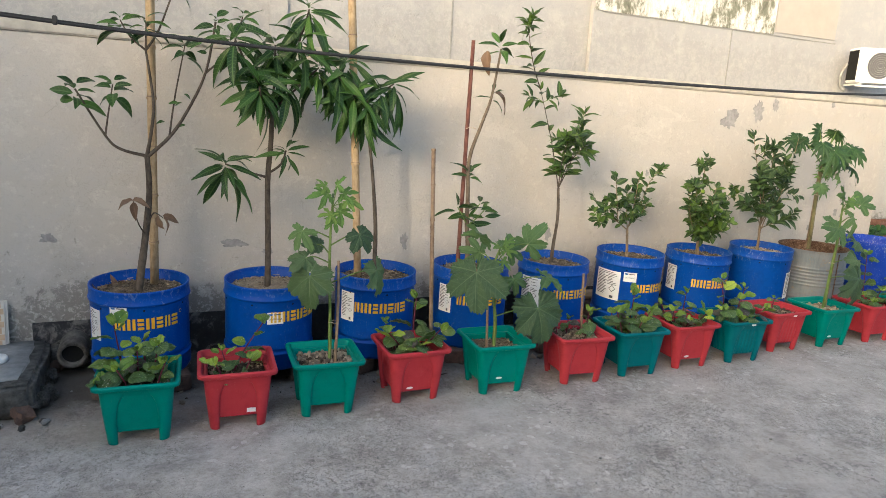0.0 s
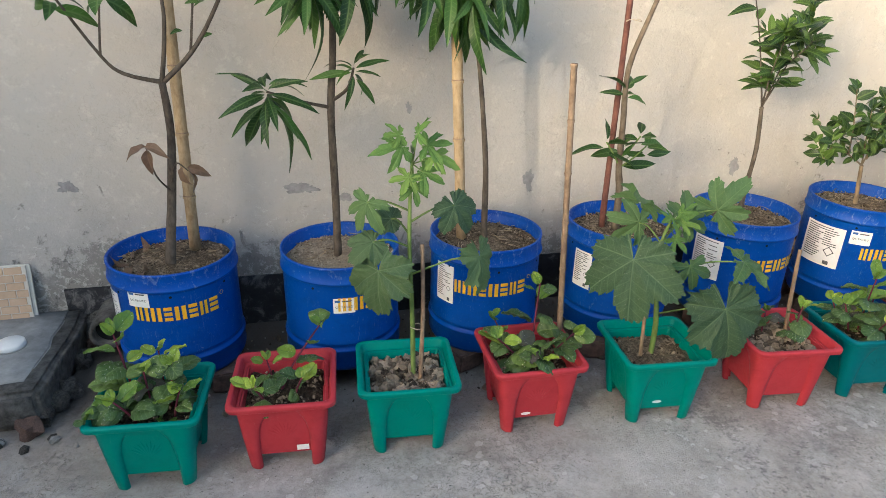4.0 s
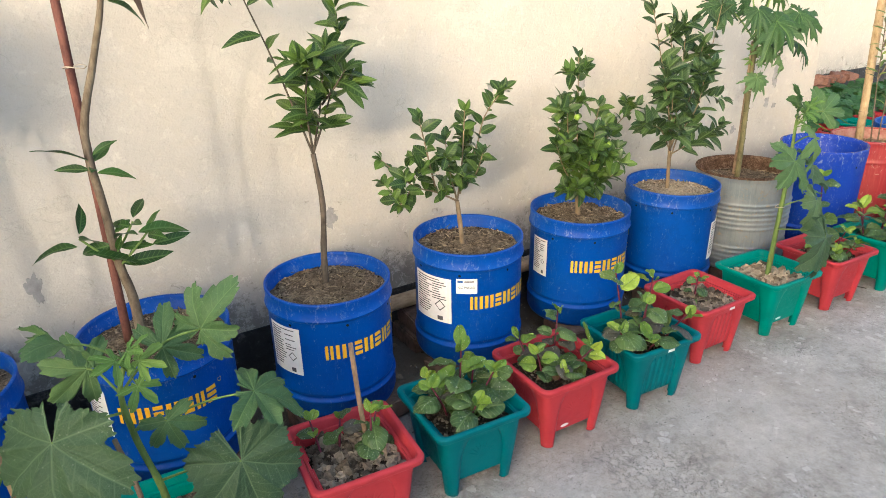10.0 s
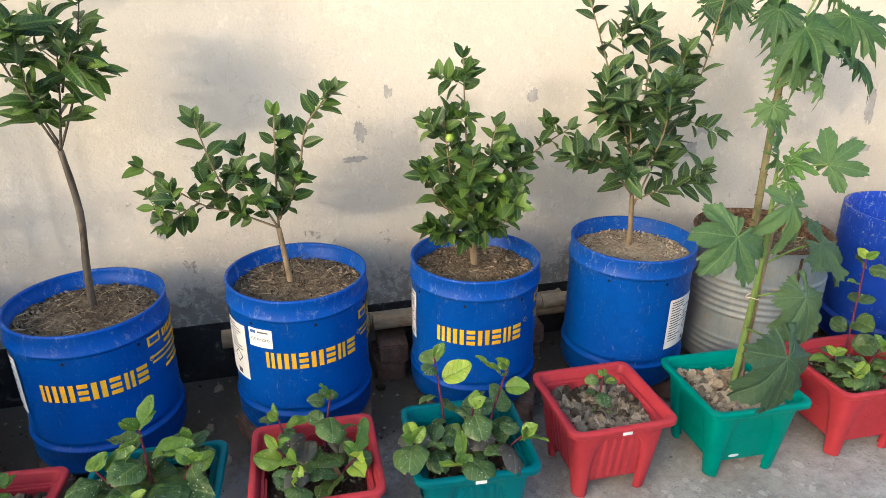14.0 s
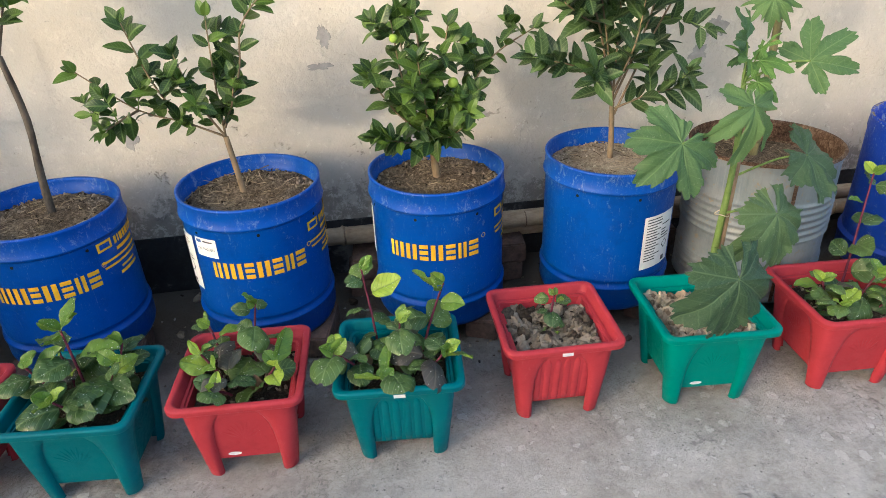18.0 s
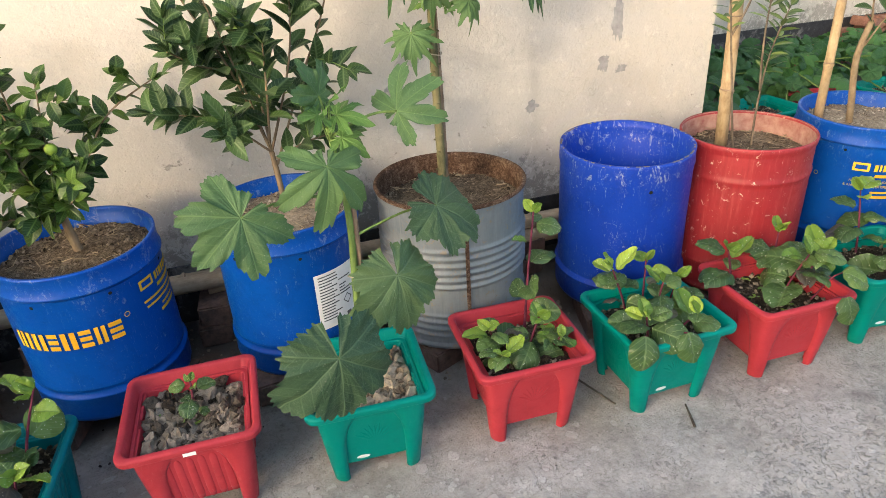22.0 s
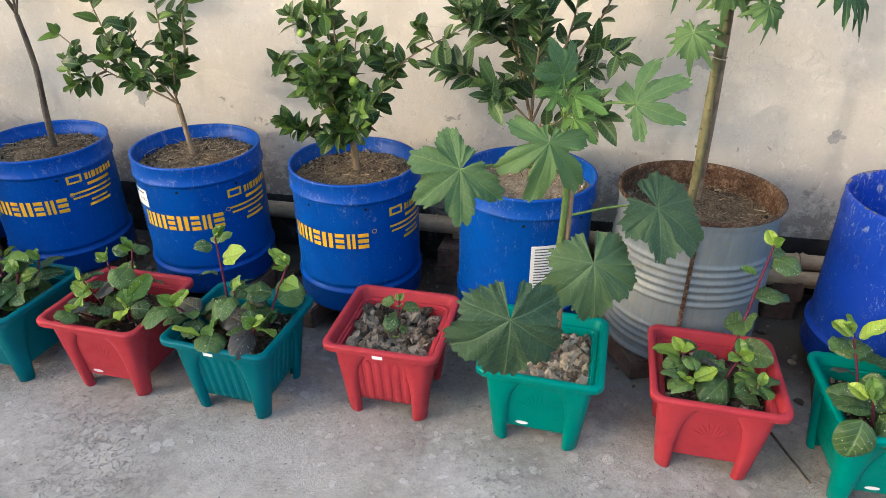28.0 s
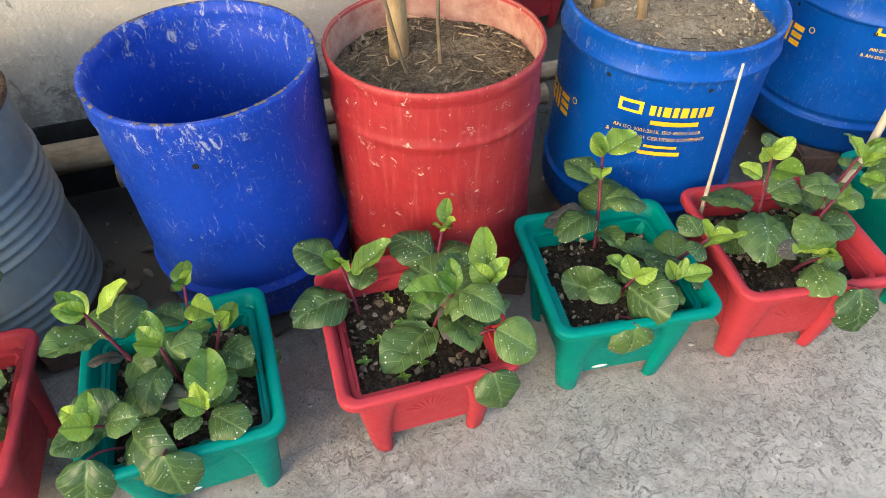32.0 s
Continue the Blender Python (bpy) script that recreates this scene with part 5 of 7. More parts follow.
# x, y, turn, colour, ribbed
POT_ROW = [
    (0.05, 2.80, -4, "green", False, M_DARKSOIL, None, None), (0.445, 2.815, -4, "red", False, M_DARKSOIL, "square", None), (0.842, 2.815, -4, "green", False, M_SOIL, None, M_CLOD), (1.283, 2.84, -1, "red", False, M_DARKSOIL, "low", None),
    (1.745, 2.80, -4, "green", False, M_SOIL, "oval", None), (2.235, 2.785, -6, "red", False, M_DARKSOIL, None, M_CLOD), (2.62, 2.785, -5, "teal", False, M_DARKSOIL, None, None), (3.015, 2.795, -3, "red", False, M_DARKSOIL, "low", None),
    (3.42, 2.775, -5, "teal", True, M_DARKSOIL, "rim", None), (3.863, 2.85, -2, "red", True, M_CLOD, "rim", M_CLOD), (4.297, 2.82, -4, "green", False, M_CLODTAN, "low", M_CLODTAN), (4.735, 2.80, -3, "red", False, M_DARKSOIL, None, None),
    (5.15, 2.76, 0, "green", False, M_DARKSOIL, "low", None), (5.57, 2.757, -2, "red", False, M_DARKSOIL, None, None), (5.988, 2.763, -7, "green", False, M_DARKSOIL, "low", None), (6.365, 2.725, -9, "red", False, M_DARKSOIL, None, None),
    (6.81, 2.74, 0, "green", False, M_DARKSOIL, "low", None), (7.24, 2.74, 2, "red", False, M_DARKSOIL, None, None), (7.68, 2.75, -3, "green", False, M_DARKSOIL, None, None), (8.1, 2.75, -3, "red", False, M_DARKSOIL, None, None)]
SAID = {1: "full of leafy vine spinach", 2: "with a sparse vine spinach", 3: "with an okra plant and a stick", 4: "with leafy vine spinach", 5: "with a broad-leaved okra plant", 6: "with a small plant tied to a stick", 7: "full of vine spinach",
        8: "with purplish vine spinach", 9: "with drooping vine spinach", 10: "with grey clods and one seedling", 11: "with tan clods and a tall okra", 12: "with a vine spinach shoot", 13: "full of glossy vine spinach", 14: "half covered by vine spinach"}
for i, (x, y, rz, colour, ribbed, soil, st, cl) in enumerate(POT_ROW, 1):
    pot(x, y, rz, colour, ribbed, f"{colour} square plastic pot {SAID.get(i, 'with vine spinach')}", soil, i, st, cl)

# ---- leaves ----


def blade(name, L, W, mat, shape="ovate", fold=0.25, droop=0.3, wave=0.0, seed=0, nl=9, pucker=0.0, ribs=0.0, curl=0.0):
    """A simple leaf along +y: folded on its midrib, bent down towards the tip, with a wavy edge.
    pucker swells the blade between its side veins, ribs to the metre; curl turns the edges."""
    rg = random.Random(seed)
    vv, ff = [], []
    ph = rg.uniform(0, 6.28)
    cols = (-1, -0.82, -0.6, -0.34, -0.1, 0.1, 0.34, 0.6, 0.82, 1) if pucker else (-1, -0.55, 0, 0.55, 1)
    nc = len(cols)
    skew = rg.uniform(-0.1, 0.1)
    for i in range(nl + 1):
        t = i / nl
        if shape == "lance":
            w = math.sin(math.pi * min(1, t * 1.02)) ** 0.75 * (1.05 - 0.35 * t)
        elif shape == "round":
            w = (math.sin(math.pi * (t * 0.97 + 0.015)) ** 0.55) * (1.08 - 0.25 * t)
        elif shape == "spoon":
            w = math.sin(math.pi * (t ** 0.9 * 0.985 + 0.01)) ** 0.62 * (1.0 + 0.1 * noise.noise(Vector((t * 5, seed * 1.7, 0))))
        else:
            w = math.sin(math.pi * t ** 0.85) ** 0.8
        w = max(w, 0.02) * W / 2
        cy, cz = L * t * (1 - 0.12 * droop * t), -droop * L * 0.5 * t * t
        for s in cols:
            edge = wave * W * (abs(s) ** 2) * math.sin(t * 11 + ph + (1.7 if s > 0 else 0))
            ax = abs(s) * w
            swell = 0.0
            if pucker:
                swell = pucker * (abs(math.sin(math.pi * ribs * (cy - 0.8 * ax))) ** 0.7) * (1 - s ** 4) * min(1, abs(s) * 4) * math.sin(math.pi * min(1, t + 0.05))
                swell += pucker * 0.6 * noise.noise(Vector((s * w * 70, cy * 70, seed * 3.0)))
            vv.append((s * w + skew * L * t * t, cy, cz + fold * ax - 0.25 * fold * w * s * s + edge + swell + curl * W * abs(s) ** 3))
    for i in range(nl):
        for j in range(nc - 1):
            a = i * nc + j
            ff.append((a, a + 1, a + nc + 1, a + nc))
    return mesh_from(name, vv, ff, mat, True)


def palm(name, R, mat, lobes, b, core, teeth, droop=0.35, fold=0.25, seed=0, n=132, cuts=0.0, wide=0.0):
    """A lobed leaf: the stalk joins at the origin, the middle lobe points along +y. Each lobe is an
    ellipse from the stalk, b its half width, or with wide a broad lobe of that many degrees to a side;
    cuts notches the lobes again."""
    rg = random.Random(seed)
    vv, ff = [(0, 0, 0)], []
    steps = (0.1, 0.22, 0.36, 0.5, 0.64, 0.78, 0.9, 1.0)
    ph = rg.uniform(0, 6.28)
    k = [1 + rg.uniform(-0.12, 0.1) for _ in lobes]
    turn = [rg.uniform(-5, 5) for _ in lobes]
    dip = [rg.uniform(-0.2, 0.2) for _ in lobes]
    edge_r, near = [], []
    for j in range(n + 1):
        deg = -168 + 336 * j / n
        r, off, sag = core * (1 - 0.4 * max(0.0, (abs(deg) - 140) / 28)), 30.0, 0.0
        for (d, ln), kk, tu, dp in zip(lobes, k, turn, dip):
            ph_d = abs(deg - d - tu)
            if ph_d < 80:
                c, s = math.cos(radians(ph_d)), math.sin(radians(ph_d))
                q = kk * ln * 4 * c / (4 * c * c + s * s / (b * b))
                if wide:
                    q = core + (kk * ln - core) * math.cos(math.pi / 2 * min(1.0, ph_d / wide)) ** 0.85
                q *= 1 - cuts * abs(math.sin(radians(ph_d) * 9.0)) ** 1.5
                if q > r:
                    r, off, sag = q, ph_d, dp
        r *= 1 + teeth * ((j % 6) / 5.0 * (1 if deg < 0 else -1) + (0 if deg < 0 else 1) - 0.5 + 0.4 * (j % 3 == 1) + 1.0 * noise.noise(Vector((j * 0.31, seed * 2.0, 0.0))))
        edge_r.append(r * R)
        near.append((off, sag))
    for s in steps:
        for j in range(n + 1):
            th = radians(-168 + 336 * j / n)
            rr = edge_r[j] * s
            off, sag = near[j]
            z = -droop * rr * rr / R + fold * rr * min(0.5, radians(off)) - sag * rr * rr / R
            z += 0.035 * R * math.sin(th * 17 + ph) * s ** 3 + 0.1 * R * s * noise.noise(Vector((rr * math.sin(th) * 3.2 / R, rr * math.cos(th) * 3.2 / R, seed * 1.7))) + 0.04 * R * s * noise.noise(Vector((rr * math.sin(th) * 9 / R, rr * math.cos(th) * 9 / R, seed))) + 0.02 * R * noise.noise(Vector((rr * math.sin(th) * 22 / R, rr * math.cos(th) * 22 / R, seed)))
            vv.append((rr * math.sin(th), rr * math.cos(th), z))
    m = n + 1
    for j in range(n):
        ff.append((0, 1 + j + 1, 1 + j))
    for q in range(len(steps) - 1):
        for j in range(n):
            a = 1 + q * m + j
            ff.append((a, a + 1, a + m + 1, a + m))
    return mesh_from(name, vv, ff, mat, True)


def aim(p, d, up=(0, 0, 1), s=1.0, roll=0.0):
    """A pose at p whose +y runs along d and whose +z leans to up."""
    y = Vector(d).normalized()
    x = y.cross(Vector(up))
    if x.length < 1e-3:
        x = y.cross(Vector((0.3, -1, 0.2)))
    x.normalize()
    z = x.cross(y)
    m = Matrix(((x.x, y.x, z.x, p[0]), (x.y, y.y, z.y, p[1]), (x.z, y.z, z.z, p[2]), (0, 0, 0, 1)))
    return m @ Matrix.Rotation(radians(roll), 4, 'Y') @ Matrix.Scale(s, 4)


def put_leaf(parent, meshes, p, d, rg, s=1.0, up=None, roll=None, name="leaf"):
    ob = new(name, rg.choice(meshes))
    if up is None:
        # faces turn to the open yard and the sky
        up = (rg.uniform(-0.5, 0.4), rg.uniform(-1.0, -0.1), 0.75)
    ob.parent = parent
    ob.matrix_basis = aim(p, d, up, s, rg.uniform(-25, 25) if roll is None else roll)
    return ob


L_AGED = leaf_material("aged_spinach_leaf", (0.055, 0.05, 0.05), (0.1, 0.105, 0.07), (0.14, 0.12, 0.1), True, ribs=62, rough=0.45)
MANGO = [blade("mango_blade", 0.2, 0.042, L_MANGO, "lance", 0.4, dr, 0.05, k, 11) for k, dr in enumerate((0.5, 0.9, 1.3, 0.7))]
SLENDER = [blade("slender_blade", 0.1, 0.034, L_CITRUS, "ovate", 0.35, dr, 0.04, k + 70, 8) for k, dr in enumerate((0.3, 0.7, 1.0, 0.5))]
BROAD = [blade("long_blade", 0.16, 0.05, L_MANGO, "lance", 0.4, dr, 0.04, k + 60, 10) for k, dr in enumerate((0.5, 0.9, 0.3))]
CITRUS = [blade("citrus_blade", 0.075, 0.04, L_CITRUS, "ovate", 0.35, dr, 0.03, k, 7) for k, dr in enumerate((0.2, 0.45, 0.7, 0.35))]
GUAVA = [blade("oblong_blade", 0.08, 0.036, L_GUAVA, "ovate", 0.5, dr, 0.02, k, 8) for k, dr in enumerate((0.1, 0.35, 0.6))]
SPINACH = [blade("spinach_blade", le, wi, L_SPINACH, "round", fo, dr, 0.04, k, 16, 0.0105, 62, cu) for k, (le, wi, fo, dr, cu) in enumerate(((0.092, 0.096, 0.25, 0.35, -0.06), (0.095, 0.09, 0.12, 0.55, -0.09), (0.092, 0.082, 0.4, 0.2, 0.05), (0.1, 0.1, 0.15, 0.8, -0.11), (0.09, 0.09, -0.12, 0.45, -0.07), (0.095, 0.08, 0.3, 0.5, 0.0)))]
YOUNG = [blade("young_spinach_blade", 0.086, wi, L_YOUNG, "round", fo, dr, 0.05, k + 9, 14, 0.008, 75, 0.05) for k, (wi, fo, dr) in enumerate(((0.07, 0.4, -0.25), (0.066, 0.6, 0.15), (0.072, 0.3, 0.4), (0.058, 0.7, -0.5)))]
AGED = [blade("aged_spinach_blade", 0.1, 0.08, L_AGED, "round", fo, dr, 0.07, k + 30, 12, 0.005, 62, -0.1) for k, (fo, dr) in enumerate(((0.2, 0.6), (-0.3, 1.0), (0.5, 0.8)))]
POMEGRANATE = [blade("narrow_blade", 0.054, 0.0165, L_POMEGRANATE, "lance", 0.3, dr, 0.0, k, 5) for k, dr in enumerate((0.2, 0.5))]
WIDE = [blade("broad_blade", 0.09, 0.038, L_MANGO, "ovate", 0.35, dr, 0.03, k, 8) for k, dr in enumerate((0.7, 1.0, 1.25))]
WITHERED = [blade("withered_blade", 0.075, 0.035, M_DRY, "ovate", 0.9, dr, 0.12, k, 8) for k, dr in enumerate((1.1, 1.6))]
OKRA_LOBES = ((0, 1.0), (54, 0.92), (-54, 0.92), (108, 0.72), (-108, 0.72))
OKRA = [palm("okra_blade", 1.0, L_OKRA, OKRA_LOBES, 0.3, core, 0.075, dr, 0.35, k, 186, 0.0, w) for k, (core, w, dr) in enumerate(((0.54, 38, 0.3), (0.48, 36, 0.5), (0.58, 39, 0.4), (0.44, 35, 0.35), (0.5, 38, 0.65)))]
OKRA_MID = [palm("fresh_okra_blade", 1.0, L_OKRA_MID, OKRA_LOBES, 0.3, core, 0.085, dr, 0.35, 40 + k, 162, 0.0, w) for k, (core, w, dr) in enumerate(((0.34, 30, 0.3), (0.28, 28, 0.5), (0.38, 31, 0.4)))]
OKRA_YOUNG = [palm("young_okra_blade", 1.0, L_OKRA_YOUNG, OKRA_LOBES, 0.2, core, 0.13, dr, 0.3, 7 + k, 96, 0.0, w) for k, (core, w, dr) in enumerate(((0.25, 25, 0.25), (0.3, 27, 0.5), (0.22, 24, 0.1)))]
PAPAYA_LOBES = ((0, 1.0), (42, 0.95), (-42, 0.95), (85, 0.85), (-85, 0.85), (128, 0.62), (-128, 0.62))
PAPAYA = [palm("papaya_blade", 1.0, L_PAPAYA, PAPAYA_LOBES, 0.4, 0.5, 0.08, dr, 0.4, 11 + k, 198, 0.36) for k, dr in enumerate((0.5, 0.75, 0.6))]
PAPAYA_YOUNG = [palm("young_papaya_blade", 1.0, L_OKRA_MID, PAPAYA_LOBES, 0.26, 0.3, 0.1, dr, 0.45, 15 + k, 140, 0.34) for k, dr in enumerate((0.3, 0.6))]
PUMPKIN = [palm("pumpkin_blade", 1.0, L_PUMPKIN, ((0, 1.0), (60, 0.98), (-60, 0.98), (120, 0.9), (-120, 0.9)), 0.5, 0.7, 0.05, dr, 0.15, 21 + k, 48) for k, dr in enumerate((0.2, 0.4))]


def twig_leaves(parent, line, n, meshes, rg, s=1.0, start=0.25, spread=0.9, lift=0.3, droop=0.0, tip=3):
    """Leaves set in turn along a twig, and a tuft at its tip."""
    line = [Vector(p) for p in line]
    for k in range(n):
        t = start + (1 - start) * (k + rg.uniform(0, 0.8)) / n
        q = min(t, 0.999) * (len(line) - 1)
        i = int(q)
        p = line[i].lerp(line[i + 1], q - i)
        ax = (line[i + 1] - line[i]).normalized()
        a = k * 2.4 + rg.uniform(-0.5, 0.5)
        side = ax.cross(Vector((0.2, 0.9, 0.35))).normalized()
        side = Matrix.Rotation(a, 3, ax) @ side
        d = side * spread + ax * rg.uniform(0.25, 0.6) + Vector((0, 0, lift * rg.uniform(0.2, 1) - droop))
        put_leaf(parent, meshes, p, d, rg, s * rg.uniform(0.7, 1.2))
    for k in range(tip):
        a = k * 2.4 + rg.uniform(0, 1)
        ax = (line[-1] - line[-2]).normalized()
        d = ax + Vector((math.cos(a), math.sin(a), 0.2)) * 0.6
        put_leaf(parent, meshes, line[-1], d, rg, s * rg.uniform(0.45, 0.85))


def tree(i, name, label):
    x, y, R, z, H = D(i)
    return thing(name, pose(0, 0, 0), label, "tree", "young trees in drums")


def whorl(parent, p, n, meshes, rg, s=1.0, out=1.0, drop=0.35, lean=(0, 0, 0)):
    """A tuft of leaves set round the last few centimetres of a twig: the lower ones hang, the upper ones stand."""
    for k in range(n):
        a = k * 2.4 + rg.uniform(-0.4, 0.4)
        u = (k + rg.random()) / n
        e = -drop * (1 - u) + 0.75 * u + rg.uniform(-0.25, 0.25)
        q = Vector(p) + Vector((math.cos(a) * 0.008, math.sin(a) * 0.008, 0.07 * s * (u - 0.7)))
        put_leaf(parent, meshes, q, Vector((math.cos(a) * out, math.sin(a) * out * 0.85, e)) + Vector(lean), rg, s * rg.uniform(0.6, 1.12) * (1.05 - 0.3 * u))


# ---- trees in the drums ----
rg = random.Random(101)
t1 = tree(1, "young_tree", "young tree with bare dark limbs and tufts of drooping leaves")
limb("trunk", [(0.05, 3.33, 0.46), (0.065, 3.33, 0.56), (0.09, 3.34, 0.73), (0.115, 3.35, 0.95), (0.11, 3.35, 1.12)], 0.021, 0.012, M_BARK, t1)
tips = []
for pts, r in (([(0.11, 3.35, 1.12), (0.0, 3.34, 1.15), (-0.06, 3.33, 1.21), (-0.17, 3.31, 1.41)], 0.008), ([(-0.06, 3.33, 1.21), (-0.045, 3.32, 1.3), (-0.02, 3.31, 1.44)], 0.005),
               ([(0.11, 3.35, 1.12), (0.135, 3.35, 1.25), (0.145, 3.35, 1.38), (0.12, 3.34, 1.6)], 0.009), ([(0.12, 3.34, 1.6), (0.06, 3.33, 1.65), (0.02, 3.32, 1.72)], 0.005), ([(0.12, 3.34, 1.6), (0.125, 3.33, 1.72)], 0.005),
               ([(0.12, 3.34, 1.6), (0.18, 3.36, 1.7), (0.26, 3.38, 1.92)], 0.006), ([(0.115, 3.35, 1.12), (0.21, 3.37, 1.21), (0.29, 3.38, 1.33), (0.38, 3.39, 1.52), (0.43, 3.4, 1.76)], 0.009),
               ([(0.21, 3.37, 1.21), (0.24, 3.38, 1.4), (0.29, 3.39, 1.64)], 0.005), ([(0.38, 3.39, 1.52), (0.5, 3.42, 1.64), (0.56, 3.44, 1.8)], 0.005)):
    limb("branch", pts, r, r * 0.55, M_BARK, t1, 6)
    tips.append(pts[-1])
for p in (tips[0], tips[1], tips[3], tips[4], tips[5], tips[6], tips[7], tips[8]):
    whorl(t1, p, 9, WIDE, rg, 1.3, 1.0, 0.35, (0, 0, 0.08))
for k in range(9):
    q = tips[6] if k % 2 else (0.25, 3.38, 1.42)
    put_leaf(t1, WIDE, Vector(q) + Vector((rg.uniform(-0.06, 0.04), 0, rg.uniform(-0.2, 0))), (rg.uniform(-1, 1), -0.5, 0.1), rg, 0.5)
limb("branch", [(0.09, 3.33, 0.75), (0.06, 3.28, 0.82), (0.045, 3.27, 0.92)], 0.004, 0.002, M_BARK, t1, 5)
limb("branch", [(0.1, 3.33, 0.78), (0.13, 3.28, 0.86), (0.17, 3.25, 0.84)], 0.004, 0.002, M_BARK, t1, 5)
for p, d in (((0.045, 3.27, 0.92), (-0.6, -0.4, 0)), ((0.045, 3.27, 0.92), (0.5, -0.5, 0.2)), ((0.045, 3.27, 0.91), (0.1, -0.7, -0.7)), ((0.17, 3.25, 0.84), (0.6, -0.2, -0.5)), ((0.15, 3.26, 0.85), (0.1, -0.3, -1)), ((0.17, 3.25, 0.85), (0.9, -0.3, -0.1))):
    put_leaf(t1, WITHERED, p, d, rg, 1.0)
for k in range(6):
    a = 2.2 + k * 0.35
    put_leaf(t1, WITHERED, (0.06 + 0.15 * math.cos(a), 3.36 + 0.15 * math.sin(a), 0.475), (math.cos(a * 3), math.sin(a * 3), 0.1), rg, 1.0, roll=180 * (k % 2))

t2 = tree(2, "mango_sapling", "mango sapling with a slim grey trunk and long drooping leaves")
limb("trunk", [(0.66, 3.31, 0.46), (0.662, 3.31, 0.7), (0.66, 3.31, 1.01), (0.675, 3.31, 1.2), (0.68, 3.31, 1.34)], 0.016, 0.011, M_BARK, t2)
for pts in ([(0.66, 3.31, 1.03), (0.56, 3.27, 1.06), (0.45, 3.24, 1.1)], [(0.66, 3.31, 1.05), (0.72, 3.28, 1.1), (0.74, 3.26, 1.17)], [(0.68, 3.31, 1.34), (0.63, 3.29, 1.45), (0.59, 3.26, 1.54)], [(0.68, 3.31, 1.34), (0.69, 3.3, 1.52), (0.69, 3.28, 1.67)],
            [(0.68, 3.31, 1.4), (0.78, 3.29, 1.62), (0.85, 3.27, 1.85)], [(0.68, 3.31, 1.36), (0.8, 3.28, 1.48), (0.9, 3.27, 1.58)], [(0.63, 3.29, 1.45), (0.55, 3.27, 1.58), (0.5, 3.25, 1.68)], [(0.68, 3.31, 1.34), (0.62, 3.22, 1.4), (0.6, 3.18, 1.47)]):
    limb("branch", pts, 0.007, 0.004, M_BARK, t2, 6)
whorl(t2, (0.45, 3.24, 1.1), 22, MANGO, rg, 1.1, 1.0, 1.1)
whorl(t2, (0.74, 3.26, 1.17), 12, MANGO, rg, 0.75, 1.0, 0.9)
for p, n in (((0.59, 3.26, 1.54), 15), ((0.69, 3.28, 1.67), 14), ((0.85, 3.27, 1.85), 16), ((0.9, 3.27, 1.58), 15), ((0.5, 3.25, 1.68), 12), ((0.6, 3.18, 1.47), 13), ((0.75, 3.28, 1.5), 12), ((0.8, 3.25, 1.7), 10)):
    whorl(t2, p, int(n * 1.35), MANGO, rg, 1.22, 0.95, 1.5)

t3 = tree(3, "mango_sapling", "mango sapling tied near a bamboo pole, leaves hanging in a tuft")
limb("trunk", [(1.24, 3.31, 0.48), (1.238, 3.31, 0.6), (1.235, 3.31, 0.78), (1.215, 3.31, 1.0), (1.19, 3.31, 1.2), (1.15, 3.3, 1.42)], 0.014, 0.006, M_BARK, t3)
for pts in ([(1.15, 3.3, 1.42), (1.08, 3.26, 1.46)], [(1.15, 3.3, 1.42), (1.22, 3.26, 1.48)], [(1.15, 3.3, 1.42), (1.0, 3.26, 1.54)], [(1.15, 3.3, 1.42), (1.3, 3.28, 1.53)]):
    limb("branch", pts, 0.006, 0.004, M_BARK, t3, 6)
for p, n in (((1.08, 3.26, 1.46), 14), ((1.22, 3.26, 1.48), 14), ((1.0, 3.26, 1.56), 14), ((1.3, 3.28, 1.53), 10), ((1.14, 3.22, 1.42), 10), ((1.05, 3.3, 1.62), 10)):
    whorl(t3, p, int(n * 1.4), MANGO, rg, 1.2, 0.8, 1.9)

t4 = tree(4, "sapling", "thin sapling with a few broad leaves beside a red stake")
limb("trunk", [(1.8, 3.3, 0.5), (1.8, 3.3, 0.66), (1.785, 3.3, 0.77), (1.78, 3.3, 0.94), (1.775, 3.3, 1.15), (1.84, 3.3, 1.35), (1.885, 3.29, 1.5), (1.92, 3.28, 1.76)], 0.016, 0.006, M_REDBARK, t4)
for z, n, x in ((0.86, 4, 1.785), (0.8, 3, 1.785), (1.08, 6, 1.775), (1.52, 4, 1.89), (1.78, 8, 1.92)):
    whorl(t4, (x, 3.29, z), n, BROAD, rg, 0.95, 1.0, 0.35, (0, -0.15, 0.15))
for z, dx in ((0.86, 0.09), (0.88, -0.08), (0.9, 0.06)):
    limb("branch", [(1.78, 3.3, z - 0.1), (1.78 + dx * 0.5, 3.27, z - 0.05), (1.78 + dx, 3.26, z)], 0.004, 0.003, M_GREENSTEM, t4, 5)
    whorl(t4, (1.78 + dx, 3.26, z), 4, BROAD, rg, 0.95, 1.0, 0.3)
put_leaf(t4, WITHERED, (1.83, 3.27, 1.74), (-0.3, -0.4, -1), rg, 1.6)
put_leaf(t4, WITHERED, (1.9, 3.28, 1.52), (1, -0.2, -0.25), rg, 1.7)


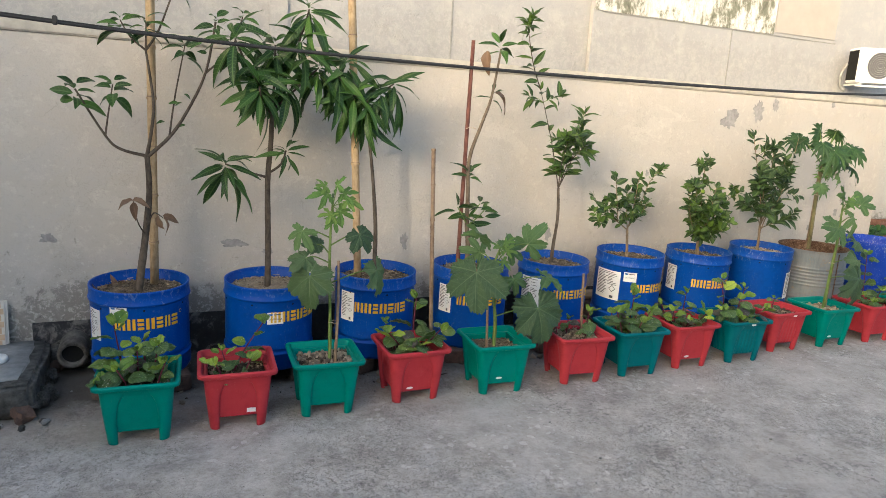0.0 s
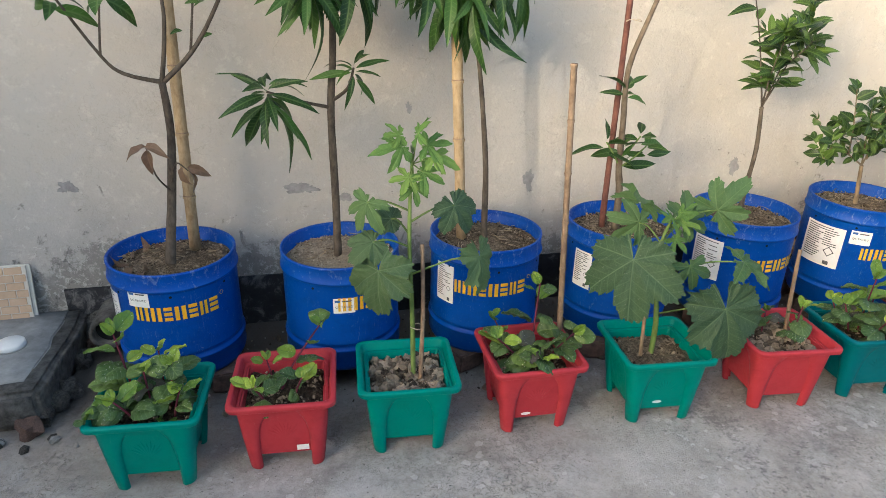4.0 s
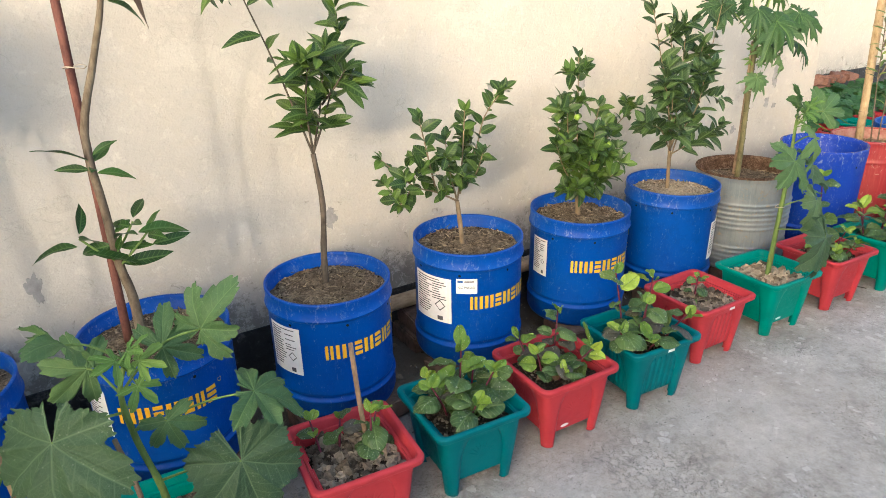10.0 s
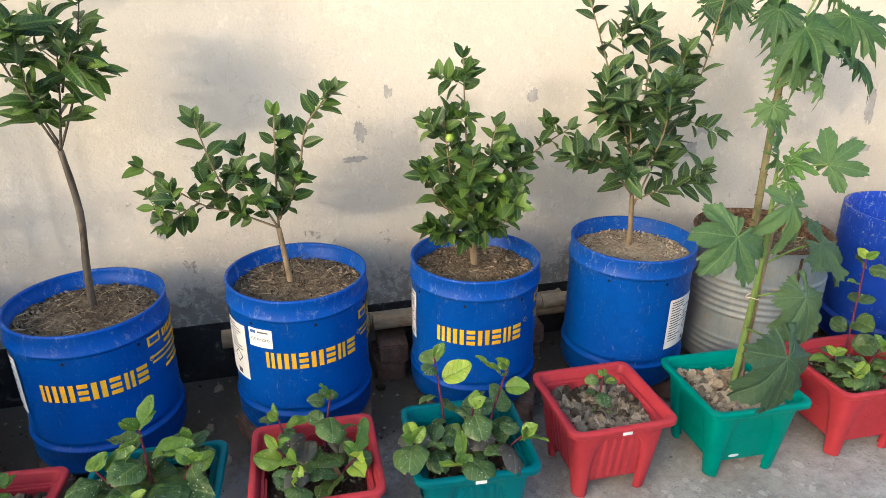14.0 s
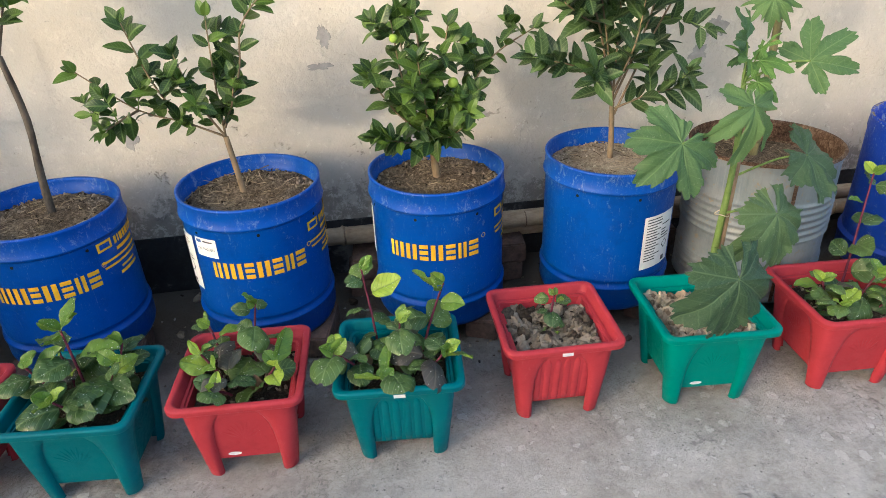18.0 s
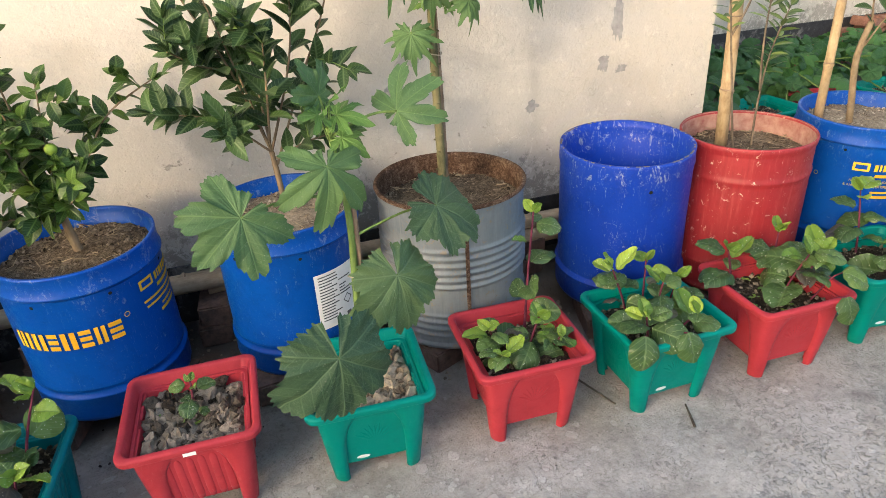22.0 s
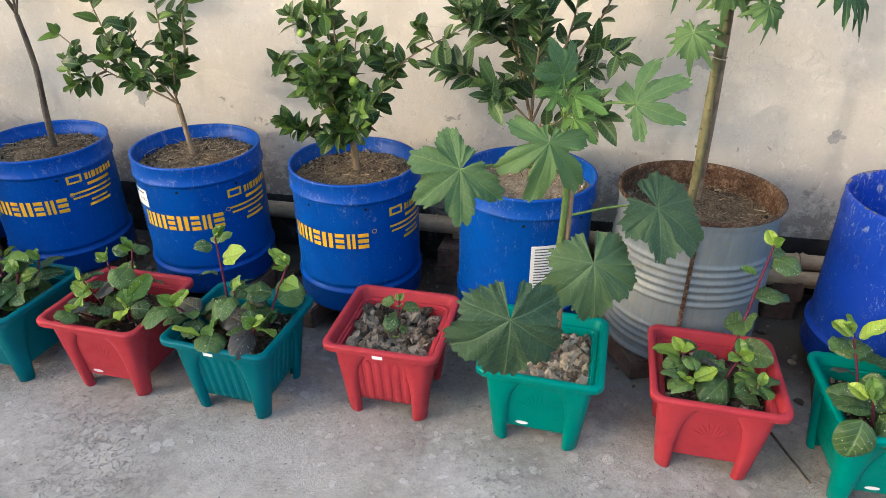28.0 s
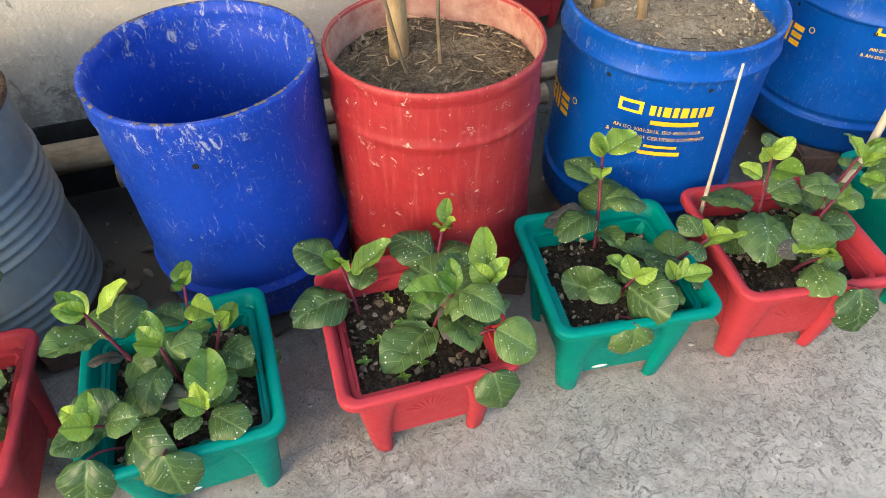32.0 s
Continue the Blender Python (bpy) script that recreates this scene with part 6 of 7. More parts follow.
def citrus(i, label, trunk, boughs, n, s=1.0, r0=0.011, mat=None, meshes=None, fruit=(), name="citrus_tree", seed=0, r1=0.004, twigs=3, tw=0.1, lift=0.3):
    """A small tree: trunk, boughs, side twigs and leaves."""
    rr = random.Random(seed or i)
    n = int(n * 1.35)
    s = s * 1.12
    t = tree(i, name, label)
    mat = mat or M_BARKTAN
    meshes = meshes or CITRUS
    limb("trunk", trunk, r0, r0 * 0.7, mat, t, 8, i)
    for pts in boughs:
        line = bent(pts, 3)
        limb("branch", pts, r1, r1 * 0.45, mat, t, 6)
        twig_leaves(t, line, n, meshes, rr, s, 0.2, 0.9, lift)
        for k in range(twigs):
            q = line[int(len(line) * rr.uniform(0.3, 0.95))]
            d = Vector((rr.uniform(-1, 1), rr.uniform(-1, 0.7), rr.uniform(-0.1, 0.9))).normalized() * tw * rr.uniform(0.6, 1.2)
            tip = q + d
            limb("twig", [q, q + d * 0.5 + Vector((0, 0, 0.008)), tip], r1 * 0.5, r1 * 0.3, M_GREENSTEM, t, 5)
            twig_leaves(t, [q, q.lerp(tip, 0.5), tip], max(3, n // 2), meshes, rr, s * 0.9, 0.2, 0.9, lift)
    for p, r in fruit:
        b = rough_lump(int(r * 9999), 2, 0.05)
        part("fruit", b, M_LIME, t, "small green-yellow fruit", True, Matrix.Translation(p) @ Matrix.Scale(r, 4))
    return t


M_LIME = grainy("lime_skin", (0.16, 0.26, 0.03), (0.26, 0.34, 0.05), 60, 0.45, 0.1, 0.001)
M_POME = grainy("pomegranate_skin", (0.12, 0.06, 0.02), (0.22, 0.17, 0.035), 20, 0.45, 0.1, 0.001)

citrus(5, "slender citrus tree with dark glossy leaves on upright branches", [(2.425, 3.36, 0.46), (2.43, 3.36, 0.62), (2.445, 3.36, 0.8), (2.43, 3.36, 0.98)],
       [[(2.43, 3.36, 0.98), (2.38, 3.34, 1.12), (2.32, 3.33, 1.3), (2.22, 3.32, 1.56)], [(2.22, 3.32, 1.56), (2.15, 3.31, 1.7), (2.09, 3.3, 1.9)], [(2.43, 3.36, 0.98), (2.46, 3.34, 1.12), (2.48, 3.33, 1.25)],
        [(2.43, 3.36, 0.98), (2.5, 3.35, 1.15), (2.55, 3.34, 1.36)], [(2.43, 3.36, 1.0), (2.4, 3.3, 1.15), (2.41, 3.27, 1.28)], [(2.47, 3.34, 1.14), (2.5, 3.29, 1.2), (2.53, 3.27, 1.25)]], 9, 0.95, 0.012, M_BARK, SLENDER, twigs=2, tw=0.1, lift=0.15)
citrus(6, "open citrus tree with thin spreading branches and fresh tips", [(3.01, 3.34, 0.49), (3.0, 3.34, 0.58), (2.985, 3.34, 0.71)],
       [[(2.985, 3.34, 0.71), (2.88, 3.32, 0.77), (2.77, 3.3, 0.82), (2.64, 3.28, 0.94)], [(2.88, 3.32, 0.77), (2.83, 3.28, 0.9), (2.79, 3.27, 1.06)], [(2.985, 3.34, 0.71), (2.93, 3.3, 0.84), (2.9, 3.28, 0.97)],
        [(2.985, 3.34, 0.71), (2.99, 3.31, 0.86), (3.0, 3.3, 1.06)], [(2.99, 3.33, 0.74), (3.06, 3.32, 0.9), (3.09, 3.3, 1.03), (3.17, 3.29, 1.12)], [(2.77, 3.3, 0.82), (2.72, 3.26, 0.8), (2.68, 3.24, 0.78)], [(2.985, 3.33, 0.75), (3.03, 3.28, 0.82), (3.05, 3.26, 0.9)]],
       9, 0.82, 0.0115, twigs=2, tw=0.08)
citrus(7, "dense citrus bush with glossy leaves and small limes", [(3.62, 3.33, 0.49), (3.612, 3.33, 0.56), (3.605, 3.33, 0.65)],
       [[(3.605, 3.33, 0.65), (3.5, 3.3, 0.75), (3.42, 3.27, 0.88)], [(3.605, 3.33, 0.65), (3.53, 3.31, 0.82), (3.5, 3.3, 1.02)], [(3.605, 3.33, 0.65), (3.58, 3.32, 0.9), (3.56, 3.31, 1.2)], [(3.605, 3.33, 0.65), (3.63, 3.3, 0.82), (3.66, 3.28, 1.0)],
        [(3.605, 3.33, 0.67), (3.72, 3.32, 0.8), (3.8, 3.31, 0.9), (3.92, 3.31, 0.97)], [(3.605, 3.33, 0.65), (3.58, 3.24, 0.78), (3.56, 3.2, 0.92)], [(3.605, 3.33, 0.66), (3.68, 3.27, 0.74), (3.74, 3.24, 0.82)], [(3.6, 3.33, 0.7), (3.55, 3.38, 0.85), (3.52, 3.4, 1.0)],
        [(3.61, 3.33, 0.64), (3.54, 3.25, 0.67), (3.47, 3.2, 0.7)], [(3.61, 3.33, 0.66), (3.64, 3.24, 0.68), (3.68, 3.2, 0.72)]],
       12, 0.82, 0.015, twigs=3, tw=0.09, fruit=(((3.66, 3.22, 0.85), 0.016), ((3.5, 3.24, 0.98), 0.013)))
citrus(8, "bushy tree with oblong dark leaves set in pairs", [(4.2, 3.33, 0.5), (4.198, 3.33, 0.6), (4.19, 3.33, 0.72)],
       [[(4.19, 3.33, 0.72), (4.12, 3.31, 0.97), (4.04, 3.3, 1.15), (3.95, 3.29, 1.36)], [(4.19, 3.33, 0.72), (4.14, 3.3, 0.95), (4.06, 3.28, 1.26)], [(4.19, 3.33, 0.72), (4.18, 3.3, 1.0), (4.17, 3.29, 1.24)], [(4.19, 3.33, 0.72), (4.28, 3.31, 0.98), (4.31, 3.3, 1.2)],
        [(4.2, 3.33, 0.68), (4.3, 3.34, 0.9), (4.4, 3.33, 1.12), (4.44, 3.32, 1.36)], [(4.19, 3.33, 0.72), (4.07, 3.29, 0.84), (3.97, 3.26, 0.88)], [(4.2, 3.33, 0.7), (4.3, 3.29, 0.75), (4.4, 3.27, 0.77)], [(4.19, 3.33, 0.75), (4.2, 3.22, 0.92), (4.21, 3.2, 1.05)], [(4.12, 3.31, 0.97), (4.05, 3.25, 1.0), (3.98, 3.22, 1.05)]],
       12, 1.0, 0.011, None, GUAVA, (), "leafy_tree", twigs=2, tw=0.13, lift=0.5)

t9 = tree(9, "papaya_plant", "young papaya with a ringed green trunk and lobed leaves")
limb("trunk", [(4.69, 3.29, 0.46), (4.695, 3.29, 0.6), (4.69, 3.29, 0.85), (4.69, 3.29, 1.12), (4.7, 3.29, 1.2)], 0.0145, 0.0105, M_PAPAYA, t9, 10)
for k in range(34):
    z = 0.52 + k * 0.019
    a = k * 2.4
    part("leaf_scar", rough_lump(300 + k % 3, 1, 0.3), M_PAPAYA, t9, "", True, pose(4.692 + 0.0115 * math.cos(a), 3.29 + 0.0115 * math.sin(a), z) @ Matrix.Diagonal((0.007, 0.007, 0.0035, 1)))
for (x, y, z), R, up in (((4.63, 3.16, 1.28), 0.15, (-0.1, -0.75, 0.65)), ((4.78, 3.15, 1.31), 0.13, (0.15, -0.7, 0.7)), ((4.85, 3.27, 1.27), 0.11, (0.4, -0.6, 0.7)), ((4.93, 3.23, 1.165), 0.105, (0.6, -0.6, 0.55)), ((4.6, 3.2, 1.03), 0.066, (-0.2, -0.9, 0.3)),
                         ((4.57, 3.22, 1.33), 0.1, (-0.4, -0.6, 0.7)), ((4.7, 3.36, 1.42), 0.13, (0, -0.4, 0.9)), ((4.5, 3.36, 1.36), 0.11, (-0.4, -0.3, 0.9)), ((4.77, 3.2, 1.1), 0.055, (0.2, -0.9, 0.3)), ((4.66, 3.2, 1.16), 0.07, (-0.1, -0.9, 0.4)), ((4.84, 3.33, 1.42), 0.1, (0.3, -0.4, 0.9)), ((4.74, 3.2, 1.2), 0.075, (0.2, -0.9, 0.3))):
    foot = Vector((4.692, 3.285, min(1.19, z - 0.02 if z < 1.15 else 1.17)))
    limb("leaf_stalk", [foot, foot.lerp(Vector((x, y, z)), 0.55) + Vector((0, 0, 0.02)), (x, y, z)], 0.005, 0.003, M_GREENSTEM, t9, 6)
    d = (Vector((x, y, z)) - foot)
    d.z = -0.02
    put_leaf(t9, PAPAYA if R > 0.08 else PAPAYA_YOUNG, (x, y, z), d + Vector((0, -0.08, -0.1 if R > 0.08 else -0.3)), rg, R * (1.15 if R > 0.08 else 1.5), up)
for k in range(10):
    a = k * 2.4
    put_leaf(t9, OKRA_YOUNG, (4.695 + 0.03 * math.cos(a), 3.27 + 0.03 * math.sin(a), 1.08 + 0.012 * k), (math.cos(a), math.sin(a) - 0.4, 0.5), rg, 0.035)

t11 = tree(11, "pomegranate_plant", "thin pomegranate plant with narrow leaves and one fruit")
for pts in ([(5.685, 3.13, 0.52), (5.66, 3.13, 0.62), (5.6, 3.13, 0.92), (5.555, 3.12, 1.1), (5.5, 3.11, 1.3)], [(5.6, 3.13, 0.93), (5.63, 3.11, 1.02), (5.65, 3.1, 1.14), (5.63, 3.09, 1.34)], [(5.75, 3.13, 0.53), (5.745, 3.13, 0.68), (5.76, 3.13, 0.85), (5.8, 3.12, 1.0)],
            [(5.745, 3.13, 0.74), (5.72, 3.12, 0.88), (5.71, 3.11, 1.02), (5.72, 3.1, 1.32)], [(5.555, 3.12, 1.1), (5.58, 3.1, 1.2), (5.6, 3.09, 1.36)], [(5.71, 3.11, 1.02), (5.76, 3.09, 1.12), (5.79, 3.08, 1.28)]):
    limb("stem", pts, 0.0045, 0.002, M_REDBARK, t11, 6)
    twig_leaves(t11, bent(pts, 3)[3:], 26, POMEGRANATE, rg, 1.15, 0.35, 0.9, 0.2)
fr = part("fruit", rough_lump(77, 3, 0.06), M_POME, t11, "ripening yellow-green pomegranate", True, pose(5.62, 3.05, 1.18) @ Matrix.Diagonal((0.026, 0.026, 0.025, 1)))
part("calyx", mesh_from("calyx", *lathe([(0.008, 0), (0.006, -0.008), (0.01, -0.016)], 6), M_POME), M_POME, t11, at=pose(5.62, 3.05, 1.157))

citrus(12, "small tree with a crooked pale trunk and long leaves", [(6.24, 3.18, 0.46), (6.22, 3.18, 0.6), (6.19, 3.18, 0.78), (6.22, 3.18, 0.9)],
       [[(6.22, 3.18, 0.9), (6.19, 3.17, 1.0), (6.17, 3.16, 1.1)], [(6.21, 3.18, 0.82), (6.27, 3.16, 0.93), (6.33, 3.14, 1.03)], [(6.17, 3.17, 1.02), (6.1, 3.15, 1.1), (6.05, 3.14, 1.16)], [(6.2, 3.17, 1.0), (6.24, 3.16, 1.15), (6.25, 3.15, 1.3)]],
       6, 1.15, 0.014, None, GUAVA, (), "leafy_tree", twigs=0)
citrus(13, "leafy citrus tree with a forked trunk and broad crown", [(7.0, 3.31, 0.46), (6.985, 3.31, 0.62), (6.97, 3.31, 0.78)],
       [[(6.97, 3.31, 0.78), (6.88, 3.3, 0.92), (6.8, 3.28, 1.06)], [(6.97, 3.31, 0.78), (6.94, 3.3, 0.98), (6.9, 3.28, 1.2)], [(6.97, 3.31, 0.78), (7.05, 3.3, 0.95), (7.08, 3.28, 1.18)], [(6.97, 3.31, 0.8), (7.14, 3.3, 0.92), (7.26, 3.28, 1.05)], [(6.97, 3.31, 0.8), (7.1, 3.24, 0.95), (7.16, 3.2, 1.12)],
        [(6.97, 3.31, 0.8), (6.9, 3.24, 0.98), (6.86, 3.2, 1.14)], [(6.94, 3.3, 0.98), (6.75, 3.28, 1.15), (6.66, 3.27, 1.24)], [(7.05, 3.3, 0.95), (7.2, 3.28, 1.15), (7.28, 3.27, 1.3)]],
       12, 1.15, 0.014, twigs=2, tw=0.12)
citrus(14, "bushy citrus tree with bright green leaves", [(7.68, 3.33, 0.46), (7.67, 3.33, 0.6), (7.69, 3.33, 0.75)],
       [[(7.69, 3.33, 0.75), (7.6, 3.3, 0.95), (7.5, 3.28, 1.1)], [(7.69, 3.33, 0.75), (7.7, 3.3, 1.0), (7.66, 3.28, 1.3)], [(7.69, 3.33, 0.75), (7.8, 3.3, 0.95), (7.9, 3.28, 1.15)], [(7.69, 3.33, 0.75), (7.72, 3.24, 0.9), (7.75, 3.2, 1.1)], [(7.69, 3.33, 0.8), (7.58, 3.26, 1.05), (7.55, 3.22, 1.25)]],
       12, 1.2, 0.013, twigs=2, tw=0.12)
citrus(15, "young bushy citrus tree in the last drum", [(8.3, 3.33, 0.46), (8.3, 3.33, 0.65)],
       [[(8.3, 3.33, 0.65), (8.2, 3.3, 0.85), (8.12, 3.28, 1.05)], [(8.3, 3.33, 0.65), (8.3, 3.3, 0.9), (8.28, 3.28, 1.2)], [(8.3, 3.33, 0.65), (8.4, 3.3, 0.85), (8.5, 3.28, 1.05)]], 11, 1.2, 0.012, twigs=2, tw=0.12)

# ---- poles and stakes ----
bamboo("bamboo_pole", (0.125, 3.45, 0.45), (0.15, 3.5, 2.1), 0.021, M_BAMBOO, "straight dry bamboo pole standing in a drum", 6)
bamboo("bamboo_pole", (1.16, 3.36, 0.45), (1.085, 3.4, 2.2), 0.021, M_BAMBOO, "tall dry bamboo pole beside the mango stem", 7)
bamboo("bamboo_pole", (5.685, 3.2, 0.5), (5.66, 3.24, 1.9), 0.0215, M_BAMBOO, "thick pale bamboo pole in the red drum", 5)
bamboo("bamboo_pole", (6.165, 3.26, 0.5), (6.165, 3.28, 1.75), 0.0165, M_BAMBOO, "pale bamboo pole standing in a drum", 4)
bamboo("bamboo_pole", (7.62, 3.4, 0.45), (7.5, 3.44, 1.8), 0.018, M_BAMBOO, "pale bamboo pole standing in a drum", 4)


def stick(pts, r0, r1, mat, label, name="wooden_stake"):
    s = thing(name, pose(0, 0, 0), label, "stick")
    limb("shaft", pts, r0, r1, mat, s, 7)
    return s


bamboo("wooden_stake", (1.445, 2.94, 0.0), (1.385, 2.91, 1.222), 0.0105, M_STICK, "thin dry bamboo stake standing between the pots", 6, "", 8)
stick([(1.765, 3.35, 0.48), (1.775, 3.36, 1.0), (1.79, 3.37, 1.8)], 0.013, 0.011, M_REDSTICK, "dark red painted wooden stake tied to a sapling")
stick([(4.72, 3.33, 0.46), (4.715, 3.32, 0.8), (4.7, 3.31, 1.18)], 0.009, 0.008, M_STICK, "brown support stick behind the papaya")
stick([(0.885, 2.79, 0.2), (0.89, 2.775, 0.5), (0.885, 2.765, 0.715)], 0.008, 0.006, M_STICK, "dry bamboo stick supporting the okra")
stick([(1.69, 2.79, 0.2), (1.675, 2.78, 0.4), (1.655, 2.77, 0.55)], 0.007, 0.006, M_STICK, "short dry stick beside the okra")
stick([(2.29, 2.8, 0.2), (2.275, 2.8, 0.4), (2.265, 2.8, 0.58)], 0.008, 0.007, M_STICK, "short split stick in the pot")
stick([(4.33, 2.83, 0.2), (4.325, 2.82, 0.5), (4.325, 2.81, 0.79)], 0.008, 0.007, M_STICK, "dry bamboo stick supporting the okra")
stick([(6.267, 2.86, 0.2), (6.252, 2.86, 0.42), (6.238, 2.86, 0.605)], 0.005, 0.0025, M_WHITESTICK, "thin pointed pale stick")
stick([(6.5, 2.78, 0.2), (6.56, 2.78, 0.4), (6.535, 2.78, 0.9), (6.52, 2.78, 1.35)], 0.009, 0.007, M_WHITESTICK, "peeled pale wooden stick")
# twig ties
for x, y, z, r in ((1.79, 3.33, 1.32, 0.028), (4.31, 2.82, 0.55, 0.018), (0.87, 2.79, 0.42, 0.018), (4.69, 3.3, 0.95, 0.026)):
    vv, ff = [], []
    loop = bent([(x + r * math.cos(a), y + r * math.sin(a), z + 0.004 * math.sin(2 * a)) for a in (2 * math.pi * k / 8 for k in range(9))], 2)
    tie = thing("string_tie", pose(0, 0, 0), "knotted string tie round stem and stick", "string")
    part("loop", tube(loop, [0.0016] * len(loop), 5, "loop", M_WHITESTICK), M_WHITESTICK, tie)

# ---- okra plants ----


def okra(label, stem, leaves, young, seed, r=0.009, grow=1.28):
    rr = random.Random(seed)
    t = thing("okra_plant", pose(0, 0, 0), label, "plant", "okra plants")
    line = bent(stem, 5)
    limb("stem", stem, r, r * 0.45, M_GREENSTEM, t, 8, seed)
    for (x, y, z), R, d, up in leaves:
        p = Vector((x, y, z))
        # the stalk leaves the stem a little under the leaf
        foot = min(line, key=lambda q: abs(q.z - (z - 0.05)) + (0 if q.z < z + 0.1 else 1))
        limb("leaf_stalk", [foot, foot.lerp(p, 0.6) + Vector((0, 0, 0.015)), p], 0.0035, 0.0025, M_GREENSTEM, t, 5)
        put_leaf(t, OKRA_MID if z > stem[-1][2] - 0.16 and R < 0.12 else OKRA, p, d, rr, R * grow, Vector(up) + Vector((rr.uniform(-0.35, 0.35), rr.uniform(-0.1, 0.3), rr.uniform(-0.2, 0.3))), rr.uniform(-18, 18))
    top = Vector(stem[-1])
    for k, (dx, dz, R) in enumerate(young):
        p = top + Vector((dx * 0.4, -0.02 - 0.01 * (k % 3), dz))
        limb("leaf_stalk", [top - Vector((0, 0, 0.03)), p], 0.002, 0.0015, M_GREENSTEM, t, 5)
        put_leaf(t, OKRA_YOUNG, p, (dx, -0.04, dz * 0.6 - 0.01), rr, R * 1.2, (0, -0.7, 0.7), 0)
    for k in range(7):
        b = blade("bud", 0.03, 0.008, L_OKRA, "lance", 0.4, -0.2, 0, k, 5)
        put_leaf(t, [b], top, (rr.uniform(-0.5, 0.5), rr.uniform(-0.6, 0.2), 1), rr, 1.0, name="bud")
    return t


UPC = (0, -0.75, 0.66)
okra("okra plant with pale green lobed leaves and buds", [(0.865, 2.81, 0.2), (0.86, 2.8, 0.45), (0.85, 2.79, 0.7), (0.853, 2.79, 0.88), (0.86, 2.79, 0.99)],
     [((0.745, 2.72, 0.66), 0.105, (-0.15, -0.3, -1), UPC), ((1.065, 2.76, 0.665), 0.09, (0.25, -0.25, -1), UPC), ((0.985, 2.78, 0.83), 0.075, (0.5, -0.3, -0.75), UPC), ((0.725, 2.79, 0.85), 0.07, (-0.5, -0.3, -0.7), UPC),
      ((0.735, 2.76, 0.735), 0.06, (-0.7, -0.4, -0.3), UPC), ((0.8, 2.83, 0.78), 0.05, (-0.8, 0.1, 0.1), UPC)],
     [(0.1, 0.03, 0.06), (-0.09, 0.03, 0.06), (0.02, 0.07, 0.055), (0.07, -0.05, 0.06), (-0.04, -0.06, 0.05), (0.13, 0.0, 0.055), (-0.1, 0.06, 0.045), (0.0, -0.09, 0.05)], 31)
okra("broad okra plant with large dark lobed leaves", [(1.735, 2.8, 0.2), (1.73, 2.79, 0.35), (1.7, 2.78, 0.52), (1.69, 2.77, 0.66), (1.715, 2.77, 0.74)],
     [((1.545, 2.68, 0.65), 0.135, (-0.25, -0.45, -0.8), UPC), ((1.9, 2.66, 0.45), 0.125, (0.15, -0.35, -1), UPC), ((1.61, 2.8, 0.8), 0.08, (-0.2, -0.5, 0.5), UPC), ((1.885, 2.78, 0.76), 0.085, (0.35, -0.3, 0.7), UPC),
      ((1.965, 2.7, 0.6), 0.09, (0.9, -0.3, -0.35), UPC), ((1.765, 2.7, 0.6), 0.06, (0.2, -0.4, -0.8), UPC), ((1.64, 2.84, 0.71), 0.075, (-0.7, 0.1, 0.2), UPC), ((1.8, 2.82, 0.72), 0.075, (0.6, 0, 0.3), UPC)],
     [(0.06, 0.0, 0.05), (-0.05, 0.02, 0.05), (0.02, 0.04, 0.045), (0.03, -0.06, 0.05)], 32, 0.011, 1.42)
okra("tall okra with a hanging leaf and pale new growth", [(4.3, 2.82, 0.2), (4.305, 2.815, 0.45), (4.312, 2.81, 0.7), (4.3, 2.805, 0.85), (4.29, 2.8, 0.93)],
     [((4.215, 2.56, 0.51), 0.14, (0.03, -0.3, -1), (0, -0.85, 0.5)), ((4.39, 2.71, 0.59), 0.12, (0.2, -0.4, -0.85), UPC), ((4.53, 2.83, 0.69), 0.11, (0.8, -0.1, -0.45), UPC), ((4.08, 2.66, 0.82), 0.11, (-0.75, -0.35, -0.55), UPC),
      ((4.265, 2.7, 0.88), 0.105, (-0.05, -0.45, -0.85), UPC), ((4.44, 2.78, 0.95), 0.088, (0.5, -0.2, 0.6), UPC), ((4.28, 2.8, 1.0), 0.07, (-0.25, -0.2, 0.9), UPC)],
     [(0.05, 0.03, 0.05), (-0.05, 0.04, 0.05), (0.01, 0.06, 0.045), (0.06, -0.02, 0.045)], 33, 0.011)

# ---- vine spinach ----


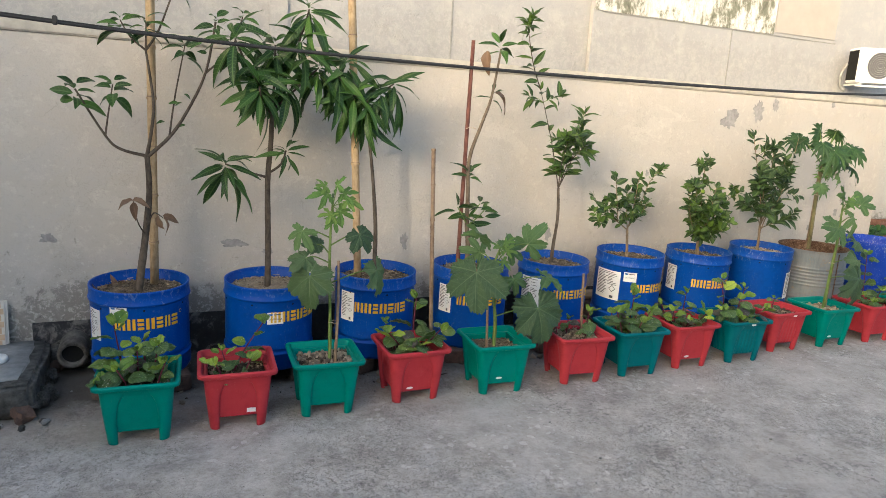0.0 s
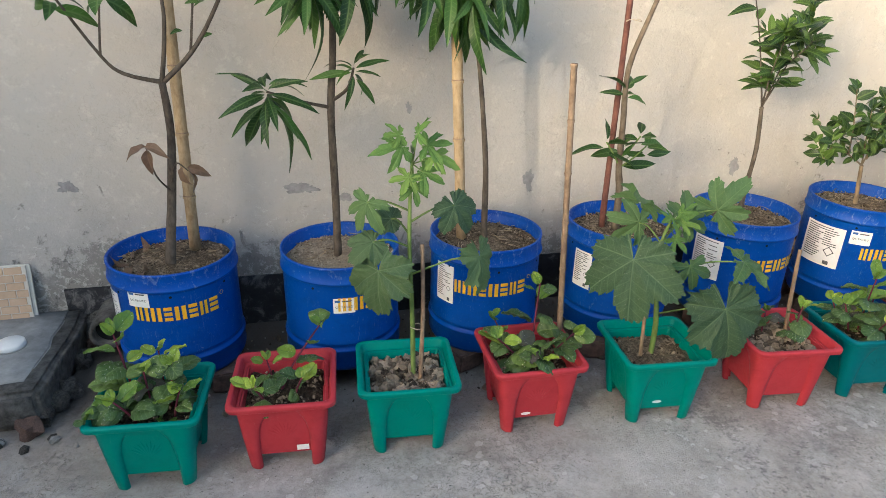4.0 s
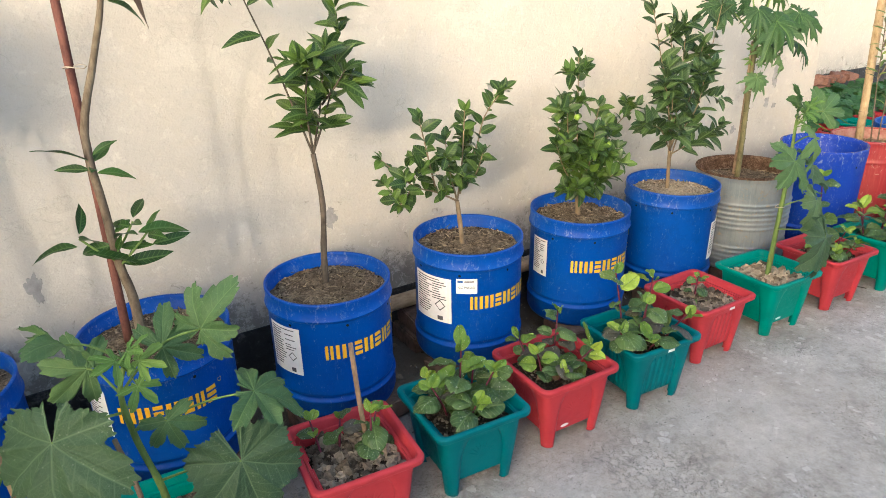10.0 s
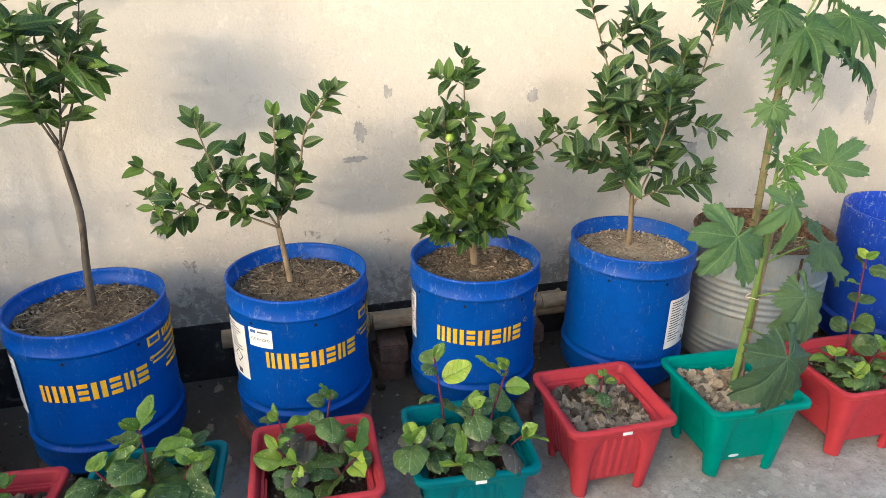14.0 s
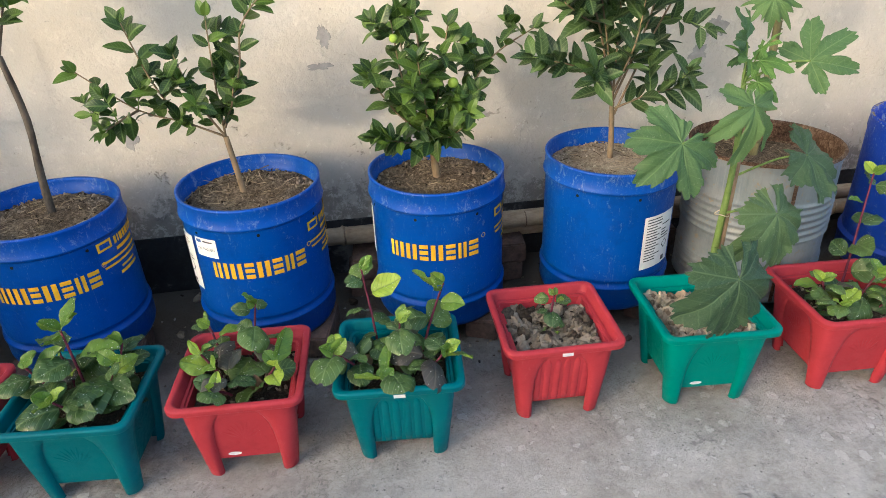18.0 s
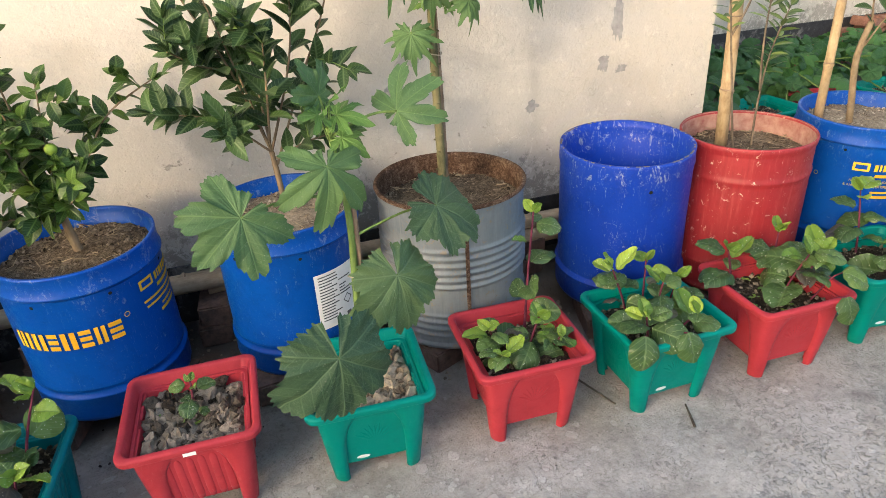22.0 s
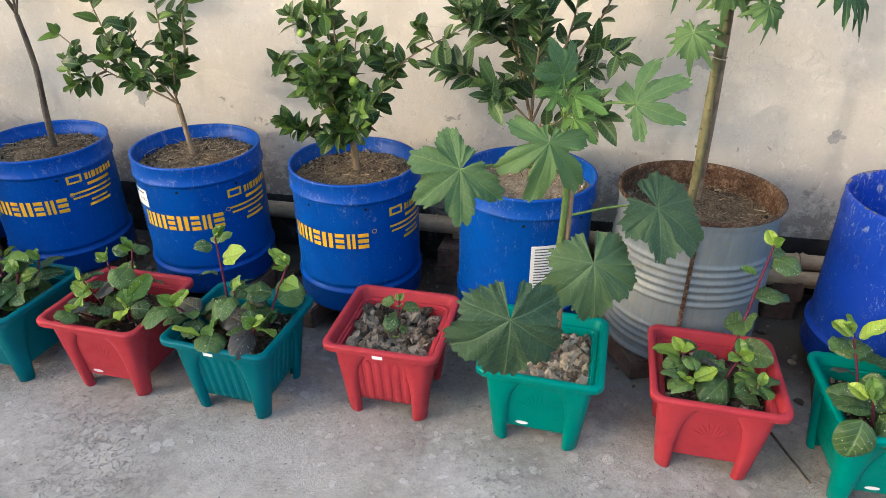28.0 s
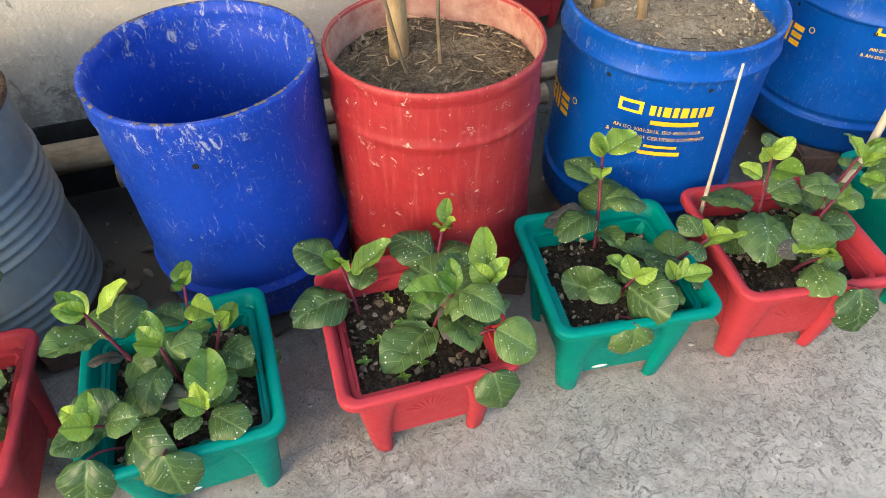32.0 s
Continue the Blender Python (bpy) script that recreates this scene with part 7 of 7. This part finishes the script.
def spinach(i, shoots, seed, label="vine spinach with glossy dotted leaves and purple stems", extra=(), dry=0, aged=0.12):
    """shoots: start x and y in the pot, lean x and y, height, leaves, leaf size."""
    x, y, rz = POT_ROW[i - 1][:3]
    rr = random.Random(seed)
    t = thing("spinach_plant", pose(x, y, 0.2, 0, 0, rz), label, "plant", "vine spinach plants")
    for sx, sy, lx, ly, h, n, s in shoots:
        n, s, h = max(4, int(n * 0.95)), s * 1.37, h * 1.15
        pts = [(sx, sy, -0.005), (sx + lx * 0.35, sy + ly * 0.35, h * 0.45), (sx + lx, sy + ly, h)]
        line = bent(pts, 4)
        limb("stem", pts, 0.0045, 0.0025, M_PURPLESTEM, t, 6)
        for k in range(n):
            u = 0.3 + 0.7 * k / max(1, n - 1)
            q = line[min(len(line) - 1, int(u * (len(line) - 1)))]
            a = k * 2.4 + rr.uniform(-0.4, 0.4) + seed
            e = -0.25 + 0.6 * u + rr.uniform(-0.25, 0.25)
            d = Vector((math.cos(a), math.sin(a), e))
            size = s * (1.15 - 0.42 * u) * rr.uniform(0.6, 1.18)
            p = q + d.normalized() * 0.014
            # leaves near the soil and the rim lie out over them
            if p.z < 0.1:
                d.z = max(d.z, -0.08)
            if max(abs(p.x), abs(p.y)) > 0.07:
                p.z = max(p.z, 0.075)
                d.z = max(d.z, 0.28)
            up = (rr.uniform(-0.6, 0.6), rr.uniform(-0.6, 0.3), 0.9)
            kind = YOUNG if u > 0.7 and rr.random() < 0.6 else (AGED if u < 0.5 and rr.random() < aged else SPINACH)
            if kind is AGED:
                p.z = max(p.z, 0.09)
                d.z = max(d.z, 0.35)
            put_leaf(t, kind, p, d, rr, size * (0.8 if kind is AGED else 1), up)
        for k in range(2):
            a = rr.uniform(0, 6.28)
            put_leaf(t, YOUNG, line[-1], (math.cos(a) * 0.8, math.sin(a) * 0.8, 0.8), rr, s * 0.5)
    for (ex, ey, ez), d, s in extra:
        limb("leaf_stalk", [(ex * 0.6, ey * 0.6, 0.01), (ex * 0.85, ey * 0.85, ez * 0.8), (ex, ey, ez)], 0.003, 0.002, M_PURPLESTEM, t, 5)
        put_leaf(t, SPINACH, (ex, ey, ez), d, rr, s, (0, -0.5, 0.9), 0)
    for k in range(dry):
        put_leaf(t, WITHERED, (rr.uniform(-0.08, 0.08), rr.uniform(-0.07, 0.0), rr.uniform(0.05, 0.09)), (rr.uniform(-0.6, 0.6), -0.3, -0.5), rr, rr.uniform(0.7, 1.0))
    return t


spinach(1, [(-0.06, 0.03, -0.03, 0.0, 0.23, 10, 0.8), (0.05, 0.0, 0.03, -0.02, 0.16, 9, 0.75), (-0.03, -0.07, -0.04, -0.05, 0.11, 8, 0.7), (0.07, -0.06, 0.04, -0.04, 0.12, 8, 0.7), (0.02, 0.06, 0.0, 0.0, 0.16, 8, 0.7), (0.0, -0.02, 0.0, -0.02, 0.15, 8, 0.65), (-0.09, -0.06, -0.06, -0.05, 0.06, 6, 0.5)], 1)
spinach(2, [(-0.02, 0.0, 0.14, 0.06, 0.19, 7, 0.72), (-0.06, -0.04, -0.03, -0.03, 0.07, 6, 0.65), (0.03, -0.03, 0.03, -0.02, 0.08, 5, 0.65), (-0.04, 0.05, -0.02, 0.02, 0.08, 4, 0.55)], 2, "sparse vine spinach with one long trailing shoot")
spinach(4, [(-0.03, 0.0, -0.1, -0.04, 0.12, 9, 0.85), (0.03, 0.06, 0.03, 0.04, 0.23, 8, 0.85), (0.05, -0.02, 0.09, -0.03, 0.12, 9, 0.85), (0.0, -0.05, 0.0, -0.06, 0.08, 8, 0.75), (-0.06, 0.04, -0.05, 0.03, 0.13, 6, 0.7)], 4)
spinach(6, [(0.05, -0.02, 0.0, -0.02, 0.16, 7, 0.62), (0.04, 0.0, 0.04, 0.0, 0.13, 5, 0.6), (-0.08, 0.05, -0.02, 0.02, 0.12, 5, 0.5), (-0.03, 0.04, 0.02, 0.03, 0.1, 4, 0.5)], 6, "small plant with narrow leaves tied to a stick")
spinach(7, [(0.0, 0.02, 0.0, -0.02, 0.21, 10, 0.95), (-0.05, 0.0, -0.06, -0.01, 0.13, 8, 0.8), (0.05, 0.0, 0.06, -0.02, 0.13, 9, 0.85), (0.0, -0.05, -0.01, -0.06, 0.1, 9, 0.8), (0.06, 0.05, 0.03, 0.03, 0.12, 6, 0.7), (-0.05, 0.06, -0.03, 0.03, 0.1, 5, 0.7)], 7)
spinach(8, [(0.02, 0.03, 0.03, 0.02, 0.19, 8, 0.75), (-0.05, 0.0, -0.04, -0.02, 0.11, 7, 0.75), (0.05, -0.03, 0.05, -0.05, 0.1, 7, 0.85), (-0.02, -0.05, -0.03, -0.06, 0.07, 6, 0.75), (-0.06, 0.06, -0.03, 0.03, 0.12, 5, 0.65)], 8, "purplish vine spinach with drying lower leaves", dry=3, aged=0.5)
spinach(9, [(-0.05, 0.03, -0.03, 0.03, 0.25, 8, 0.75), (0.0, 0.0, 0.01, -0.02, 0.15, 9, 0.75), (0.06, 0.04, 0.07, 0.04, 0.19, 8, 0.75), (-0.08, -0.03, -0.08, -0.04, 0.11, 8, 0.85), (0.07, -0.05, 0.05, -0.06, 0.12, 7, 0.8), (-0.02, -0.07, -0.02, -0.05, 0.06, 5, 0.7)], 9, "vine spinach spilling over the pot with dry leaves", dry=5, aged=0.45)
spinach(10, [(0.0, 0.02, 0.01, 0.0, 0.105, 8, 0.4)], 10, "one small seedling among grey clods")
spinach(12, [(0.05, 0.08, 0.05, 0.06, 0.32, 8, 0.72), (-0.05, 0.0, -0.04, -0.01, 0.1, 8, 0.7), (0.02, -0.02, 0.02, -0.03, 0.13, 9, 0.75), (0.06, -0.05, 0.03, -0.03, 0.08, 7, 0.6), (-0.05, -0.06, -0.03, -0.03, 0.07, 6, 0.55)], 12, "vine spinach with one tall purple-stemmed shoot")
spinach(13, [(-0.06, 0.04, -0.05, 0.03, 0.17, 8, 0.85), (0.0, 0.0, 0.0, -0.02, 0.15, 8, 0.8), (-0.06, -0.06, -0.05, -0.05, 0.12, 8, 0.9), (0.05, 0.02, 0.04, 0.01, 0.12, 6, 0.75), (0.02, 0.09, 0.02, 0.03, 0.14, 5, 0.6), (0.03, -0.06, 0.02, -0.06, 0.1, 6, 0.8)], 13,
        extra=(((-0.02, -0.17, 0.1), (0.1, -0.5, -0.8), 1.0), ((-0.13, -0.14, 0.1), (-0.3, -0.6, -0.7), 1.0)))
spinach(14, [(0.03, -0.01, 0.04, -0.03, 0.14, 9, 0.9), (0.09, 0.0, 0.05, -0.03, 0.13, 8, 0.9), (0.06, 0.08, 0.03, 0.03, 0.14, 7, 0.8), (-0.09, 0.07, -0.02, 0.02, 0.13, 3, 0.8)], 14, "vine spinach crowded to one side of the pot",
        extra=(((0.1, -0.17, 0.08), (0.15, -0.5, -0.9), 1.0), ((0.12, -0.12, 0.13), (0.6, -0.5, -0.2), 0.9)))
spinach(15, [(0.0, 0.08, 0.0, 0.05, 0.2, 9, 0.85), (0.0, -0.05, 0.0, -0.04, 0.1, 7, 0.8), (0.09, -0.02, 0.07, -0.03, 0.13, 8, 0.75), (0.05, -0.06, 0.03, -0.04, 0.09, 6, 0.7)], 15, extra=(((-0.02, -0.16, 0.07), (0.0, -0.4, -0.9), 0.95),))
spinach(16, [(-0.04, 0.03, -0.02, 0.02, 0.2, 9, 0.85), (0.05, 0.0, 0.05, 0.0, 0.2, 9, 0.8), (0.0, -0.06, 0.0, -0.06, 0.1, 7, 0.75), (0.09, 0.05, 0.07, 0.02, 0.18, 7, 0.7)], 16, extra=(((0.05, -0.18, 0.08), (0.1, -0.5, -0.8), 1.15),))
spinach(17, [(-0.04, 0.03, -0.02, 0.02, 0.22, 9, 0.95), (0.05, 0.0, 0.05, 0.0, 0.16, 9, 0.85), (0.0, -0.06, 0.0, -0.06, 0.1, 7, 0.8)], 17, "dark purplish vine spinach", aged=0.6)
for i in (18, 19, 20):
    spinach(i, [(-0.04, 0.03, -0.02, 0.02, 0.18, 8, 0.9), (0.05, 0.0, 0.05, 0.0, 0.15, 8, 0.85), (0.0, -0.06, 0.0, -0.06, 0.1, 6, 0.8)], i)

# ---- weeds that came up in the bare soil of some pots ----
TINY = [blade("tiny_blade", 0.016, 0.009, L_YOUNG, "ovate", 0.3, dr, 0.0, 80 + k, 5) for k, dr in enumerate((0.2, 0.6))]
weed_r = random.Random(88)
for i, n in ((1, 4), (9, 3), (10, 2), (12, 7), (14, 14), (15, 5), (16, 4), (2, 4)):
    x, y, rz = POT_ROW[i - 1][:3]
    for k in range(n):
        wx, wy = weed_r.uniform(-0.11, 0.02 if i == 14 else 0.1), weed_r.uniform(-0.11, 0.1)
        w = thing("seedling", pose(x, y, 0.212, 0, 0, rz) @ pose(wx, wy, 0), "tiny green seedling sprouting from the pot soil", "seedling", "weeds in the pots")
        limb("stem", [(0, 0, -0.006), (0.001, 0, 0.008), (0.003, 0, 0.016)], 0.0009, 0.0006, M_GREENSTEM, w, 5)
        for q in range(4):
            a = q * 1.57 + weed_r.uniform(-0.3, 0.3)
            put_leaf(w, TINY, (0.003, 0, 0.011 + 0.002 * q), (math.cos(a), math.sin(a), 0.3), weed_r, weed_r.uniform(0.7, 1.2), (0, 0, 1), 0)

# ---- vine bed beyond the corner ----
for k, (x, y, c) in enumerate(((6.42, 4.25, "red"), (6.85, 4.22, "green"), (7.27, 4.2, "red"), (7.7, 4.2, "green"), (8.12, 4.22, "red"), (8.55, 4.2, "red"), (9.0, 4.2, "green"))):
    pot(x, y, rng.uniform(-6, 6), c, False, f"{c} square plastic pot in the pumpkin bed", M_DARKSOIL, 50 + k, None, None, 1.0, "pots in the vine bed")
vine = thing("pumpkin_vine", pose(0, 0, 0), "spreading pumpkin vine with dull green leaves over the pots", "vine")
rr = random.Random(404)
for k in range(9):
    x = 6.3 + k * 0.36
    pts = [(x, 4.25, 0.21), (x + rr.uniform(-0.2, 0.2), 4.45, 0.34), (x + rr.uniform(-0.2, 0.3), 4.8, 0.27), (x + rr.uniform(-0.2, 0.4), 5.2, 0.17), (x + rr.uniform(-0.2, 0.4), 5.5, 0.14)]
    limb("vine_stem", pts, 0.005, 0.003, M_GREENSTEM, vine, 5)
for k in range(700):
    x, y = rr.uniform(6.12, 9.9), 4.15 + 1.45 * rr.random() ** 0.8
    z = 0.3 + 0.08 * noise.noise(Vector((x * 2.3, y * 2.3, 0))) - 0.11 * max(0.0, y - 4.5) + rr.uniform(-0.05, 0.05)
    if y < 4.4:
        z = max(0.28, min(z, 0.34))
    put_leaf(vine, PUMPKIN, (x, y, z), (rr.uniform(-1, 1), rr.uniform(-1, 0.5), rr.uniform(-0.5, 0.2)), rr, 0.045 + 0.055 * rr.random() ** 1.3, (rr.uniform(-0.6, 0.6), rr.uniform(-0.9, 0.2), 0.85))
heap = random.Random(9)
for k in range(34):
    row = 0 if k < 16 else (1 if k < 27 else 2)
    j = k if row == 0 else (k - 16 if row == 1 else k - 27)
    x = 8.3 + j * 0.14 + row * 0.35 + heap.uniform(-0.02, 0.02)
    b = part("brick", RED_BRICKS[k % 3], None, None, at=pose(x, 5.63 - heap.uniform(0, 0.03), row * 0.077, 0, 0, 88 + heap.uniform(-8, 8)))
    tagged(b, "broken red brick in a heap by the wall", "brick", "brick heap")
for k in range(10):
    b = part("brick", RED_BRICKS[k % 3], None, None, at=pose(9.1 + k * 0.13, 5.62, 0.235, heap.uniform(0, 12), heap.uniform(-10, 10), 80 + heap.uniform(-30, 30)))
    tagged(b, "broken red brick in a heap by the wall", "brick", "brick heap")

# ---- small litter on the floor ----
for k, (x, y, L, rz) in enumerate(((4.935, 2.91, 0.22, -72), (5.158, 2.54, 0.09, 70), (5.3, 3.0, 0.09, 20), (1.5, 2.98, 0.07, 10))):
    s = stick([(x, y, 0.006), (x + L * math.cos(radians(rz)), y + L * math.sin(radians(rz)), 0.008)], 0.004, 0.0025, M_BARK, "short dry twig lying on the floor", "twig")
lf = thing("fallen_leaf", pose(1.16, 2.99, 0.004), "black shrivelled leaf on the floor", "leaf")
put_leaf(lf, WITHERED, (0, 0, 0.004), (1, 0.3, 0.0), rg, 0.9)
pebbles = random.Random(12)
vv, ff = [], []
src_lump = rough_lump(5, 1, 0.5)
bv, bf = [q.co.copy() for q in src_lump.verts], [tuple(w.index for w in q.verts) for q in src_lump.faces]
src_lump.free()
for k in range(420):
    x, y = pebbles.uniform(-0.3, 8), 2.5 + 1.1 * pebbles.random() ** 0.7 if k % 4 else pebbles.uniform(0.5, 2.5)
    s = pebbles.uniform(0.002, 0.008)
    m = pose(x, y, s * 0.3, pebbles.uniform(0, 360), 0, pebbles.uniform(0, 360)) @ Matrix.Diagonal((s, s * 0.8, s * 0.6, 1))
    o = len(vv)
    vv += [m @ q for q in bv]
    ff += [tuple(i + o for i in q) for q in bf]
grit = part("grit", mesh_from("grit", vv, ff, M_STONE), M_STONE, None)
tagged(grit, "loose grit and crumbs on the concrete floor", "grit", "", "stuff")

vv, ff = [], []
for k in range(1500):
    x, y = pebbles.uniform(-0.1, 8.6), 2.98 + 0.68 * pebbles.random()
    s = pebbles.uniform(0.003, 0.008) if k % 9 else pebbles.uniform(0.012, 0.026)
    m = pose(x, y, s * 0.35, pebbles.uniform(0, 360), pebbles.uniform(0, 40), pebbles.uniform(0, 360)) @ Matrix.Diagonal((s, s * 0.8, s * 0.55, 1))
    o = len(vv)
    vv += [m @ q for q in bv]
    ff += [tuple(i + o for i in q) for q in bf]
rubble = part("rubble", mesh_from("rubble", vv, ff, M_CLOD), M_CLOD, None)
tagged(rubble, "spilt earth and brick crumbs on the floor under the drums", "rubble", "", "stuff")
